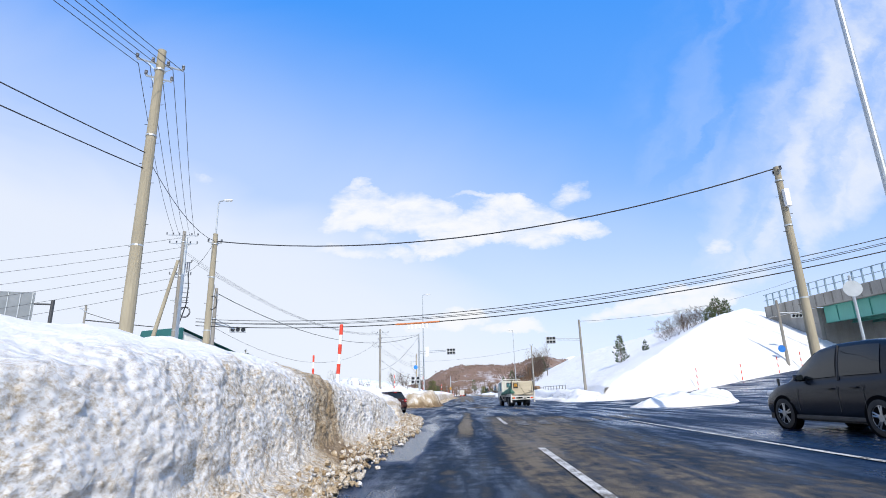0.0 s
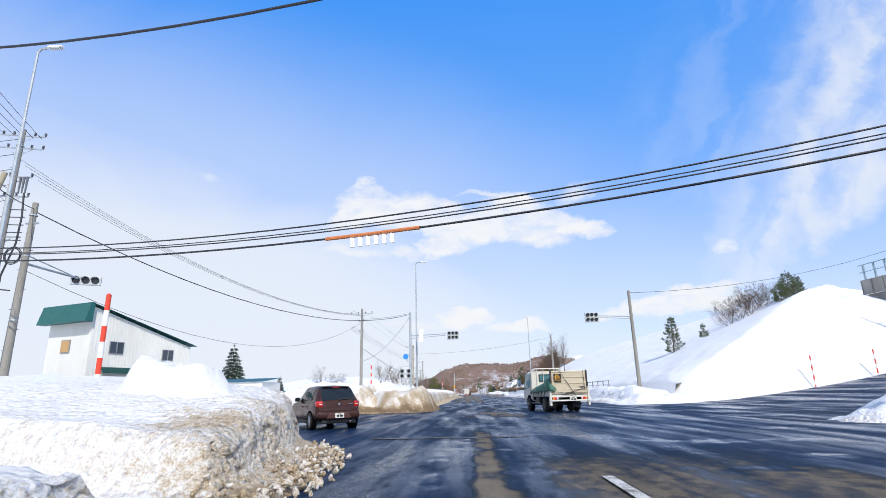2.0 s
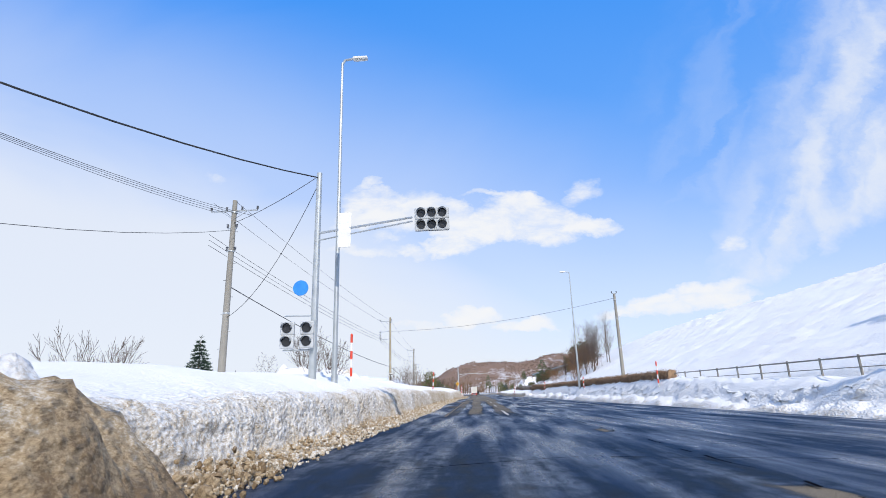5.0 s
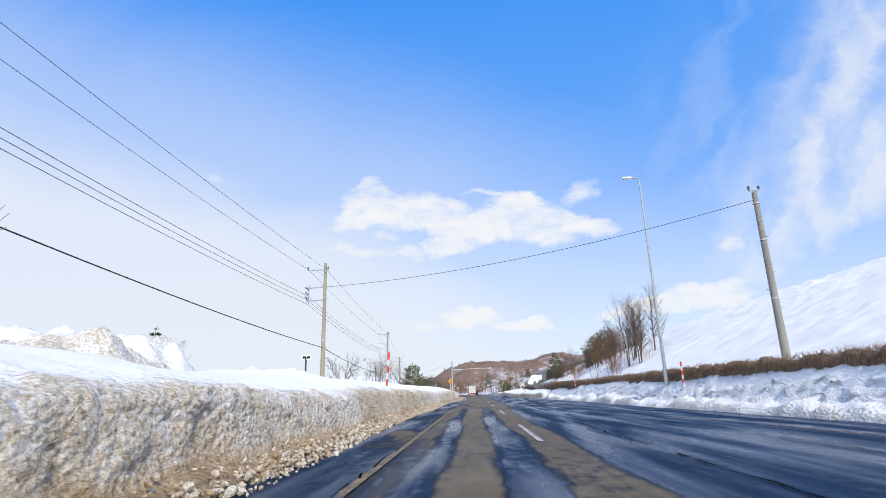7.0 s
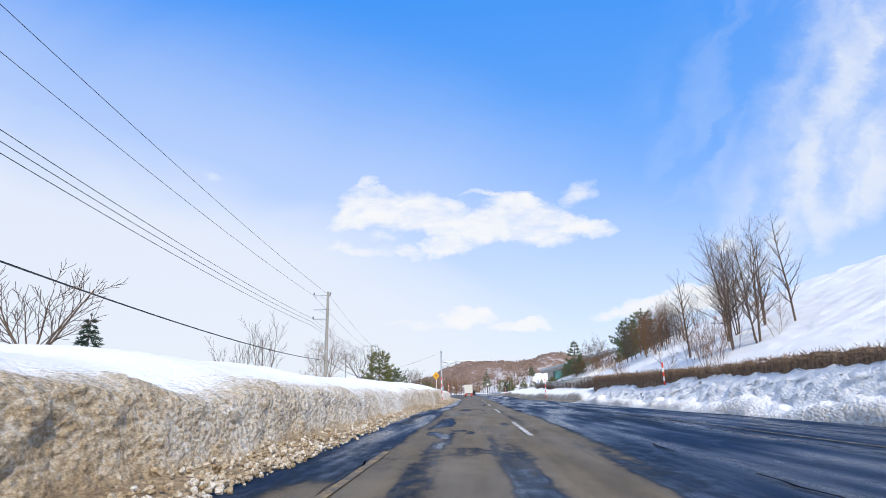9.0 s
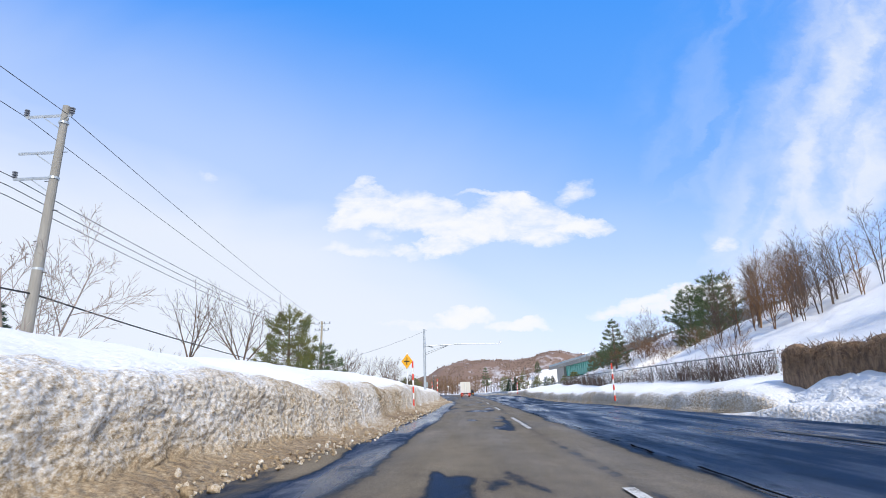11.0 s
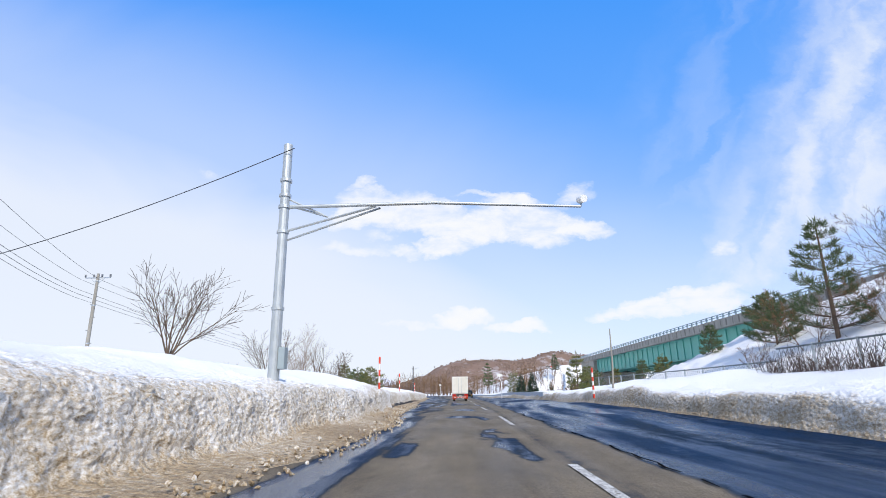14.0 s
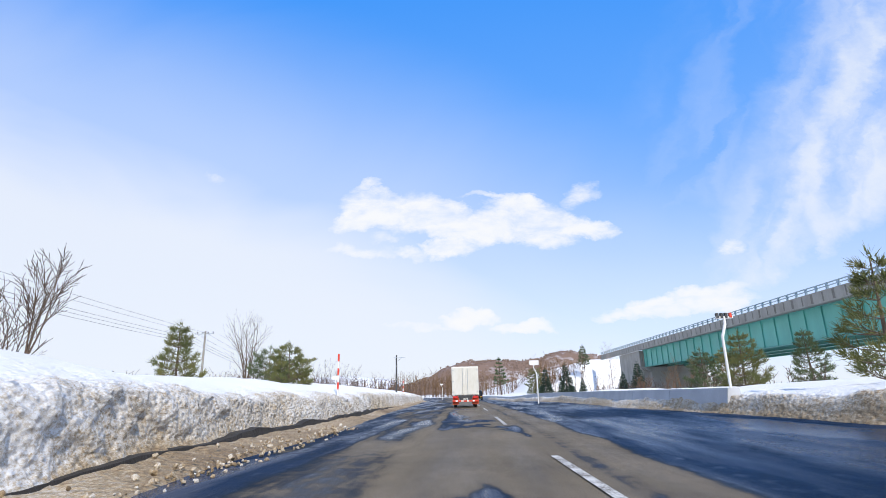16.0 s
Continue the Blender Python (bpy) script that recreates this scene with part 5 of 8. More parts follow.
# ---- house behind the side road ----
CLAD = worn("cream_metal_cladding", (0.76, 0.75, 0.69), (0.68, 0.67, 0.61), 0.7, 0.55, stretch=(1, 1, 0.3))
TEAL = worn("teal_roof_metal", (0.02, 0.12, 0.11), (0.03, 0.15, 0.135), 1.0, 0.45, 0.3)
GLASS = material("window_glass", (0.03, 0.04, 0.05), 0.06, 0.0, 0.8)
FRAME = material("grey_window_frame", (0.3, 0.3, 0.3), 0.4, 0.4)
SHUTTER = worn("tan_garage_shutter", (0.44, 0.34, 0.19), (0.38, 0.29, 0.16), 1.0, 0.6)
house = thing("house", Matrix.Translation((-39.3, 73.0, 0.9)) @ Matrix.Rotation(math.atan2(0.947, 0.32) - math.pi / 2, 4, "Z"), "cream clad two-storey building with a teal sloping roof", "house")
L, W, H0, H1 = 13.2, 6.6, 10.4, 7.0


def slab(corners, thick):
    """A thick plate from four corners, along its normal."""
    bm = bmesh.new()
    bm.faces.new([bm.verts.new(c) for c in corners])
    bmesh.ops.solidify(bm, geom=bm.faces[:], thickness=thick)
    return bm


bm = bmesh.new()
vs = [bm.verts.new(c) for c in ((0, 0, -1), (0, L, -1), (-W, L, -1), (-W, 0, -1), (0, 0, H0 - 0.3), (0, L, H1 - 0.3), (-W, L, H1 - 0.3), (-W, 0, H0 - 0.3))]
for f in ((0, 1, 5, 4), (1, 2, 6, 5), (2, 3, 7, 6), (3, 0, 4, 7), (4, 5, 6, 7), (3, 2, 1, 0)):
    bm.faces.new([vs[i] for i in f])
shell = part("wall", bm, CLAD, house)
bm = bmesh.new()
for k in range(33):
    y = 0.2 + k * 0.4
    box(bm, 0.0, 0.03, y, y + 0.06, 0, H0 - 0.5 - (H0 - H1) * y / L)
part("cladding_ribs", bm, CLAD, shell)
part("roof", slab([(0.55, -0.5, H0), (0.55, L + 0.6, H1 - 0.15), (-W - 0.5, L + 0.6, H1 - 0.15), (-W - 0.5, -0.5, H0)], 0.3), TEAL, house, "dark teal metal roof")
bm = boxes((-W - 0.45, 0.5, -0.75, -0.35, H0 - 1.95, H0 + 0.05))
for q in bm.verts:
    if q.co.z < H0 - 1 and q.co.y < -0.5:
        q.co.y -= 0.5
part("fascia", bm, TEAL, house, "teal ribbed front fascia")


def wall_window(y, z, w, h, panes=2):
    f = part("window", boxes((0.0, 0.1, y, y + w, z, z + h), bevel=0.02), FRAME, house, "grey framed sliding window")
    for k in range(panes):
        part("pane", boxes((0.09, 0.12, y + 0.08 + k * w / panes, y + (k + 1) * w / panes - 0.08, z + 0.08, z + h - 0.08)), GLASS, f)


wall_window(2.2, 5.3, 1.7, 1.35)
wall_window(9.0, 4.9, 1.6, 1.3)
for y in (1.6, 7.5):
    d = part("garage_door", boxes((0.02, 0.08, y, y + 3.6, -0.2, 2.9)), SHUTTER, house, "tan rolling garage shutter")
    for k in range(15):
        part("slat", boxes((0.07, 0.1, y + 0.05, y + 3.55, 0.05 + 0.19 * k, 0.19 + 0.19 * k), bevel=0.01), SHUTTER, d)
    part("awning", slab([(0.0, y - 0.3, 3.9), (0.0, y + 3.9, 3.9), (1.0, y + 3.9, 3.2), (1.0, y - 0.3, 3.2)], 0.1), TEAL, house, "small teal awning")
w = part("window", boxes((-4.3, -2.9, -0.1, 0.0, 5.4, 6.8), bevel=0.02), FRAME, house)
part("pane", boxes((-4.2, -3.0, -0.13, -0.09, 5.5, 6.7)), material("warm_curtain", (0.5, 0.3, 0.12), 0.5), w)

arena = thing("hall", pose(-62, 150, 0.8), "low blue-roofed hall beyond the snow field", "hall")
part("wall", boxes((-14, 14, -6, 6, -0.5, 4.2)), CLAD, arena)
part("roof", slab([(-14.5, -6.5, 4.2), (14.5, -6.5, 4.2), (14.5, 6.5, 5.4), (-14.5, 6.5, 5.4)], 0.4), worn("blue_hall_roof", (0.05, 0.22, 0.3), (0.06, 0.26, 0.34), 0.5, 0.5), arena)
part("fence_net", boxes((14, 30, -2, -1.9, 0, 2.0)), worn("green_net", (0.1, 0.26, 0.2), (0.08, 0.2, 0.17), 0.3, 0.8), arena, "green netting fence")

# ---- signs ----
SIGN_YELLOW = worn("yellow_warning_face", (0.85, 0.42, 0.02), (0.78, 0.37, 0.02), 5.0, 0.4)
INK = material("black_ink", (0.02, 0.018, 0.016), 0.6)
warn = thing("warning_sign", pose(-4.35, 184.4, 0.9, 0, 2, -34), "yellow diamond junction warning sign on a white post", "road sign")
part("post", rods(((0, 0.05, -0.4), (0.0, 0.05, 2.75), 0.035), seg=10), WHITE, warn)
bm = boxes((-0.36, 0.36, -0.012, 0.012, -0.36, 0.36), bevel=0.008)
bm.transform(Matrix.Translation((0, 0, 2.3)) @ Matrix.Rotation(radians(45), 4, "Y"))
face = part("plate", bm, SIGN_YELLOW, warn)
part("symbol", boxes((-0.032, 0.032, -0.022, -0.014, 2.06, 2.54), (-0.23, 0.23, -0.026, -0.018, 2.27, 2.334)), INK, face, "black crossroads symbol")
part("snow_cap", boxes((-0.06, 0.06, -0.03, 0.05, 2.79, 2.86), bevel=0.03), SNOW, warn)
bb = thing("road_signboard", pose(-67, 79, 1.0, 0, 0, 25), "large dark-backed road signboard seen from behind", "road sign")
part("post", rods(((2.6, 0, -1), (2.6, 0, 16.5), 0.28), seg=10), DARK_STEEL, bb)
for z in (15.8, 11.6):
    part("arm", rods(((2.6, 0, z), (-4.5, 0, z), 0.14), seg=8), DARK_STEEL, bb)
part("panel", boxes((-5.0, 0.2, -0.22, -0.12, 10.4, 17.6), bevel=0.03), worn("grey_sign_back", (0.22, 0.24, 0.25), (0.17, 0.19, 0.2), 1, 0.5, 0.4), bb)
for k in range(4):
    part("panel_rib", boxes((-4.8 + 1.55 * k, -4.7 + 1.55 * k, -0.32, -0.22, 10.5, 17.5)), GALV, bb)
rs = thing("road_sign", pose(14.6, 19.0, 0.4, 0, 0, 160), "round sign seen from behind on a steel post", "road sign")
part("post", rods(((0, 0, -0.4), (0, 0, 4.6), 0.05), seg=8), GALV, rs)
part("plate", disc(bmesh.new(), (0, 0.07, 4.1), (0, 1, 0), 0.3, 0.03), GALV, rs)
bs = thing("road_sign", pose(40.4, 67.6, 2.6), "round blue sign on a concrete post", "road sign")
part("post", rods(((0, 0, -0.3), (0, 0, 9.0), 0.2, 0.15), seg=12), POLE_GREY, bs)
part("plate", disc(bmesh.new(), (-0.6, -0.25, 2.9), (0, -1, 0), 0.45, 0.03), worn("blue_plate", (0.02, 0.16, 0.55), (0.03, 0.2, 0.6), 4, 0.4), bs)
part("signal_arm", rods(((0, 0, 7.4), (2.4, -0.4, 7.3), 0.06, 0.05), seg=6), GALV, bs)
signal_head(bs, (1.9, -0.45, 6.9), Vector((1, 0, 0)), Vector((0, -1, 0)), 3, 0.36)
ws = thing("wind_sensor_post", pose(6.9, 237.3, 0.3), "white bent post with a small row of blinkers", "delineator", "curve markers")
part("post", tube(bmesh.new(), [(0, 0, -0.3), (0, 0, 2.1), (0.12, 0, 2.45), (0.12, 0, 2.62)], 0.04), WHITE, ws)
part("cross_bar", boxes((-0.12, 0.36, -0.03, 0.03, 2.6, 2.66), bevel=0.01), WHITE, ws)
for k in range(4):
    part("blinker", boxes((-0.1 + 0.12 * k, -0.03 + 0.12 * k, -0.05, 0.05, 2.62, 2.76), bevel=0.01), DARK_STEEL if k < 3 else RED, ws)
for x, y, h in ((4.6, 262.5, 2.9), (-0.5, 300, 3.0), (-3.0, 330, 3.2), (-13.5, 275, 2.6), (-7.5, 352, 3.2)):
    d = thing("curve_marker", pose(x, y, 0.2), "white post with a square reflector head", "delineator", "curve markers")
    part("post", tube(bmesh.new(), [(0, 0, -0.3), (0, 0, h - 0.7), (-0.2, 0, h - 0.3), (-0.15, 0, h)], 0.045), WHITE, d)
    part("reflector", boxes((-0.5, 0.2, -0.03, 0.03, h - 0.1, h + 0.25), bevel=0.02), WHITE, d)
sg = thing("notice_post", pose(-9.45, 117.1, 1.1), "dark post with a small white notice board", "sign")
part("post", rods(((0, 0, -0.3), (0, 0, 2.2), 0.05), seg=8), DARK_STEEL, sg)
bd = part("board", boxes((-0.25, 0.3, -0.03, 0.02, 2.05, 2.32), bevel=0.01), WHITE, sg)
part("writing", boxes((-0.18, 0.0, -0.04, -0.03, 2.12, 2.25), (0.05, 0.24, -0.04, -0.03, 2.12, 2.25)), INK, bd)

# ---- hedge, fences, barrier ----
hedge = thing("hedge", pose(0, 0, 0), "long low brown winter hedge half buried in snow", "hedge")
rng = random.Random(4)
for k in range(23):
    y0 = 95.5 + k * 3.1
    x0, x9 = float(right_edge(y0)) + 1.75, float(right_edge(y0 + 3.1)) + 1.75
    tall = 2.22 + 0.1 * float(vnoise(y0 * 0.11, 0.5, 9))
    bm = bmesh.new()
    for i in range(900):
        f = rng.random()
        px, py, pz = x0 + (x9 - x0) * f + rng.choice((-1, -1, 1)) * rng.uniform(0.16, 0.42), y0 + 3.1 * f, 0.95 + rng.random() ** 0.6 * (tall - 1.05)
        d = Vector((rng.uniform(-1, 1), rng.uniform(-1, 1), rng.uniform(-0.3, 1.2))).normalized() * rng.uniform(0.12, 0.34)
        rod(bm, (px, py, pz), Vector((px, py, pz)) + d, 0.011, 0.005, 3, False)
    part("bush", bm, HEDGE, hedge)
    ring = []
    for i in range(10):
        yy = y0 + 3.1 * i / 9
        w, t = 0.3 + 0.07 * float(vnoise(yy * 1.7, 0.5, 3)), tall - 0.1 + 0.16 * float(vnoise(yy * 1.3, 0.5, 5)) + 0.08 * float(vnoise(yy * 4, 0.5, 6))
        xx = x0 + (x9 - x0) * i / 9
        ring.append([(xx - w, yy, 0.4), (xx - w - 0.05, yy, 1.2), (xx - w * 0.9, yy, t - 0.15), (xx - w * 0.5, yy, t), (xx + w * 0.5, yy, t - 0.03), (xx + w * 0.9, yy, t - 0.2), (xx + w, yy, 0.4)])
    part("core", loft(bmesh.new(), ring, True, True), HEDGE, hedge)
rail_fence = thing("rail_fence", pose(0, 0, 0), "low grey steel rail fence behind the snow bank", "fence")
for y in np.arange(74.0, 95.5, 2.2):
    xa, xb = float(right_edge(y)) + 1.9, float(right_edge(y + 2.2)) + 1.9
    part("post", rods(((xa, y, 0.6), (xa, y, 2.05), 0.045), seg=8), POLE_GREY, rail_fence)
    part("rail", rods(((xa, y, 1.98), (xb, y + 2.2, 1.98), 0.035), ((xa, y, 1.6), (xb, y + 2.2, 1.6), 0.02), seg=6), POLE_GREY, rail_fence)
WIRE = material("fence_wire", (0.16, 0.18, 0.17), 0.5, 0.5)
fen = thing("mesh_fence", pose(0, 0, 0), "grey steel mesh fence on posts behind the snow", "fence")
fy = np.arange(170.0, 234.1, 2.0)


def fence_x(y):
    return float(np.interp(y, [170, 188, 204, 220, 234], [12.6, 12.0, 11.6, 11.2, 9.5]))


for a, b in zip(fy, fy[1:]):
    xa, xb = fence_x(a), fence_x(b)
    top = 2.34 if a < 212 else 1.92
    part("post", rods(((xa, a, 0.2), (xa, a, top + 0.06), 0.045), seg=8), GALV, fen)
    bm = rods(((xa, a, top), (xb, b, top), 0.03), ((xa, a, 1.0), (xb, b, 1.0), 0.015), seg=5)
    for k in range(13):
        for s in (0, 1):
            t0, t1 = (k - 2) / 9.0, (k + 2.4) / 9.0
            q0, q1 = (1.0, top) if s else (top, 1.0)
            c0, c1 = max(t0, 0), min(t1, 1)
            if c1 <= c0:
                continue
            z0, z1 = q0 + (q1 - q0) * (c0 - t0) / (t1 - t0), q0 + (q1 - q0) * (c1 - t0) / (t1 - t0)
            rod(bm, (xa + (xb - xa) * c0, a + (b - a) * c0, z0), (xa + (xb - xa) * c1, a + (b - a) * c1, z1), 0.006, 0.006, 3, False)
    part("mesh_panel", bm, WIRE, fen)
bar = thing("concrete_barrier", pose(0, 0, 0), "low pale concrete barrier topped with snow", "barrier")
BAR = worn("pale_barrier_concrete", (0.55, 0.57, 0.6), (0.45, 0.47, 0.5), 1.5, 0.8, bump=0.2)
for y0 in np.arange(236.0, 420, 4.0):
    x0, x1 = 6.3 + float(bend(y0)), 6.3 + float(bend(y0 + 3.97))
    bm = bmesh.new()
    prof = [(-0.1, -0.1), (-0.1, 0.3), (-0.04, 0.64), (0.24, 0.64), (0.3, 0.3), (0.3, -0.1)]
    va, vb = [bm.verts.new((x0 + px, y0, pz)) for px, pz in prof], [bm.verts.new((x1 + px, y0 + 3.97, pz)) for px, pz in prof]
    for i in range(6):
        j = (i + 1) % 6
        bm.faces.new((va[i], va[j], vb[j], vb[i]))
    bm.faces.new(va[::-1]), bm.faces.new(vb)
    bmesh.ops.recalc_face_normals(bm, faces=bm.faces[:])
    seg = part("segment", bm, BAR, bar)
    seg.location.z = float(cant(x0, y0)) - 0.05

# ---- trees ----
class Sticks:
    """Gathers thin three-sided sticks into one mesh."""
    def __init__(self):
        self.v, self.f = [], []

    def add(self, p, e, ra, rb, seg=3):
        d = (e - p)
        if d.length < 1e-5:
            return
        q = d.to_track_quat("Z", "Y")
        n = len(self.v)
        for c, r in ((p, ra), (e, rb)):
            for i in range(seg):
                a = 2 * math.pi * i / seg
                w = c + q @ Vector((r * math.cos(a), r * math.sin(a), 0))
                self.v.append((w.x, w.y, w.z))
        for i in range(seg):
            j = (i + 1) % seg
            self.f.append((n + i, n + j, n + seg + j, n + seg + i))


def grow(r, stems, twigs, p, d, length, rad, level, plan):
    """One branch as a bent line with side branches along it; plan gives, for each level, the children, their angle, length and upward pull."""
    kids, angle, share, pull, wander, *low = plan[level]
    first = low[0] if low else (0.22 if level == 0 else 0.12)
    steps = 5 if level == 0 else (4 if level == 1 else 2)
    out = stems if level == 0 else twigs
    line = [p]
    for k in range(steps):
        e = p + d * length / steps
        ra, rb = rad * (1 - 0.8 * k / steps), rad * (1 - 0.8 * (k + 1) / steps)
        out.add(p, e, max(ra, 0.0075), max(rb, 0.005), 6 if level == 0 else 3)
        p = e
        line.append(p)
        d = (d + Vector((r.uniform(-1, 1), r.uniform(-1, 1), r.uniform(-0.7, 0.7) + pull)) * wander).normalized()
    if level + 1 >= len(plan):
        return
    turn = r.uniform(0, 6.283)
    for k in range(kids):
        f = first + (1 - first) * (k + r.random()) / kids
        i = min(int(f * steps), steps - 1)
        q = line[i].lerp(line[i + 1], f * steps - i)
        main = (line[i + 1] - line[i]).normalized()
        turn += 2.4
        side = main.orthogonal().normalized()
        side = (main.to_track_quat("Z", "Y") @ Vector((math.cos(turn), math.sin(turn), 0)))
        a = angle * r.uniform(0.7, 1.25)
        nd = (main * math.cos(a) + side * math.sin(a) + Vector((0, 0, pull * 0.4))).normalized()
        grow(r, stems, twigs, q, nd, length * share * r.uniform(0.65, 1.1) * (1.15 - 0.6 * f), rad * (1 - 0.75 * f) * 0.62, level + 1, plan)


ROUND = [(9, 0.85, 0.62, 0.25, 0.14), (7, 0.7, 0.55, 0.3, 0.16), (6, 0.65, 0.55, 0.2, 0.2), (3, 0.6, 0.5, 0.1, 0.2)]
FAN = [(8, 0.5, 0.55, 0.35, 0.09), (6, 0.5, 0.55, 0.4, 0.12), (4, 0.5, 0.5, 0.3, 0.15)]
SLIM = [(21, 0.8, 0.34, 0.3, 0.07), (7, 0.65, 0.5, 0.3, 0.15), (4, 0.6, 0.5, 0.2, 0.18)]
VASE = [(7, 0.55, 0.62, 0.1, 0.1, 0.18), (6, 0.55, 0.55, 0.12, 0.13, 0.2), (5, 0.55, 0.5, 0.1, 0.16, 0.2)]
SCRUB = [(7, 0.6, 0.5, 0.3, 0.14), (5, 0.6, 0.5, 0.2, 0.18), (3, 0.6, 0.5, 0.1, 0.2)]


def seat(x, y, z, h):
    """The foot of a tree on the embankment, its tip kept at the same height."""
    foot = float(ground_height(x, y)) - 0.1
    if x < 12.5 or y > 346 or abs(foot - z) < 0.3:
        return z, h
    return foot, max(0.45 * h, z + h - foot)


def bare_tree(x, y, z, h, seed, label, plan, stems=1, lean=0.12, width=0.5, mat=None, rad=None, tilt=(0, 0), bole=0.0, name="bare_tree", group="bare trees"):
    """A leafless tree: one or several stems, forking limbs and fine twigs."""
    r = random.Random(seed)
    z, h = seat(x, y, z, h)
    st, tw = Sticks(), Sticks()
    rad = rad or 0.016 * h
    top = Vector((tilt[0] * 0.5 * bole * h, tilt[1] * 0.5 * bole * h, bole * h)) if bole else Vector((0, 0, -0.4))
    if bole:
        st.add(Vector((0, 0, -0.4)), top + Vector((0, 0, 0.04)), rad * 1.5, rad * 1.15, 8)
    for k in range(stems):
        a = 2 * math.pi * (k + r.random() * 0.7) / stems
        s = width * r.uniform(0.45, 1.0) if stems > 1 else lean * r.uniform(-1, 1)
        d = Vector((math.cos(a) * s + tilt[0], math.sin(a) * s + tilt[1], 1)).normalized()
        grow(r, st, tw, Vector((math.cos(a), math.sin(a), 0)) * (0.3 * rad if bole else 0.05 * stems ** 0.5) + top, d, (h - top.z) * r.uniform(0.68, 0.84), rad * r.uniform(0.7, 1.0) / stems ** 0.25, 0, plan)
    t = thing(name, pose(x, y, z), label, "tree", group)
    surface("trunk", st.v, st.f, BARK if mat in (None, TWIG) else mat, t)
    surface("crown", tw.v, tw.f, mat or TWIG, t)
    return t


class Needles:
    def __init__(self):
        self.v, self.f = [], []

    def burst(self, r, p, d, size, n, width=0.05):
        """A tuft of needles that points along d."""
        for _ in range(n):
            e = (d + Vector((r.uniform(-1, 1), r.uniform(-1, 1), r.uniform(-0.7, 1))) * 0.75).normalized()
            q = p + e * size * r.uniform(0, 0.3) + Vector((r.uniform(-1, 1), r.uniform(-1, 1), r.uniform(-1, 1))) * size * 0.18
            w = e.cross(Vector((r.uniform(-1, 1), r.uniform(-1, 1), r.uniform(-1, 1)))).normalized() * size * width
            t = q + e * size * r.uniform(0.5, 1.0)
            n0 = len(self.v)
            for c in (q - w, q + w, t):
                self.v.append((c.x, c.y, c.z))
            self.f.append((n0, n0 + 1, n0 + 2))


def pine(x, y, z, h, seed, label, width=0.3, low=0.12, round_top=0.0, mat=None, whorl=0.075, tuft=None, gap=1.0, group="pines"):
    """A pine: whorls of upswept boughs, side shoots, and tufts of needles on every shoot; round_top 1 gives a bushy dome, 0 a cone."""
    r = random.Random(seed)
    z, h = seat(x, y, z, h)
    st, bo, nd = Sticks(), Sticks(), Needles()
    top = Vector((r.uniform(-0.04, 0.04) * h, r.uniform(-0.04, 0.04) * h, h))
    st.add(Vector((0, 0, -0.5)), top * 0.5, 0.02 * h, 0.014 * h, 8)
    st.add(top * 0.5, top, 0.014 * h, 0.004 * h, 8)
    size = tuft or 0.13 * h ** 0.6
    f = low
    while f < 0.97:
        c, dm = 1 - f, math.sqrt(max(0.0, 1 - ((f - 0.38) / 0.62) ** 2))
        reach = h * width * (c ** 0.8 * (1 - round_top) + dm * round_top)
        n = r.choice((4, 5, 5, 6)) if f < 0.8 else 4
        a0 = r.uniform(0, 6.283)
        for k in range(n):
            if r.random() > gap:
                continue
            a = a0 + 6.283 * k / n + r.uniform(-0.35, 0.35)
            L = reach * r.uniform(0.6, 1.15)
            rise = r.uniform(0.15, 0.5)
            p0 = top * f
            p1 = p0 + Vector((math.cos(a), math.sin(a), rise * 0.5)) * L * 0.6
            p2 = p1 + Vector((math.cos(a), math.sin(a), rise * 1.6)).normalized() * L * 0.42
            bo.add(p0, p1, 0.006 * h * c + 0.006, 0.004 * h * c + 0.004, 4)
            bo.add(p1, p2, 0.004 * h * c + 0.004, 0.004, 4)
            m = max(3, int(L / (size * 0.62)))
            for i in range(m):
                g = 0.28 + 0.72 * (i + 0.5) / m
                q = p0.lerp(p1, g / 0.6) if g < 0.6 else p1.lerp(p2, (g - 0.6) / 0.4)
                for s in (-1, 1):
                    b = a + s * r.uniform(0.4, 1.2)
                    l2 = L * 0.34 * (1.15 - g) * r.uniform(0.6, 1.2) + size * 0.4
                    e = q + Vector((math.cos(b), math.sin(b), r.uniform(0.1, 0.55))) * l2
                    bo.add(q, e, 0.006, 0.003, 3)
                    nd.burst(r, q.lerp(e, 0.6), (e - q).normalized(), size, 7, 0.045)
                    nd.burst(r, e, ((e - q).normalized() + Vector((0, 0, 0.5))).normalized(), size, 8, 0.045)
            nd.burst(r, p2, Vector((math.cos(a) * 0.5, math.sin(a) * 0.5, 1)), size * 1.1, 14)
        f += whorl * r.uniform(0.95, 1.45)
    nd.burst(r, top, Vector((0, 0, 1)), size * 1.4, 14)
    t = thing("pine_tree", pose(x, y, z), label, "tree", group)
    surface("trunk", st.v, st.f, BARK, t)
    tagged(surface("branchwork", bo.v, bo.f, BARK, t), kind="stuff")
    surface("crown", nd.v, nd.f, mat or NEEDLE, t, smooth=False)
    return t


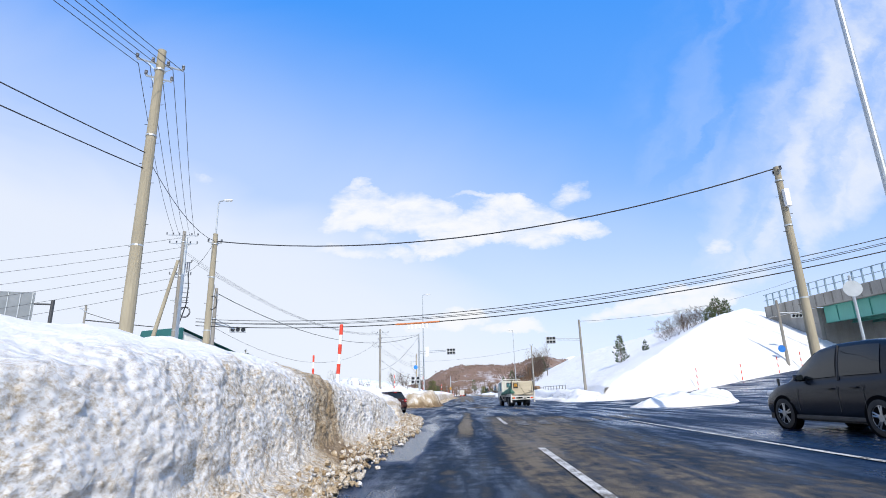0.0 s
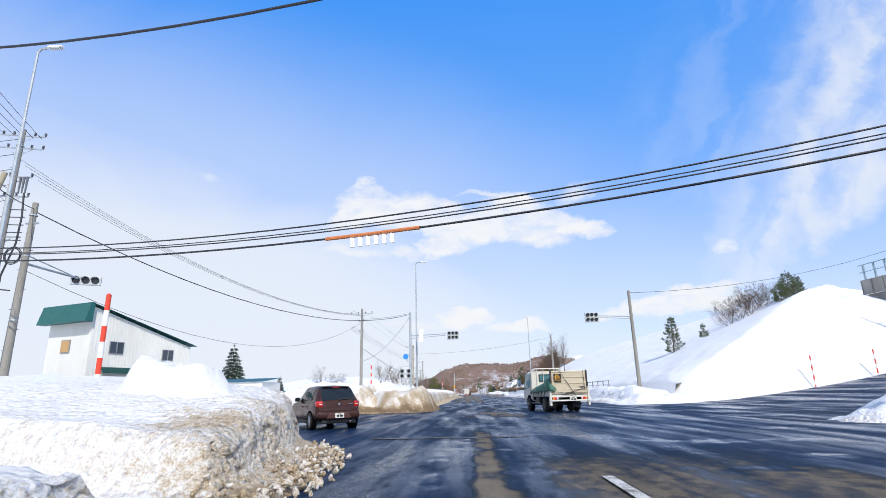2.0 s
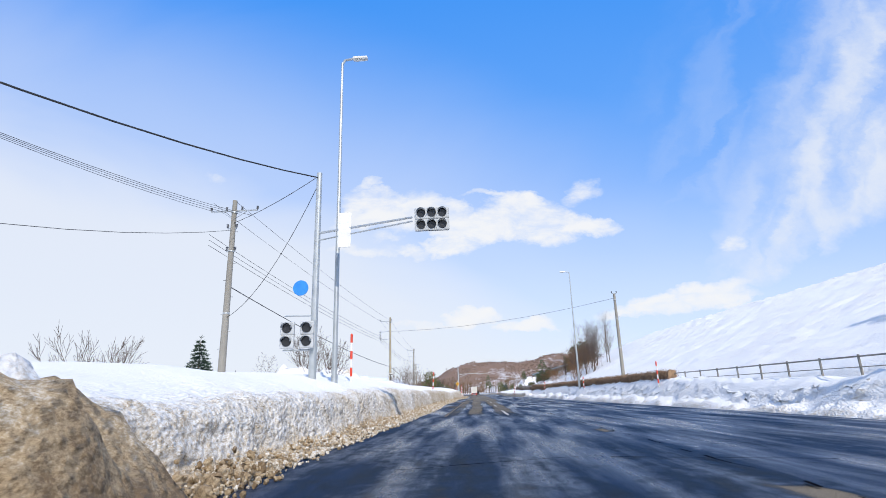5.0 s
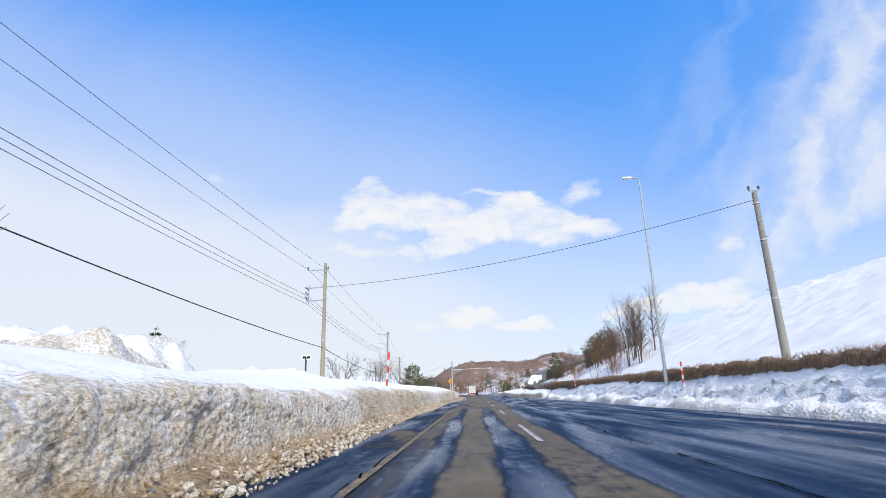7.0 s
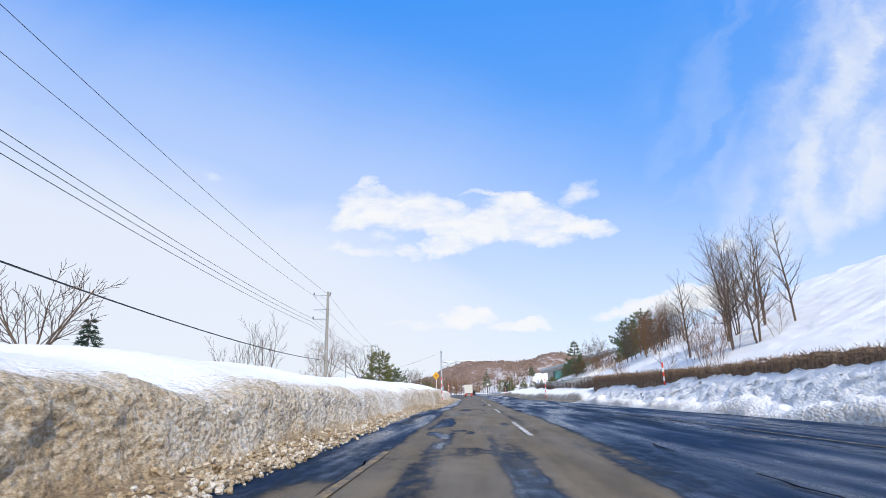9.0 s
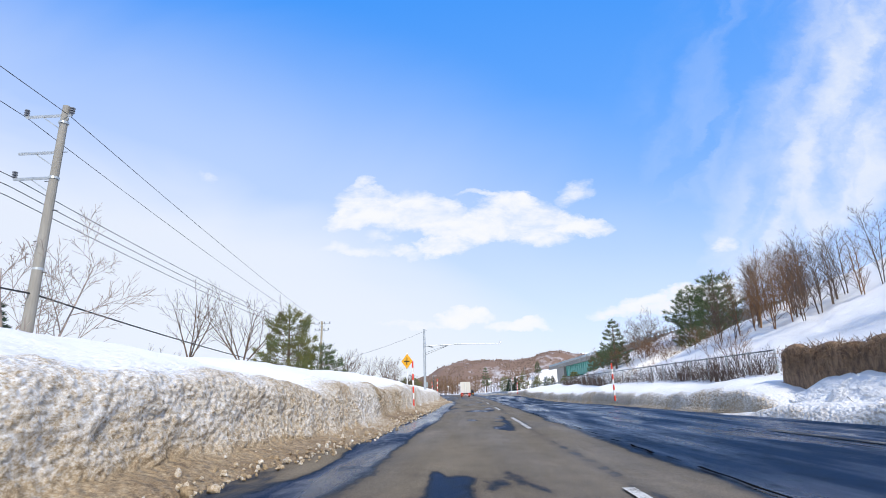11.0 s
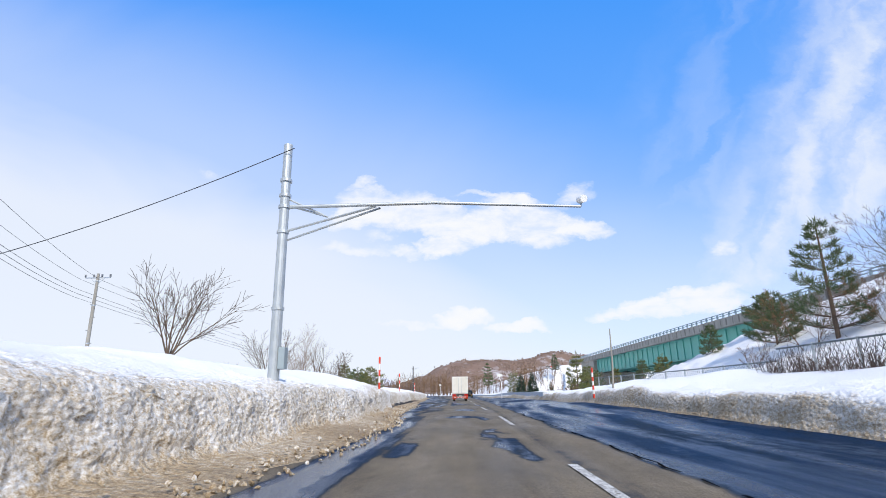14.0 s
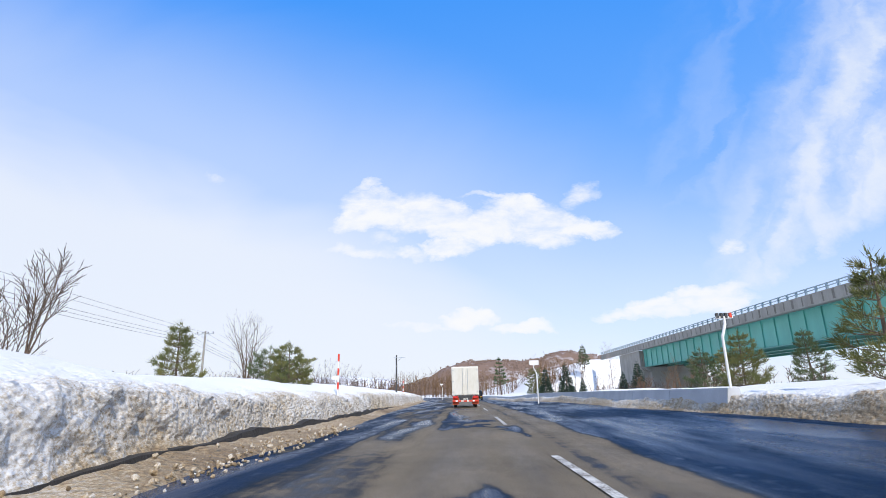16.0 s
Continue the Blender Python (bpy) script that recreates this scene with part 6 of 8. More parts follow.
def spruce(x, y, z, h, seed, label, width=0.24):
    """A dense dark cone in drooping tiers."""
    r = random.Random(seed)
    st, nd = Sticks(), Needles()
    st.add(Vector((0, 0, -0.5)), Vector((0, 0, h * 0.98)), 0.018 * h, 0.004 * h, 8)
    tiers = 15
    for k in range(tiers):
        f = 0.06 + 0.9 * k / tiers
        for _ in range(int(26 * (1 - f)) + 6):
            a, L = r.uniform(0, 6.283), h * width * (1.02 - f) ** 0.9 * r.uniform(0.75, 1.12)
            for g in (0.35, 0.6, 0.8, 1.0):
                p = Vector((math.cos(a) * L * g, math.sin(a) * L * g, h * f + L * (0.1 - 0.35 * g) + r.uniform(-0.01, 0.01) * h))
                nd.burst(r, p, Vector((math.cos(a), math.sin(a), 0.1)), 0.07 * h * (1.1 - 0.5 * f), 6, 0.12)
    nd.burst(r, Vector((0, 0, h * 0.95)), Vector((0, 0, 1)), 0.08 * h, 10)
    t = thing("spruce_tree", pose(x, y, z), label, "tree", "spruces")
    surface("trunk", st.v, st.f, BARK, t)
    surface("crown", nd.v, nd.f, SPRUCE, t, smooth=False)
    return t


def slope_z(x, y):
    return float(ground_height(x, y)) - 0.1


OLIVE = worn("yellow_green_needles", (0.19, 0.18, 0.05), (0.1, 0.13, 0.045), 1.5, 0.75)
RUSTY = worn("rusty_twigs", (0.24, 0.13, 0.06), (0.15, 0.085, 0.045), 1.0, 0.9)
B = "bare leafless tree in the snow"
SH = "bare shrub with upright twigs behind the snow bank"
# left side, along the road
spruce(-108, 263, 1.0, 25, 3, "dark conical spruce beyond the snow field", 0.3)
spruce(-60, 190, 1.0, 7, 4, "small dark spruce beyond the snow field", 0.3)
bare_tree(-12.0, 95.0, 2.5, 3.2, 12, "bare shrub with upright twigs on a snow mound", FAN, 6, width=0.5)
bare_tree(-10.6, 96.5, 2.4, 2.8, 13, "bare shrub with upright twigs on a snow mound", FAN, 6, width=0.45)
bare_tree(-36, 150, 1.0, 7.5, 11, B, ROUND)
bare_tree(-15.1, 78.3, 1.2, 3.2, 66, "bare shrub behind the snow heap", FAN, 8, width=0.95)
bare_tree(-9.0, 88.0, 1.2, 2.8, 67, "bare shrub behind the snow heap", FAN, 6, width=0.7)
bare_tree(-10.3, 129.4, 1.2, 3.5, 14, "spreading bare tree with a flat crown", VASE, 6, width=0.9, rad=0.06, bole=0.2)
bare_tree(-10.1, 143.5, 1.2, 3.9, 15, "young bare tree behind the snow bank", FAN, 3, width=0.4)
bare_tree(-11.6, 143.0, 1.2, 2.9, 16, "young bare tree behind the snow bank", FAN, 3, width=0.5)
bare_tree(-12.6, 161.5, 1.2, 5.2, 17, B, ROUND, 2, width=0.5, mat=PALE_TWIG)
bare_tree(-15.6, 176.5, 1.2, 6.6, 18, B, VASE, 4, width=0.55, rad=0.085, bole=0.28)
bare_tree(-11.9, 174.9, 1.2, 5.9, 19, "spreading bare tree beside a pine", VASE, 6, width=0.85, rad=0.085, bole=0.24)
bare_tree(-17.6, 176.0, 1.2, 3.0, 20, SH, FAN, 5, width=0.7)
pine(-10.1, 177.0, 1.2, 4.7, 21, "bushy green pine behind the snow bank", 0.42, 0.04, 0.55, OLIVE, 0.06)
pine(-8.7, 178.4, 1.2, 2.6, 22, "low green pine at the foot of a larger one", 0.55, 0.04, 0.7, None, 0.09)
bare_tree(-9.6, 184.2, 1.5, 3.0, 23, SH, FAN, 9, width=0.75, tilt=(0.35, 0), rad=0.05)
bare_tree(-8.7, 185.6, 1.5, 2.3, 24, SH, SCRUB, 5, width=0.6, tilt=(0.2, 0), rad=0.035)
bare_tree(-9.7, 209.3, 1.6, 3.9, 25, "large bare tree with fanning limbs by the gantry", VASE, 8, width=0.8, tilt=(0.22, 0), rad=0.06, bole=0.16)
bare_tree(-12.5, 204.0, 1.5, 1.6, 35, SH, SCRUB, 6, width=1.0)
bare_tree(-14.0, 199.0, 1.5, 1.6, 36, SH, SCRUB, 6, width=1.0)
bare_tree(-10.6, 221.6, 1.5, 3.4, 26, "small bare tree with a broken branch", VASE, 6, width=0.65, rad=0.06)
bare_tree(-11.4, 230.4, 1.4, 5.3, 27, "slim pale birch with fine twigs", SLIM, 2, width=0.08, mat=PALE_TWIG, rad=0.045)
bare_tree(-11.9, 230.0, 1.4, 3.3, 37, "slim pale birch with fine twigs", SLIM, 4, width=0.4, mat=PALE_TWIG, rad=0.03)
bare_tree(-9.55, 232.8, 1.6, 2.8, 28, "bare young tree with upright twigs", VASE, 4, width=0.3, tilt=(0.22, 0), rad=0.04, bole=0.12)
bare_tree(-10.0, 232.6, 1.4, 2.1, 29, "bare young tree with upright twigs", FAN, 4, width=0.35)
pine(-11.0, 241.3, 1.2, 2.5, 30, "young yellow-green pine beside a pole", 0.4, 0.05, 0.1, OLIVE, 0.085)
bare_tree(-23.2, 276, 1.2, 9.0, 31, B, VASE, 5, width=0.35, rad=0.12, bole=0.12)
bare_tree(-20.0, 268, 1.2, 3.6, 38, B, SCRUB, 5, width=0.6)
bare_tree(-26.6, 268, 1.2, 3.0, 39, B, SCRUB, 5, width=0.8)
pine(-10.4, 252, 1.2, 2.6, 32, "bushy green pine in a row", 0.62, 0.05, 0.6, OLIVE, 0.09)
pine(-12.4, 254, 1.2, 2.7, 33, "bushy green pine in a row", 0.55, 0.05, 0.5, None, 0.09)
pine(-13.5, 262, 1.2, 2.6, 34, "bushy green pine in a row", 0.6, 0.05, 0.6, OLIVE, 0.09)
for k, (x, y, h) in enumerate(((-18, 268, 4.5), (-17, 282, 5.0), (-16, 292, 4.5), (-20, 300, 5.0), (-26, 250, 4.0))):
    bare_tree(x, y, 1.0, h, 60 + k, B, SCRUB, 4, width=0.5)
# right side: embankment and verge
for k, (x, y, h) in enumerate(((37.5, 93, 4.6), (39.8, 95, 5.0), (41.5, 97, 4.6), (43.5, 98, 4.2), (35.5, 92, 4.0), (46.5, 97, 3.4))):
    bare_tree(x, y, slope_z(x, y), h, 70 + k, "bare shrub on the embankment", ROUND, 4, width=0.75, rad=0.07)
pine(46.0, 95.0, slope_z(46, 95), 3.9, 72, "small pine on the embankment crest", 0.42, 0.12, 0.4)
pine(43.8, 93.5, slope_z(43.8, 93.5), 2.6, 76, "small pine on the embankment crest", 0.5, 0.1, 0.5)
pine(49.0, 98.0, slope_z(49, 98), 3.2, 73, "small pine on the embankment crest", 0.38, 0.15, 0.3)
pine(25.4, 86.2, slope_z(25.4, 86.2), 4.4, 74, "small pine on the white slope", 0.3, 0.06, 0.2, gap=0.85)
pine(30.1, 88.0, slope_z(30.1, 88), 2.0, 75, "small pine on the white slope", 0.34, gap=0.7)
rr = random.Random(8)
for k in range(9):
    x, y = 20.3 + 0.66 * k + rr.uniform(-0.3, 0.3), rr.uniform(158, 168)
    bare_tree(x, y, slope_z(x, y), rr.uniform(9.5, 11.6), 80 + k, "tall slender bare tree on the slope", SLIM, rr.choice((1, 2, 2, 3)), lean=0.05, width=0.12, rad=0.11)
for k in range(14):
    x, y = rr.uniform(15.5, 25), rr.uniform(154, 172)
    bare_tree(x, y, slope_z(x, y), rr.uniform(2.5, 4.5), 95 + k, "brown leafless undergrowth on the slope", SCRUB, 3, width=0.4, mat=RUSTY, rad=0.03)
for k in range(34):
    x, y = 22.0 + 0.18 * k + rr.uniform(-0.6, 0.6), rr.uniform(181, 197)
    bare_tree(x, y, slope_z(x, y), rr.uniform(5.6, 7.6), 110 + k, "slender brown roadside tree without leaves", SLIM, 2, width=0.12, mat=RUSTY if k % 2 else TWIG, rad=0.06)
for k in range(10):
    x, y = rr.uniform(17.5, 23), rr.uniform(178, 214)
    bare_tree(x, y, slope_z(x, y), rr.uniform(2.0, 3.6), 130 + k, "rusty brown shrub behind the fence", SCRUB, 4, width=0.6, mat=RUSTY, rad=0.035)
DG = "dark green pine beside the expressway"
pine(29.4, 218.0, slope_z(29.4, 218), 6.3, 151, DG, 0.5, 0.16, 0.75, None, 0.07)
pine(30.5, 213.6, slope_z(30.5, 213.6), 10.6, 152, DG, 0.34, 0.4, 0.6, None, 0.05)
pine(25.8, 203.8, slope_z(25.8, 203.8), 4.4, 158, DG, 0.62, 0.1, 0.7, None, 0.07)
pine(27.4, 214.4, slope_z(27.4, 214.4), 4.2, 153, DG, 0.5, 0.12, 0.6, None, 0.07)
for k, (x, y) in enumerate(((21.6, 214.5), (22.8, 217.0), (24.0, 213.0), (25.4, 216.5), (21.0, 218.5), (19.2, 222.5), (26.0, 212.0))):
    bare_tree(x, y, slope_z(x, y), 3.4 + 0.25 * (k % 3), 141 + k, "rusty brown shrub below the pines", ROUND, 3, width=0.6, mat=RUSTY, rad=0.045)
pine(20.0, 221.3, 0.9, 9.0, 155, DG, 0.33, 0.12, 0.25, None, 0.07, gap=0.85)
pine(20.6, 228.0, 0.9, 6.2, 159, DG, 0.56, 0.1, 0.6, None, 0.07)
pine(23.6, 234.0, 0.9, 7.0, 156, DG, 0.36, 0.12, 0.6, None, 0.06)
pine(20.6, 237.5, 0.9, 5.2, 157, DG, 0.38, 0.05, 0.4, None, 0.07)
for k, (x, y, h, w) in enumerate(((21.0, 257, 3.6, .4), (18.6, 243.5, 3.4, .4), (19.6, 247.0, 2.8, .4), (12.5, 248, 2.8, .42), (16.5, 262, 3.0, .45), (21.5, 270, 3.2, .4))):
    pine(x, y, 0.7, h, 160 + k, "young green pine before the bridge", w, 0.06, 0.3, OLIVE if k % 2 else None, 0.08)
bare_tree(22.9, 217.6, 1.2, 9.4, 171, "rounded bare tree with dense fine twigs", ROUND, 6, width=0.62, rad=0.1)
pine(8.5, 233.6, 0.7, 3.0, 174, "young pine with an open crown behind the snow", 0.38, 0.12, 0.1, OLIVE, 0.1, gap=0.75)
bare_tree(17.0, 224.5, 0.8, 3.2, 172, "rusty brown shrub by the fence", SCRUB, 5, width=0.5, mat=RUSTY, rad=0.04)
bare_tree(17.5, 292, 0.6, 7.5, 173, "slim pale birch before the bridge", SLIM, 1, mat=PALE_TWIG, rad=0.06)
for k in range(8):
    x, y = rr.uniform(13, 24), rr.uniform(255, 318)
    bare_tree(x, y, 0.6, rr.uniform(2.2, 4.5), 180 + k, "brown leafless shrub below the bridge", SCRUB, 3, width=0.5, mat=RUSTY)
for k in range(5):
    x, y = rr.uniform(10, 24), rr.uniform(300, 330)
    spruce(x, y, 0.6, rr.uniform(3, 5), 190 + k, "small dark spruce by the far slope", 0.3)
dead = thing("dead_trunk", pose(7.25, 219.1, 0.3, 0, 2.8, 0), "bare weathered trunk standing in the snow", "tree")
part("trunk", rods(((0, 0, 0), (0.03, 0, 2.0), 0.055, 0.045), ((0.03, 0, 2.0), (-0.02, 0, 3.7), 0.045, 0.025), seg=8), POLE_GREY, dead)
post = thing("notice_post", pose(-9.4, 218.9, 1.5), "dark post with a small white notice board", "sign")
part("post", boxes((-0.05, 0.05, -0.05, 0.05, -0.3, 1.6), bevel=0.01), DARK_STEEL, post)
board = part("board", boxes((-0.18, 0.25, -0.09, -0.05, 1.5, 1.78), bevel=0.01), WHITE, post)
part("writing", boxes((-0.12, 0.02, -0.095, -0.088, 1.58, 1.7), (0.06, 0.2, -0.095, -0.088, 1.58, 1.7)), INK, board)


def thicket(name, rows, seed, label, mat, count, jx=6.0, jy=8.0, thick=0.07, z0=0.3):
    """A far strip of brush: many thin upright twigs, too many to count."""
    r = random.Random(seed)
    bm = bmesh.new()
    for x0, y0, x1, y1, h in rows:
        for _ in range(count):
            t = r.random()
            x, y = x0 + (x1 - x0) * t + r.uniform(-jx, jx), y0 + (y1 - y0) * t + r.uniform(-jy, jy)
            hh = h * r.uniform(0.45, 1.1)
            p = Vector((x, y, z0))
            q = p + Vector((r.uniform(-0.5, 0.5), r.uniform(-0.5, 0.5), hh))
            rod(bm, p, q, thick, thick * 0.45, 3, False)
            for _ in range(5):
                s = p.lerp(q, r.uniform(0.3, 0.95))
                rod(bm, s, s + Vector((r.uniform(-1, 1), r.uniform(-1, 1), r.uniform(0.4, 1.2))) * hh * 0.22, thick * 0.6, thick * 0.2, 3, False)
    ob = part(name, bm, mat)
    return tagged(ob, label, "brush", kind="stuff")


thicket("thicket", [(-30, 420, 45, 470, 9), (-90, 380, -30, 460, 8), (18, 350, 50, 420, 8)], 3, "rust-brown leafless woods across the far end of the road", RUST_LEAF, 500)
thicket("thicket", [(-60, 240, -24, 330, 4), (-40, 300, -22, 420, 5)], 5, "grey-brown leafless brush beyond the snow bank", TWIG, 260)
thicket("thicket", [(14.2, 178, 14.5, 215, 1.8), (15, 248, 22, 320, 1.6)], 6, "thin brown brush behind the fence", TWIG, 200, 1.2, 3.0, 0.03)
thicket("creeper", [(12.4, 170, 12.2, 182, 1.5), (12.05, 182, 11.5, 213, 1.45), (11.8, 196, 11.4, 213, 1.3)], 11, "dark leafless creepers grown through the mesh fence", TWIG, 420, 0.2, 0.6, 0.012, 0.85)
thicket("thicket", [(-140, 250, -60, 420, 6), (-300, 420, -100, 500, 8)], 7, "grey far line of leafless trees", TWIG, 220)
pine(7.5, 372, 0.4, 10, 201, "tall dark pine at the bend", 0.3, 0.3)
pine(12, 330, 0.5, 5.5, 202, "yellow-green pine by the far slope", 0.4, 0.05, 0.4, OLIVE)
pine(26, 350, 6.5, 5.0, 203, "dark pine on the far embankment", 0.35)

# ---- far hills ----
def hill(name, cx, cy, rows, depth, mat, label, seed, trees=0, tree_mat=None):
    """A wooded ridge; rows of offset along x and crest height."""
    ox, hz = zip(*rows)
    xs = np.linspace(ox[0], ox[-1], 150)
    ys = np.linspace(-depth, depth, 50)
    X, Y = np.meshgrid(xs, ys)
    crest = np.interp(X, ox, hz)
    Z = crest * np.exp(-((Y / (depth * 0.5)) ** 2)) * (1 + 0.1 * fractal(X, Y, 90, 4, seed)) + 3 * fractal(X, Y, 40, 3, seed + 1)
    edge = smooth(X, ox[0], ox[0] + 60) * (1 - smooth(X, ox[-1] - 60, ox[-1]))
    Z = Z * edge - 3
    ob = surface(name, np.stack([X + cx, Y + cy, Z], -1).reshape(-1, 3).tolist(), grid_faces(50, 150)[:, ::-1].tolist(), mat)
    tagged(ob, label, "hill", kind="structure")
    if trees:
        r = random.Random(seed)
        bm = bmesh.new()
        for _ in range(trees):
            i, j = r.randrange(5, 36), r.randrange(2, 148)
            p = Vector((X[i, j] + cx + r.uniform(-6, 6), Y[i, j] + cy + r.uniform(-6, 6), Z[i, j]))
            h = r.uniform(2, 4.2)
            w = r.uniform(0.9, 2.0)
            if fractal(X[i, j], Y[i, j], 70, 2, seed + 5) > 0.25 and r.random() < 0.85:
                continue
            bm.faces.new([bm.verts.new(p + Vector(o)) for o in ((-w * 0.3, 0, -1), (w * 0.3, 0, -1), (w, 0, h * 0.55), (0.2, 0, h), (-w, 0, h * 0.6))])
        tagged(part("hill_woods", bm, tree_mat), "rust-brown leafless woods covering the hill", "woods", kind="stuff")
    return ob


HILL = worn("wooded_hill", (0.2, 0.13, 0.095), (0.62, 0.62, 0.64), 0.006, 0.9, lo=0.5, hi=0.68, fine=0.45)
HILL_TREE = worn("hill_trees", (0.15, 0.105, 0.085), (0.21, 0.15, 0.12), 0.02, 0.95)
SNOW_HILL = worn("snowy_mountain", (0.72, 0.75, 0.8), (0.34, 0.36, 0.42), 0.004, 0.9, lo=0.5, hi=0.7, fine=0.4)
hill("far_hill", 120, 1500, [(-420, 0), (-330, 14), (-230, 42), (-180, 64), (-120, 80), (-60, 80), (0, 72), (60, 88), (120, 94), (170, 76), (230, 54), (330, 30), (480, 0)], 300, HILL, "rust-brown wooded hill with patches of snow", 2, 14000, HILL_TREE)
hill("far_mountain", 700, 3300, [(-500, 0), (-250, 120), (-60, 205), (90, 190), (260, 230), (480, 180), (800, 0)], 400, SNOW_HILL, "pale snowy mountain beyond the bridge", 7)
hill("far_mountain", -900, 3400, [(-900, 0), (-500, 60), (-150, 110), (150, 130), (420, 90), (700, 0)], 400, SNOW_HILL, "pale snowy mountains on the horizon", 9)

# ---- vehicles ----
RUBBER = worn("tyre_rubber", (0.018, 0.018, 0.018), (0.05, 0.045, 0.04), 3.0, 0.85)
ALLOY = worn("alloy_rim", (0.45, 0.46, 0.47), (0.3, 0.3, 0.3), 5.0, 0.35, 0.8)
CAR_GLASS = material("tinted_car_glass", (0.012, 0.016, 0.018), 0.04, 0.0, 0.55)
CAB_GLASS = worn("pale_green_cab_glass", (0.05, 0.15, 0.17), (0.09, 0.24, 0.26), 2.0, 0.05, spec=0.5)
BROWN = worn("metallic_brown_paint", (0.058, 0.022, 0.015), (0.08, 0.033, 0.024), 1.4, 0.2, 0.4, spec=0.6)
NAVY = worn("dark_blue_paint", (0.004, 0.007, 0.014), (0.008, 0.011, 0.018), 1.2, 0.25, 0.0, spec=0.3)
TAIL_RED = material("red_tail_lens", (0.55, 0.02, 0.012), 0.15, 0.0, 0.8)
AMBER = material("amber_lens", (0.75, 0.25, 0.02), 0.2)
CLEAR = material("clear_lens", (0.7, 0.7, 0.7), 0.15)
BLACK_TRIM = worn("black_plastic", (0.02, 0.02, 0.02), (0.06, 0.055, 0.05), 3, 0.6)
TRUCK_WHITE = worn("dirty_truck_white", (0.74, 0.73, 0.68), (0.6, 0.57, 0.48), 0.8, 0.4, stretch=(1, 1, 0.4))
CREAM = worn("dirty_cream_panel", (0.66, 0.58, 0.42), (0.5, 0.43, 0.3), 0.9, 0.5, stretch=(0.4, 1, 1.4))
TARP = worn("green_tarpaulin", (0.012, 0.095, 0.06), (0.02, 0.125, 0.08), 1.2, 0.55, bump=0.5, bump_scale=5)
DUSTY_RIM = worn("dusty_steel_rim", (0.3, 0.29, 0.27), (0.16, 0.15, 0.14), 4.0, 0.55, 0.5)
STRAP = material("black_strap", (0.015, 0.015, 0.016), 0.8)
PLATE = worn("number_plate", (0.72, 0.72, 0.68), (0.62, 0.61, 0.56), 6, 0.5)


def wheel(parent, x, y, r, w, side, spokes=5, rim_mat=None):
    """A tyre with a rounded shoulder, its rim, spokes and hub."""
    bm = bmesh.new()
    prof = [(-w / 2, r * 0.66), (-w / 2, r * 0.9), (-w * 0.36, r), (w * 0.36, r), (w / 2, r * 0.9), (w / 2, r * 0.66)]
    rings = []
    for i in range(30):
        a = 2 * math.pi * i / 30
        rings.append([(x + px, y + pr * math.cos(a), r + pr * math.sin(a)) for px, pr in prof])
    loft(bm, rings + rings[:1], close=False, caps=False)
    wh = part("wheel", bm, RUBBER, parent, "black tyre", smooth=True)
    bm = disc(bmesh.new(), (x, y, r), (1, 0, 0), r * 0.67, w * 0.55, 20)
    part("rim_barrel", bm, BLACK_TRIM, wh)
    bm = bmesh.new()
    fx = x + side * w * 0.36
    if not spokes:
        disc(bm, (fx - side * 0.03, y, r), (1, 0, 0), r * 0.6, 0.03, 24)
        disc(bm, (fx, y, r), (1, 0, 0), r * 0.27, 0.08, 16)
        for k in range(8):
            a = 2 * math.pi * k / 8
            part("rim_hole", disc(bmesh.new(), (fx - side * 0.012, y + r * 0.44 * math.cos(a), r + r * 0.44 * math.sin(a)), (1, 0, 0), r * 0.09, 0.012, 12), BLACK_TRIM, wh)
    for k in range(spokes):
        a = 2 * math.pi * k / spokes + 0.3
        for o in (-0.16, 0.16):
            rod(bm, (fx, y, r), (fx, y + r * 0.64 * math.cos(a + o), r + r * 0.64 * math.sin(a + o)), r * 0.085, r * 0.07, 5)
    disc(bm, (fx, y, r), (1, 0, 0), r * 0.2, 0.06, 12)
    for i in range(20):
        a0, a1 = 2 * math.pi * i / 20, 2 * math.pi * (i + 1) / 20
        rod(bm, (fx, y + r * 0.65 * math.cos(a0), r + r * 0.65 * math.sin(a0)), (fx, y + r * 0.65 * math.cos(a1), r + r * 0.65 * math.sin(a1)), r * 0.045, None, 5)
    part("rim", bm, rim_mat or ALLOY, wh, "silver wheel rim")


def number_plate(parent, c, w=0.33, h=0.165, mat=None):
    x, y, z = c
    p = part("number_plate", boxes((x - w / 2, x + w / 2, y - 0.012, y, z - h / 2, z + h / 2), bevel=0.006), mat or PLATE, parent, "number plate with plain bars")
    part("plate_bars", boxes((x - w * 0.3, x - w * 0.05, y - 0.017, y - 0.012, z - h * 0.3, z + h * 0.1), (x + w * 0.03, x + w * 0.36, y - 0.017, y - 0.012, z - h * 0.3, z + h * 0.1),
                             (x - w * 0.22, x + w * 0.22, y - 0.017, y - 0.012, z + h * 0.2, z + h * 0.36)), INK, p)


# shineless black; on the arch discs it paints the shade of open wheel wells
ARCH = material("gap_shade_black", (0.006, 0.006, 0.007), 1.0, 0.0, 0.0)


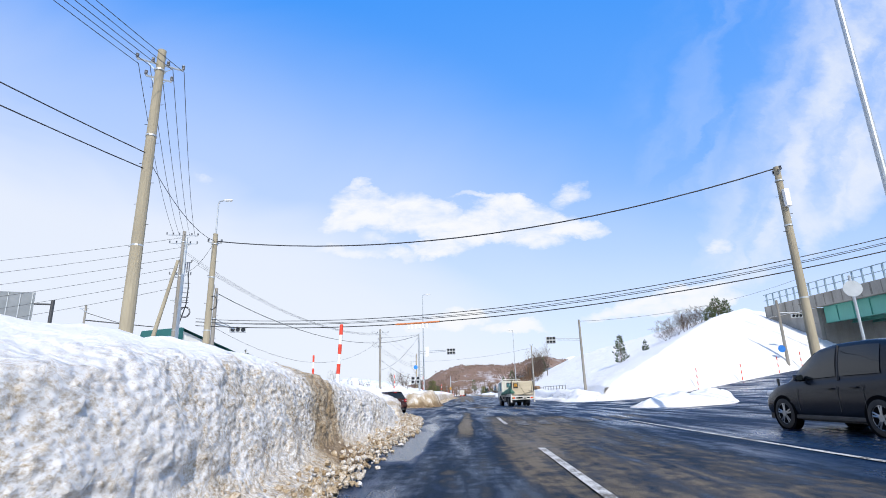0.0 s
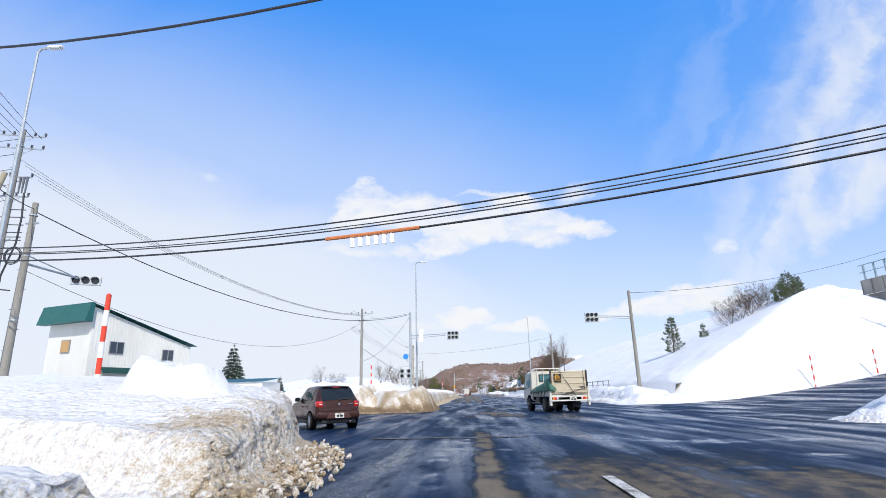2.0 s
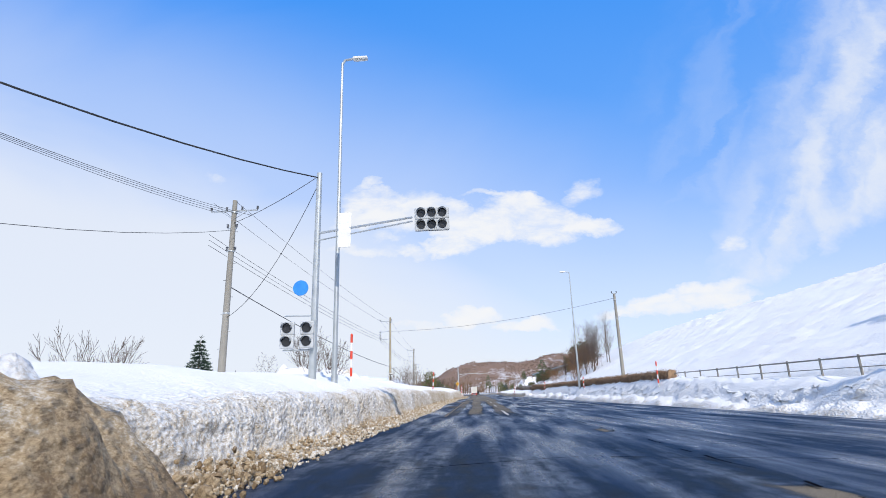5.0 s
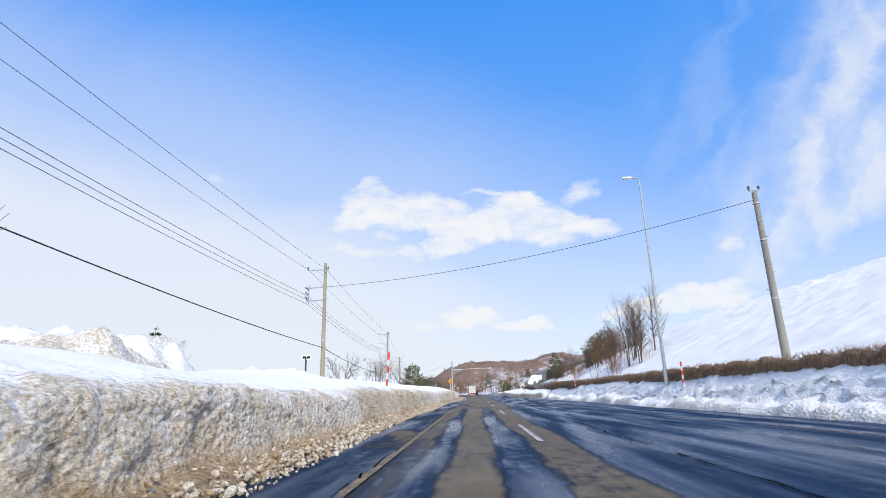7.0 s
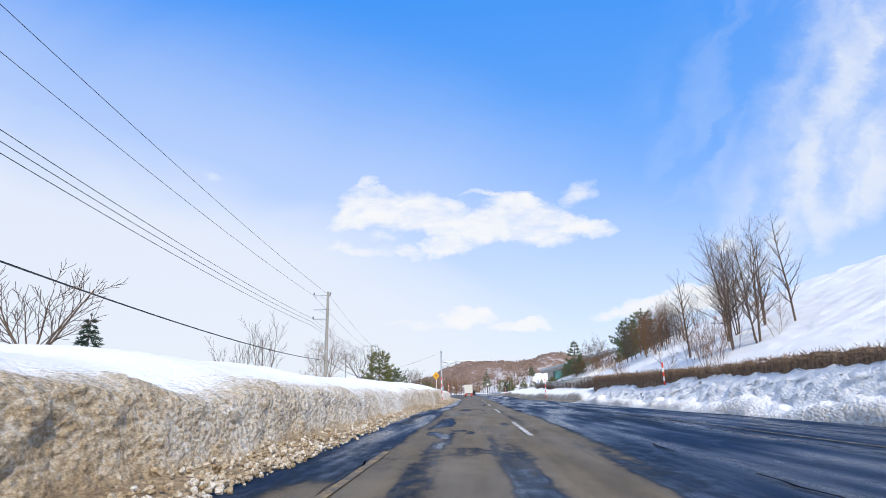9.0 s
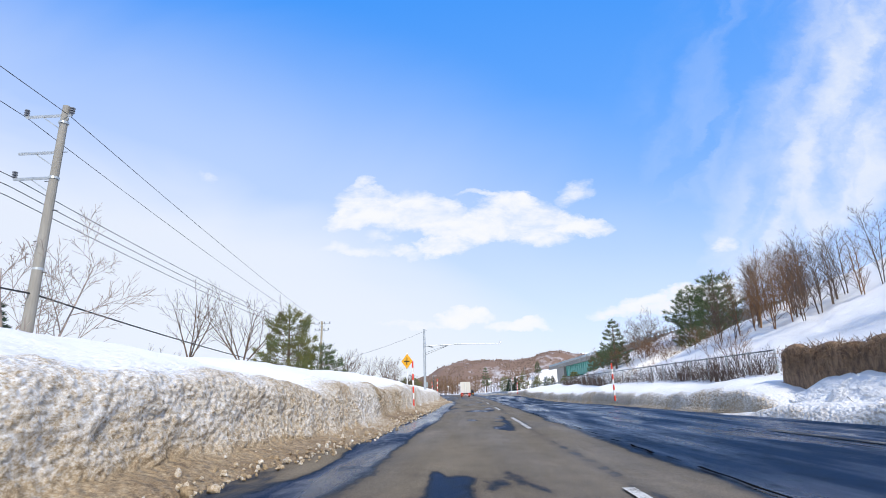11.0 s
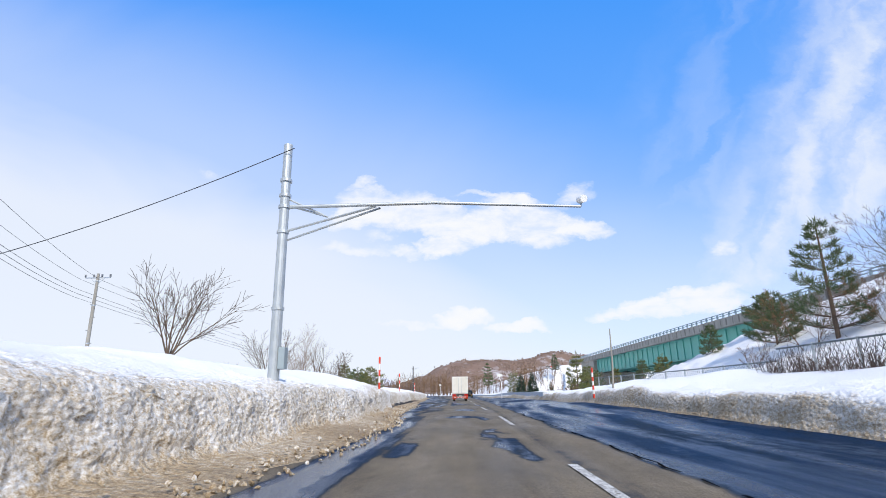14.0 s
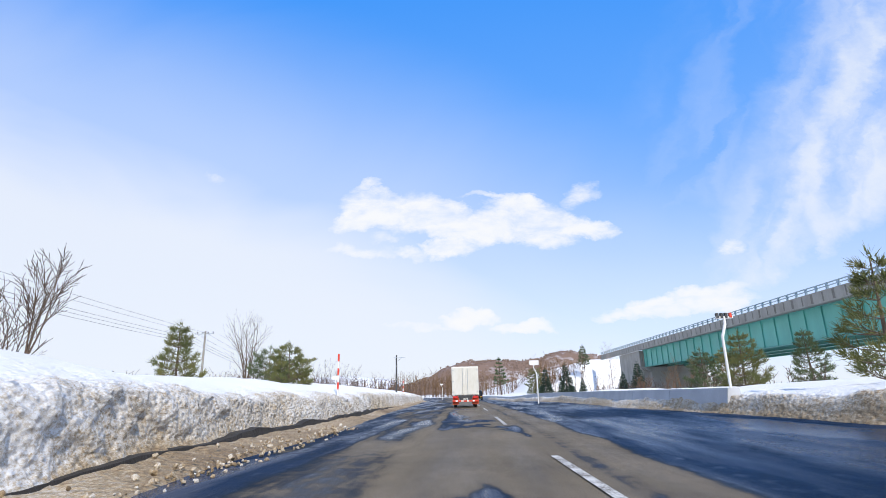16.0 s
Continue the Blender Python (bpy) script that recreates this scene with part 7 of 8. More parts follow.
def car(name, m, label, paint, rows, wheels, r, front_door, rear_door, spokes=5, glass=((-0.5, -0.2), (1.3, 2.1)), side=(0.0, 1.75), split=0.85, category="car"):
    """A closed car from stations along its length: y, sill height, half width, belt height, belt half width, roof height, roof half width. Local y points ahead, the rear axle is at 0."""
    c = thing(name, m, label, category)
    table = np.array(rows)
    ys = np.linspace(table[0, 0], table[-1, 0], 64)
    cols = []
    for k in range(1, 7):
        col = np.interp(ys, table[:, 0], table[:, k])
        for _ in range(2):
            col[1:-1] = (col[:-2] + 2 * col[1:-1] + col[2:]) / 4
        cols.append(col)

    def at(y):
        return [float(np.interp(y, ys, col)) for col in cols]

    def outline(y):
        zb, w, zm, wm, zr, wr = at(y)
        mid = zm - zb
        half = [(0.0, zb), (w * 0.86, zb), (w * 0.96, zb + 0.07 * mid), (w * 0.99, zb + 0.22 * mid), (w, zb + 0.45 * mid), (w * 0.995, zb + 0.68 * mid), (w * 0.5 + wm * 0.5, zm - 0.1 * mid), (wm, zm), (wm - 0.012, zm + 0.02)]
        for f in (0.3, 0.6, 0.85):
            half.append((wm + (wr - wm) * f + 0.02 * math.sin(math.pi * f), zm + (zr - 0.04 - zm) * f))
        half += [(wr, zr - 0.035), (wr * 0.93, zr - 0.008), (wr * 0.75, zr + 0.006), (wr * 0.4, zr + 0.018), (0.0, zr + 0.022)]
        return [(x, y, z) for x, z in half] + [(-x, y, z) for x, z in half[-2:0:-1]]

    part("body", loft(bmesh.new(), [outline(y) for y in ys]), paint, c, smooth=True)

    def pane(pname, y0, y1, kind, n=9):
        """A glass pane laid 8 mm over the shell; kind -1 and 1 are the sides, 0 the sloping ends."""
        bm = bmesh.new()
        grid = []
        for y in np.linspace(y0, y1, n):
            zb, w, zm, wm, zr, wr = at(float(y))
            if kind == 0:
                lift = 0.012
                grid.append([bm.verts.new((q * wr * 0.94, y + (-lift if y0 < 0 else lift), zr + lift + 0.02 * (1 - q * q) - 0.012 * abs(q) ** 4)) for q in np.linspace(-1, 1, 9)])
            else:
                top = zr - 0.045
                row = []
                for f in np.linspace(0.1, 0.92, 5):
                    row.append(bm.verts.new((kind * (wm + (wr - wm) * f + 0.02 * math.sin(math.pi * f) + 0.009), y, zm + 0.01 + (top - zm) * f)))
                grid.append(row)
        for a, b in zip(grid, grid[1:]):
            for k in range(len(a) - 1):
                bm.faces.new((a[k], a[k + 1], b[k + 1], b[k]))
        bmesh.ops.recalc_face_normals(bm, faces=bm.faces[:])
        part(pname, bm, CAR_GLASS, c, "dark tinted glass", smooth=True)

    pane("rear_window", *glass[0], 0)
    pane("windscreen", *glass[1], 0)
    for sd in (-1, 1):
        pane("side_window", side[0], split - 0.05, sd)
        pane("side_window", split + 0.05, side[1], sd)
        zb, w, zm, wm, zr, wr = at(split)
        part("door_pillar", rods(((sd * (wm + 0.004), split, zm), (sd * (wr + 0.004), split, zr - 0.05), 0.03, 0.026), seg=6), BLACK_TRIM, c)
        zb, w, zm, wm, zr, wr = at(side[1] - 0.1)
        mir = part("mirror", boxes((sd * (wm + 0.1) - 0.09, sd * (wm + 0.1) + 0.09, side[1] - 0.22, side[1] - 0.1, zm + 0.03, zm + 0.18), bevel=0.045), paint, c, smooth=True)
        part("mirror_glass", boxes((sd * (wm + 0.1) - 0.07, sd * (wm + 0.1) + 0.07, side[1] - 0.226, side[1] - 0.22, zm + 0.055, zm + 0.155)), CAR_GLASS, mir)
        for y in (front_door, rear_door, split):
            zb, w, zm, wm, zr, wr = at(y)
            part("door_seam", boxes((sd * (w + 0.001) - 0.003, sd * (w + 0.001) + 0.003, y - 0.006, y + 0.006, zb + 0.15, zm - 0.12)), BLACK_TRIM, c)
        for y in (split + 0.12, rear_door + 0.12):
            zb, w, zm, wm, zr, wr = at(y)
            part("door_handle", boxes((sd * (w + 0.008) - 0.02, sd * (w + 0.008) + 0.02, y, y + 0.17, zm - 0.17, zm - 0.14), bevel=0.008), paint, c)
        zb, w, zm, wm, zr, wr = at(1.0)
        part("sill", boxes((sd * w * 0.95 - 0.03, sd * w * 0.95 + 0.03, wheels[0] + r, wheels[1] - r, zb - 0.03, zb + 0.06), bevel=0.02), BLACK_TRIM, c)
        for y in wheels:
            w = at(y)[1]
            part("wheel_arch", disc(bmesh.new(), (sd * (w - 0.085), y, r + 0.01), (1, 0, 0), r * 1.15, 0.18, 28), ARCH, c)
            wheel(c, sd * (w - 0.075), y, r, 0.19, sd, spokes)
    part("underbody", boxes((-table[4, 2] * 0.85, table[4, 2] * 0.85, table[0, 0] + 0.15, table[-1, 0] - 0.2, 0.2, 0.4)), BLACK_TRIM, c)
    return c


# brown hatchback turning off at the junction
hatch = car("hatchback_car", pose(-4.96, 38.9, 0.0, 0, 0, 33), "metallic brown hatchback turning on wet asphalt", BROWN,
            [(-.68, .42, .68, .7, .66, .74, .56), (-.66, .36, .75, .82, .72, .87, .62), (-.6, .32, .79, .92, .755, .99, .65), (-.48, .3, .815, .965, .775, 1.14, .635), (-.32, .28, .83, .975, .785, 1.35, .605), (-.2, .27, .838, .975, .785, 1.45, .595),
             (.1, .26, .845, .97, .785, 1.495, .605), (.7, .26, .845, .955, .785, 1.5, .61), (1.25, .26, .845, .945, .78, 1.47, .6), (1.7, .26, .845, .93, .775, 1.25, .6), (2.1, .26, .84, .92, .765, .98, .66), (2.55, .27, .83, .87, .75, .91, .62), (2.95, .3, .78, .74, .7, .79, .55), (3.17, .4, .65, .58, .58, .62, .45)],
            (0.0, 2.45), 0.3, 1.78, 0.32, 7, ((-0.585, -0.2), (1.32, 2.05)), (0.0, 1.68), 0.85)
for s in (-1, 1):
    bm = boxes((s * 0.685 - 0.115, s * 0.685 + 0.115, -0.68, -0.42, 0.75, 0.97), bevel=0.06)
    for q in bm.verts:
        q.co.y += 0.5 * max(0, abs(q.co.x) - 0.66)
        q.co.x *= 1 - 0.12 * max(0, 0.85 - q.co.z)
    lamp = part("tail_light", bm, TAIL_RED, hatch, "red tail light", smooth=True)
    part("reverse_lens", boxes((s * 0.665 - 0.06, s * 0.665 + 0.06, -0.69, -0.66, 0.845, 0.87), bevel=0.012), CLEAR, lamp)
part("tailgate_seam", boxes((-0.5, 0.5, -0.694, -0.68, 0.655, 0.667)), BLACK_TRIM, hatch)
part("bumper", boxes((-0.77, 0.77, -0.74, -0.35, 0.36, 0.63), bevel=0.09), BROWN, hatch, smooth=True)
bm = boxes((-0.4, 0.4, -0.752, -0.7, 0.38, 0.56), bevel=0.015)
for q in bm.verts:
    q.co.x *= 1.12 if q.co.z < 0.47 else 0.9
part("bumper_insert", bm, worn("brown_insert", (0.09, 0.042, 0.032), (0.11, 0.05, 0.04), 2, 0.4, 0.3), hatch)
part("lower_valance", boxes((-0.6, 0.6, -0.62, -0.35, 0.24, 0.36), bevel=0.04), BLACK_TRIM, hatch)
part("badge", disc(bmesh.new(), (0, -0.69, 0.86), (0, -1, 0), 0.045, 0.02), ALLOY, hatch)
part("name_badge", boxes((0.36, 0.5, -0.686, -0.67, 0.855, 0.875)), ALLOY, hatch)
part("roof_spoiler", boxes((-0.5, 0.5, -0.3, -0.12, 1.445, 1.475), bevel=0.014), BROWN, hatch)
part("high_brake_light", boxes((-0.13, 0.13, -0.345, -0.31, 1.43, 1.455), bevel=0.008), TAIL_RED, hatch)
part("rear_wiper", rods(((0, -0.62, 1.0), (0.35, -0.6, 1.04), 0.012), seg=5), BLACK_TRIM, hatch)
part("exhaust", rods(((0.42, -0.72, 0.27), (0.42, -0.4, 0.27), 0.03), seg=10), ALLOY, hatch)
part("aerial", rods(((0, -0.02, 1.5), (0, -0.12, 1.55), 0.008), seg=5), BLACK_TRIM, hatch)
number_plate(hatch, (0, -0.755, 0.475))

# dark car waiting in the turning lane
van = car("minivan", pose(10.25, 11.7, 0.0, 0, 0, 4), "dark blue family car on alloy wheels", NAVY,
          [(-.95, .5, .66, .85, .64, .95, .55), (-.92, .4, .76, 1.0, .74, 1.12, .62), (-.82, .34, .83, 1.06, .8, 1.35, .64), (-.65, .3, .86, 1.08, .82, 1.6, .64), (-.4, .28, .87, 1.07, .82, 1.72, .65), (.2, .27, .875, 1.05, .82, 1.77, .66),
           (1.0, .27, .875, 1.03, .815, 1.76, .66), (1.6, .27, .875, 1.01, .81, 1.68, .64), (2.1, .27, .87, 1.0, .8, 1.42, .64), (2.6, .27, .865, .98, .79, 1.06, .68), (3.0, .28, .85, .9, .77, .95, .62), (3.4, .32, .79, .76, .7, .81, .55), (3.6, .42, .66, .6, .58, .65, .45)],
          (0.0, 2.7), 0.34, 2.15, 0.3, 5, ((-.86, -.5), (1.7, 2.55)), (-.1, 2.15), 0.95, "car")
for s in (-1, 1):
    part("head_light", boxes((s * .6 - .15, s * .6 + .15, 3.12, 3.45, .7, .86), bevel=0.06), CLEAR, van, smooth=True)
part("wing_pole", rods(((-0.62, 3.1, 0.8), (-0.62, 3.1, 1.12), 0.02, 0.035), seg=6), BLACK_TRIM, van)
van.matrix_world = van.matrix_world @ Matrix.Scale(1.2, 4)

# flatbed truck with a raised tail lift
tk = thing("flatbed_truck", pose(5.2, 50.4, 0.0, 0, 0, 10.5), "small white flatbed truck with a green tarpaulin and raised tail gate", "truck")
bm = loft(bmesh.new(), [[(-.78, 1.95, .5), (-.85, 1.95, .62), (-.85, 1.95, 1.3), (-.8, 1.95, 1.95), (-.7, 1.95, 2.02), (.7, 1.95, 2.02), (.8, 1.95, 1.95), (.85, 1.95, 1.3), (.85, 1.95, .62), (.78, 1.95, .5)],
                        [(-.78, 2.9, .5), (-.85, 2.9, .62), (-.85, 2.9, 1.3), (-.8, 2.9, 1.95), (-.7, 2.9, 2.02), (.7, 2.9, 2.02), (.8, 2.9, 1.95), (.85, 2.9, 1.3), (.85, 2.9, .62), (.78, 2.9, .5)],
                        [(-.78, 3.5, .5), (-.84, 3.5, .62), (-.84, 3.5, 1.2), (-.76, 3.2, 1.9), (-.68, 3.1, 1.97), (.68, 3.1, 1.97), (.76, 3.2, 1.9), (.84, 3.5, 1.2), (.84, 3.5, .62), (.78, 3.5, .5)]])
cabp = part("cab", bm, TRUCK_WHITE, tk)
part("rear_window", boxes((-.4, .4, 1.925, 1.955, 1.5, 1.83), bevel=0.06), CAB_GLASS, cabp)
part("rear_window_seal", boxes((-.43, .43, 1.935, 1.952, 1.47, 1.86), bevel=0.03), BLACK_TRIM, cabp)
for s in (-1, 1):
    bm = loft(bmesh.new(), [[(s * .845, 2.25, 1.2), (s * .872, 2.25, 1.2), (s * .83, 2.25, 1.88), (s * .8, 2.25, 1.88)], [(s * .845, 3.36, 1.1), (s * .872, 3.38, 1.1), (s * .82, 3.06, 1.88), (s * .795, 3.04, 1.88)]])
    part("side_window", bm, CAB_GLASS, cabp)
    part("door_seam", boxes((s * .852 - .004, s * .852 + .004, 2.18, 2.195, .6, 1.9)), BLACK_TRIM, cabp)
    part("mirror_arm", rods(((s * .84, 3.25, 1.15), (s * 1.12, 3.32, 1.2), .018), ((s * 1.12, 3.32, 1.2), (s * 1.12, 3.32, 1.3), .018), seg=6), BLACK_TRIM, tk)
    part("mirror", boxes((s * 1.12 - .09, s * 1.12 + .09, 3.29, 3.36, 1.3, 1.62), bevel=0.03), BLACK_TRIM, tk)
    part("mirror_glass", boxes((s * 1.12 - .075, s * 1.12 + .075, 3.28, 3.29, 1.32, 1.6), bevel=0.01), material("mirror_glass", (0.35, 0.5, 0.65), 0.05, 0.9), tk)
    part("wheel_arch", disc(bmesh.new(), (s * .765, 2.5, .38), (1, 0, 0), .43, .18, 24), ARCH, tk)
    wheel(tk, s * .79, 2.5, .34, .2, s, 0, DUSTY_RIM)
    wheel(tk, s * .77, 0.0, .36, .22, s, 0, DUSTY_RIM)
    wheel(tk, s * .5, 0.0, .36, .2, s, 6, DUSTY_RIM)
    part("mud_flap", boxes((s * .62 - .2, s * .62 + .2, -.5, -.47, .2, .7)), BLACK_TRIM, tk)
    part("fuel_tank", boxes((s * .7 - .16, s * .7 + .16, .75, 1.35, .38, .7), bevel=0.05), DARK_STEEL, tk)
    part("side_guard", rods(((s * .88, .45, .4), (s * .88, 2.05, .4), .016), seg=6), GALV, tk)
    part("side_box", boxes((s * .6 - .12, s * .6 + .12, 1.5, 1.8, .4, .66), bevel=0.03), GALV if s < 0 else DARK_STEEL, tk)
    part("under_frame", boxes((s * .55 - .25, s * .55 + .25, -.95, 1.9, .55, .73)), ARCH, tk)
    part("side_board", boxes((s * .92 - .02, s * .92 + .02, -1.1, 1.8, .84, 1.1), bevel=0.01), TRUCK_WHITE, tk)
    rail = tube(bmesh.new(), [(s * .84, 1.86, .8), (s * .84, 1.86, 1.9), (s * .8, 1.86, 2.06), (s * .66, 1.86, 2.14), (0, 1.86, 2.15)], .03, 8)
    part("guard_frame", rail, TRUCK_WHITE, tk, "white tubular cab guard")
for x in (-.55, -.2, .2, .55):
    part("guard_bar", rods(((x, 1.86, .85), (x, 1.86, 2.13), .018), seg=6), TRUCK_WHITE, tk)
part("bed", boxes((-.93, .93, -1.12, 1.82, .72, .86), bevel=0.015), TRUCK_WHITE, tk)
part("chassis_rail", boxes((-.42, -.34, -1.1, 3.2, .46, .7), (.34, .42, -1.1, 3.2, .46, .7)), DARK_STEEL, tk)
part("axle", rods(((-.75, 0, .36), (.75, 0, .36), .07), seg=8), DARK_STEEL, tk)
part("axle", rods(((-.72, 2.5, .34), (.72, 2.5, .34), .06), seg=8), DARK_STEEL, tk)
gate = part("tail_gate", boxes((-.86, .86, -1.28, -1.2, .82, 1.9), bevel=0.015), CREAM, tk, "dirty cream raised tail gate")
for z in (1.02, 1.3, 1.58, 1.83):
    part("gate_rib", boxes((-.84, .84, -1.3, -1.27, z, z + .035), bevel=0.008), CREAM, gate)
for s in (-1, 1):
    part("gate_post", boxes((s * .94 - .05, s * .94 + .05, -1.3, -1.14, .3, 1.16), bevel=0.015), TRUCK_WHITE, tk)
    part("gate_edge", boxes((s * .89 - .035, s * .89 + .035, -1.33, -1.24, 1.15, 1.93), bevel=0.01), BLACK_TRIM, gate)
sign = part("hazard_plate", boxes((-.74, -.38, -1.335, -1.31, 1.38, 1.76), bevel=0.006), INK, gate, "black hazard plate")
fc = bpy.data.curves.new("hazard_sign", "FONT")
fc.body, fc.size, fc.extrude, fc.align_x, fc.align_y = "危", 0.31, 0.002, "CENTER", "CENTER"
fc.materials.append(SIGN_YELLOW)
glyph = new("hazard_sign", fc)
glyph.parent = sign
glyph.matrix_local = pose(-.56, -1.338, 1.57, 90, 0, 0)
part("maker_plate", boxes((.5, .72, -1.312, -1.3, 1.12, 1.165), bevel=0.004), BLACK_TRIM, gate)
part("lift_beam", boxes((-.9, .9, -1.24, -1.12, .68, .8), bevel=0.01), TRUCK_WHITE, tk)
part("under_bumper", boxes((-.95, .95, -1.36, -1.3, .5, .57), bevel=0.012), TRUCK_WHITE, tk)
for s in (-1, 1):
    lampb = part("tail_lamp", boxes((s * .7 - .13, s * .7 + .13, -1.27, -1.2, .575, .69), bevel=0.015), TAIL_RED, tk, "red tail lamp")
    part("reverse_lens", boxes((s * .6 - .03, s * .6 + .03, -1.285, -1.21, .58, .685), bevel=0.01), CLEAR, lampb)
    part("amber_lens", boxes((s * .8 - .035, s * .8 + .035, -1.285, -1.21, .58, .685), bevel=0.01), AMBER, lampb)
number_plate(tk, (.12, -1.37, .6), .34, .18)
part("exhaust", rods(((.55, -1.3, .38), (.55, -.2, .4), .032), seg=8), DARK_STEEL, tk)
for a, b in (((-.45, -1.34, 1.91), (.3, -1.34, .72)), ((.72, -1.34, 1.91), (.75, -1.34, 1.0)), ((-.8, -1.34, .95), (.2, -1.34, .82)), ((.85, -1.34, 1.12), (-.4, -1.34, .8)), ((.85, -1.34, .86), (-.2, -1.34, .9))):
    part("strap", rods((a, b, .011), seg=5), STRAP, tk)
# the tarpaulin: a draped sheet over the load
ny, nx = 44, 30
verts = []
for i in range(ny):
    y = -1.16 + 2.96 * i / (ny - 1)
    crest = float(np.interp(y, [-1.16, -.95, -.5, .2, 1.0, 1.8], [1.75, 1.72, 1.52, 1.36, 1.26, 1.16]))
    hem = float(np.interp(y, [-1.16, -.6, 1.78], [.98, .94, .86]))
    for j in range(nx):
        a = math.pi * j / (nx - 1)
        f = j / (nx - 1)
        x = -1.0 * math.cos(a) * (1 - 0.1 * math.sin(a)) - 0.06 * math.sin(a)
        z = hem + (crest - hem) * min(1.0, math.sin(a) * 1.5) ** 0.75 * (1 - 0.25 * max(0, f - 0.5))
        fold = 0.018 * math.sin(9 * y + 5 * f + 2 * math.sin(12 * f)) + 0.012 * math.sin(19 * y - 7 * f) + 0.009 * math.sin(33 * y + 9 * f)
        verts.append((x * (1 + fold * 0.7), y, z + fold))
flap = [(-1.0, -1.0, 1.62), (-1.06, -1.0, 1.3), (-1.08, -1.0, 1.0), (-.98, -1.3, 1.38), (-1.02, -1.36, 1.14), (-1.0, -1.38, .98), (-.72, -1.4, 1.14), (-.7, -1.44, 1.06), (-.68, -1.46, 1.0)]
bm = bmesh.new()
vs = [bm.verts.new(p) for p in flap]
for i in (0, 1, 3, 4):
    bm.faces.new((vs[i], vs[i + 1], vs[i + 4], vs[i + 3]))
bmesh.ops.subdivide_edges(bm, edges=bm.edges[:], cuts=3, use_grid_fill=True, smooth=0.6)
bmesh.ops.solidify(bm, geom=bm.faces[:], thickness=0.015)
part("tarpaulin_flap", bm, TARP, tk, "loose green tarpaulin corner", smooth=True)
tarp = surface("tarpaulin", verts, grid_faces(ny, nx).tolist(), TARP, tk)
tarp["label"] = "crumpled dark green tarpaulin"
for k in range(6):
    y = -.7 + .45 * k
    part("tie_rope", rods(((-1.05, y, .98), (-1.0, y + .15, .72), .012), ((-1.05, y, .98), (-1.0, y - .15, .72), .01), seg=4), STRAP, tk)

tk.matrix_world = tk.matrix_world @ Matrix.Scale(1.14, 4)

# box truck ahead
bt = thing("box_truck", pose(-0.35 + float(bend(266)), 266, 0.0, 0, 0, 1.5), "white box truck with red and white rear bumper", "truck")
part("cargo_box", boxes((-1.08, 1.08, 0.0, 5.2, .95, 3.2), bevel=0.03), worn("white_box_panels", (0.78, 0.76, 0.7), (0.68, 0.66, 0.6), 0.8, 0.45), bt)
for s in (-1, 1):
    d = part("rear_door", boxes((s * .53 - .5, s * .53 + .5, -.04, 0.0, 1.0, 3.12), bevel=0.012), TRUCK_WHITE, bt)
    part("lock_rod", rods(((s * .2, -.06, 1.0), (s * .2, -.06, 3.1), .02), seg=6), GALV, d)
    for z in (1.2, 2.0, 2.9):
        part("hinge", boxes((s * .98 - .06, s * .98 + .06, -.055, -.03, z, z + .06)), GALV, d)
    part("tail_lamp", boxes((s * .8 - .22, s * .8 + .22, -.05, .05, .72, .9), bevel=0.02), TAIL_RED, bt)
    part("mud_guard", boxes((s * .78 - .26, s * .78 + .26, .1, .14, .25, .75)), worn("orange_guard", (0.65, 0.1, 0.03), (0.55, 0.08, 0.03), 3, 0.5), bt)
    wheel(bt, s * .82, 1.3, .42, .26, s, 6, TRUCK_WHITE)
    wheel(bt, s * .82, 4.9, .42, .26, s, 6, TRUCK_WHITE)
part("bumper", boxes((-1.05, 1.05, -.1, .0, .45, .58), bevel=0.015), RED, bt, "red rear bumper bar")
for k in range(4):
    part("bumper_stripe", boxes((-.8 + .45 * k, -.62 + .45 * k, -.11, -.1, .46, .57)), WHITE, bt)
part("frame", boxes((-.5, .5, 0, 6.6, .6, .95)), DARK_STEEL, bt)
part("cab", boxes((-.95, .95, 5.5, 7.1, .6, 2.5), bevel=0.1), TRUCK_WHITE, bt)
number_plate(bt, (0, -.11, .66), .34, .18)

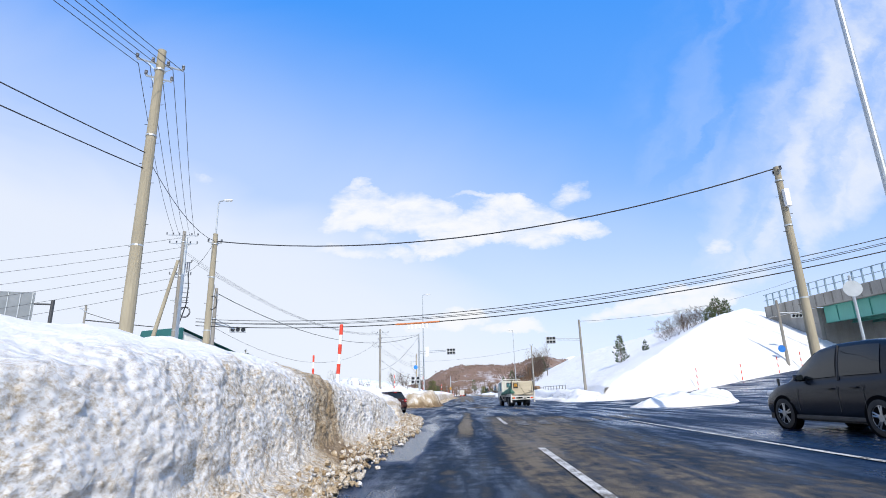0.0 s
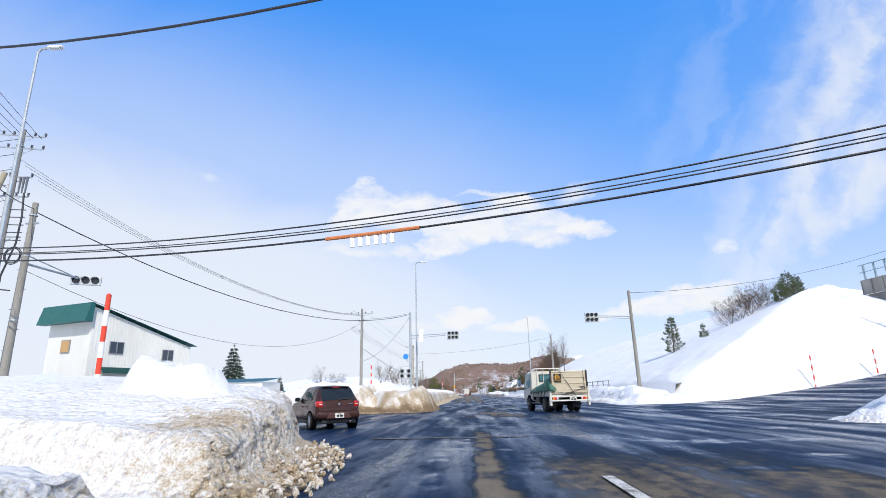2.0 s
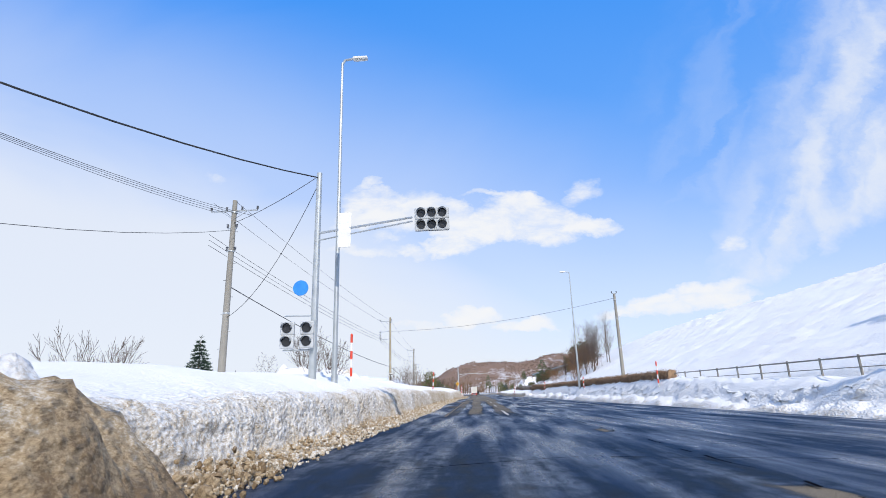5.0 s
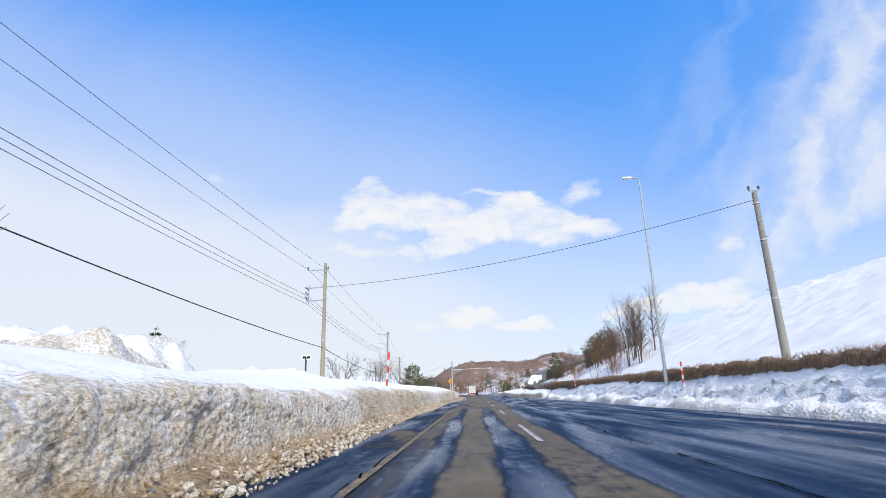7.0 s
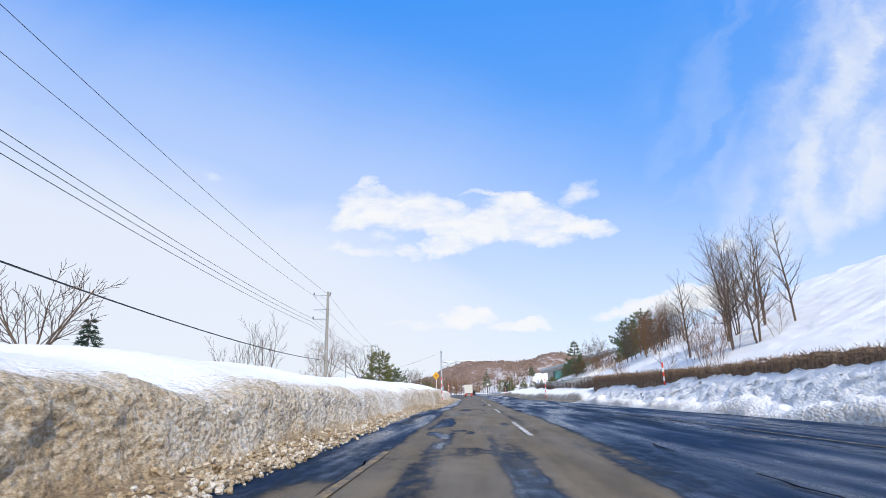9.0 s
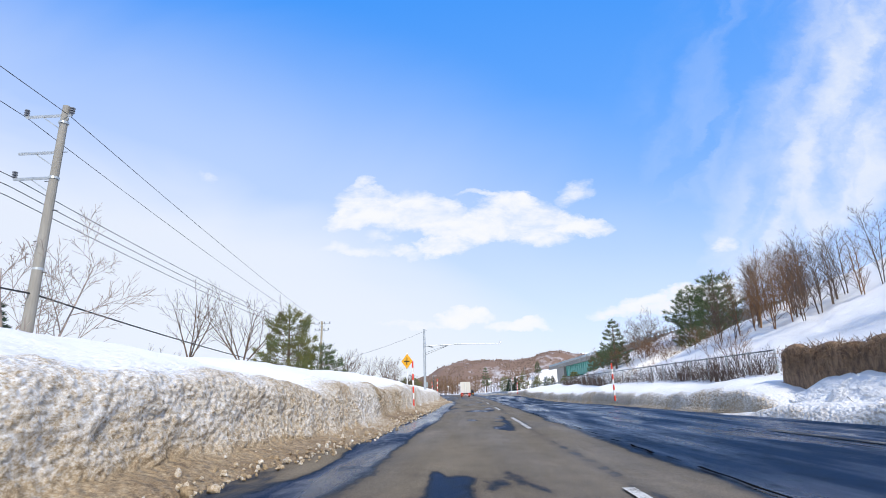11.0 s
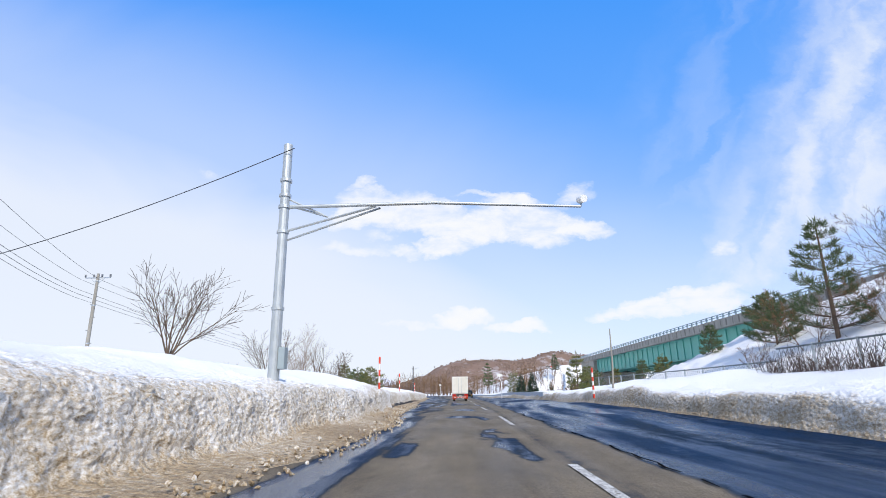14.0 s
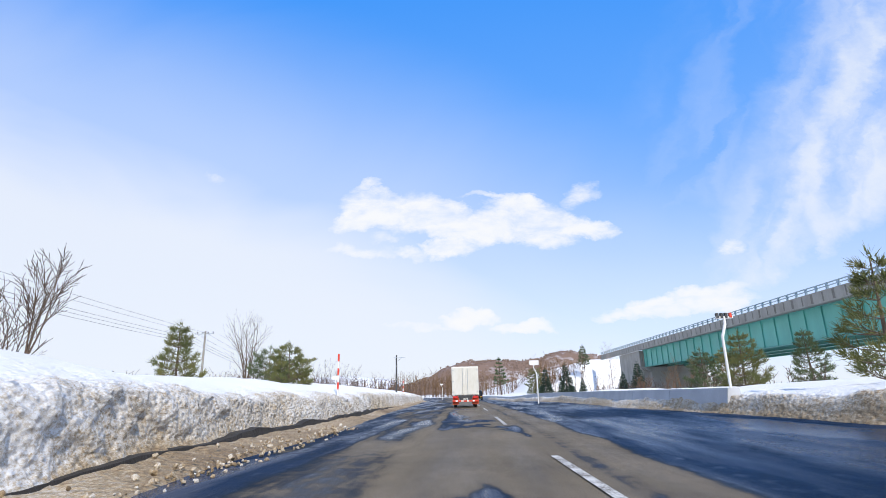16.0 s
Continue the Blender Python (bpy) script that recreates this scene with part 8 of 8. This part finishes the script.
# cars far ahead
jeep = car("off_road_car", pose(3.1 + float(bend(322)), 322, 0.0, 0, 0, 3), "small dark off-road car with a spare wheel", NAVY,
           [(-.56, .5, .68, .95, .66, 1.1, .6), (-.53, .45, .71, 1.02, .69, 1.5, .61), (-.45, .42, .73, 1.03, .7, 1.66, .61), (0, .42, .735, 1.03, .7, 1.7, .62), (.9, .42, .735, 1.02, .7, 1.7, .62), (1.3, .42, .735, 1.01, .7, 1.62, .61), (1.7, .42, .73, 1.0, .69, 1.08, .64), (2.1, .42, .72, .98, .69, 1.02, .62), (2.6, .45, .7, .9, .66, .95, .58), (2.68, .52, .66, .78, .6, .8, .5)],
           (0.0, 2.1), 0.34, 1.45, 0.3, 5, ((-.54, -.47), (1.35, 1.66)), (-.2, 1.35), 0.6)
part("spare_wheel", disc(bmesh.new(), (0, -.66, .95), (0, 1, 0), .33, .2, 22), BLACK_TRIM, jeep)
number_plate(jeep, (.4, -.6, .6), mat=worn("yellow_plate", (0.7, 0.5, 0.05), (0.6, 0.43, 0.05), 5, 0.5))
for s in (-1, 1):
    part("tail_light", boxes((s * .6 - .07, s * .6 + .07, -.6, -.52, .55, .75), bevel=0.02), TAIL_RED, jeep)
oncoming = car("white_car", pose(1.6 + float(bend(360)), 366, 0.0, 0, 0, 184), "small white car far along the road", TRUCK_WHITE,
               [(-.62, .42, .66, .82, .64, .9, .58), (-.55, .34, .71, .95, .69, 1.2, .6), (-.35, .28, .735, .98, .7, 1.55, .6), (.1, .27, .74, .98, .7, 1.64, .6), (1.0, .26, .74, .96, .7, 1.63, .6), (1.5, .26, .74, .95, .7, 1.45, .58), (2.0, .26, .735, .93, .68, 1.0, .62), (2.4, .28, .72, .86, .66, .9, .58), (2.75, .38, .64, .64, .58, .68, .45)],
               (0.0, 2.4), 0.28, 1.7, 0.3, 5, ((-.5, -.37), (1.45, 1.95)), (-.1, 1.5), 0.75)
for s in (-1, 1):
    part("head_light", boxes((s * .5 - .13, s * .5 + .13, 2.5, 2.7, .66, .8), bevel=0.05), CLEAR, oncoming, smooth=True)
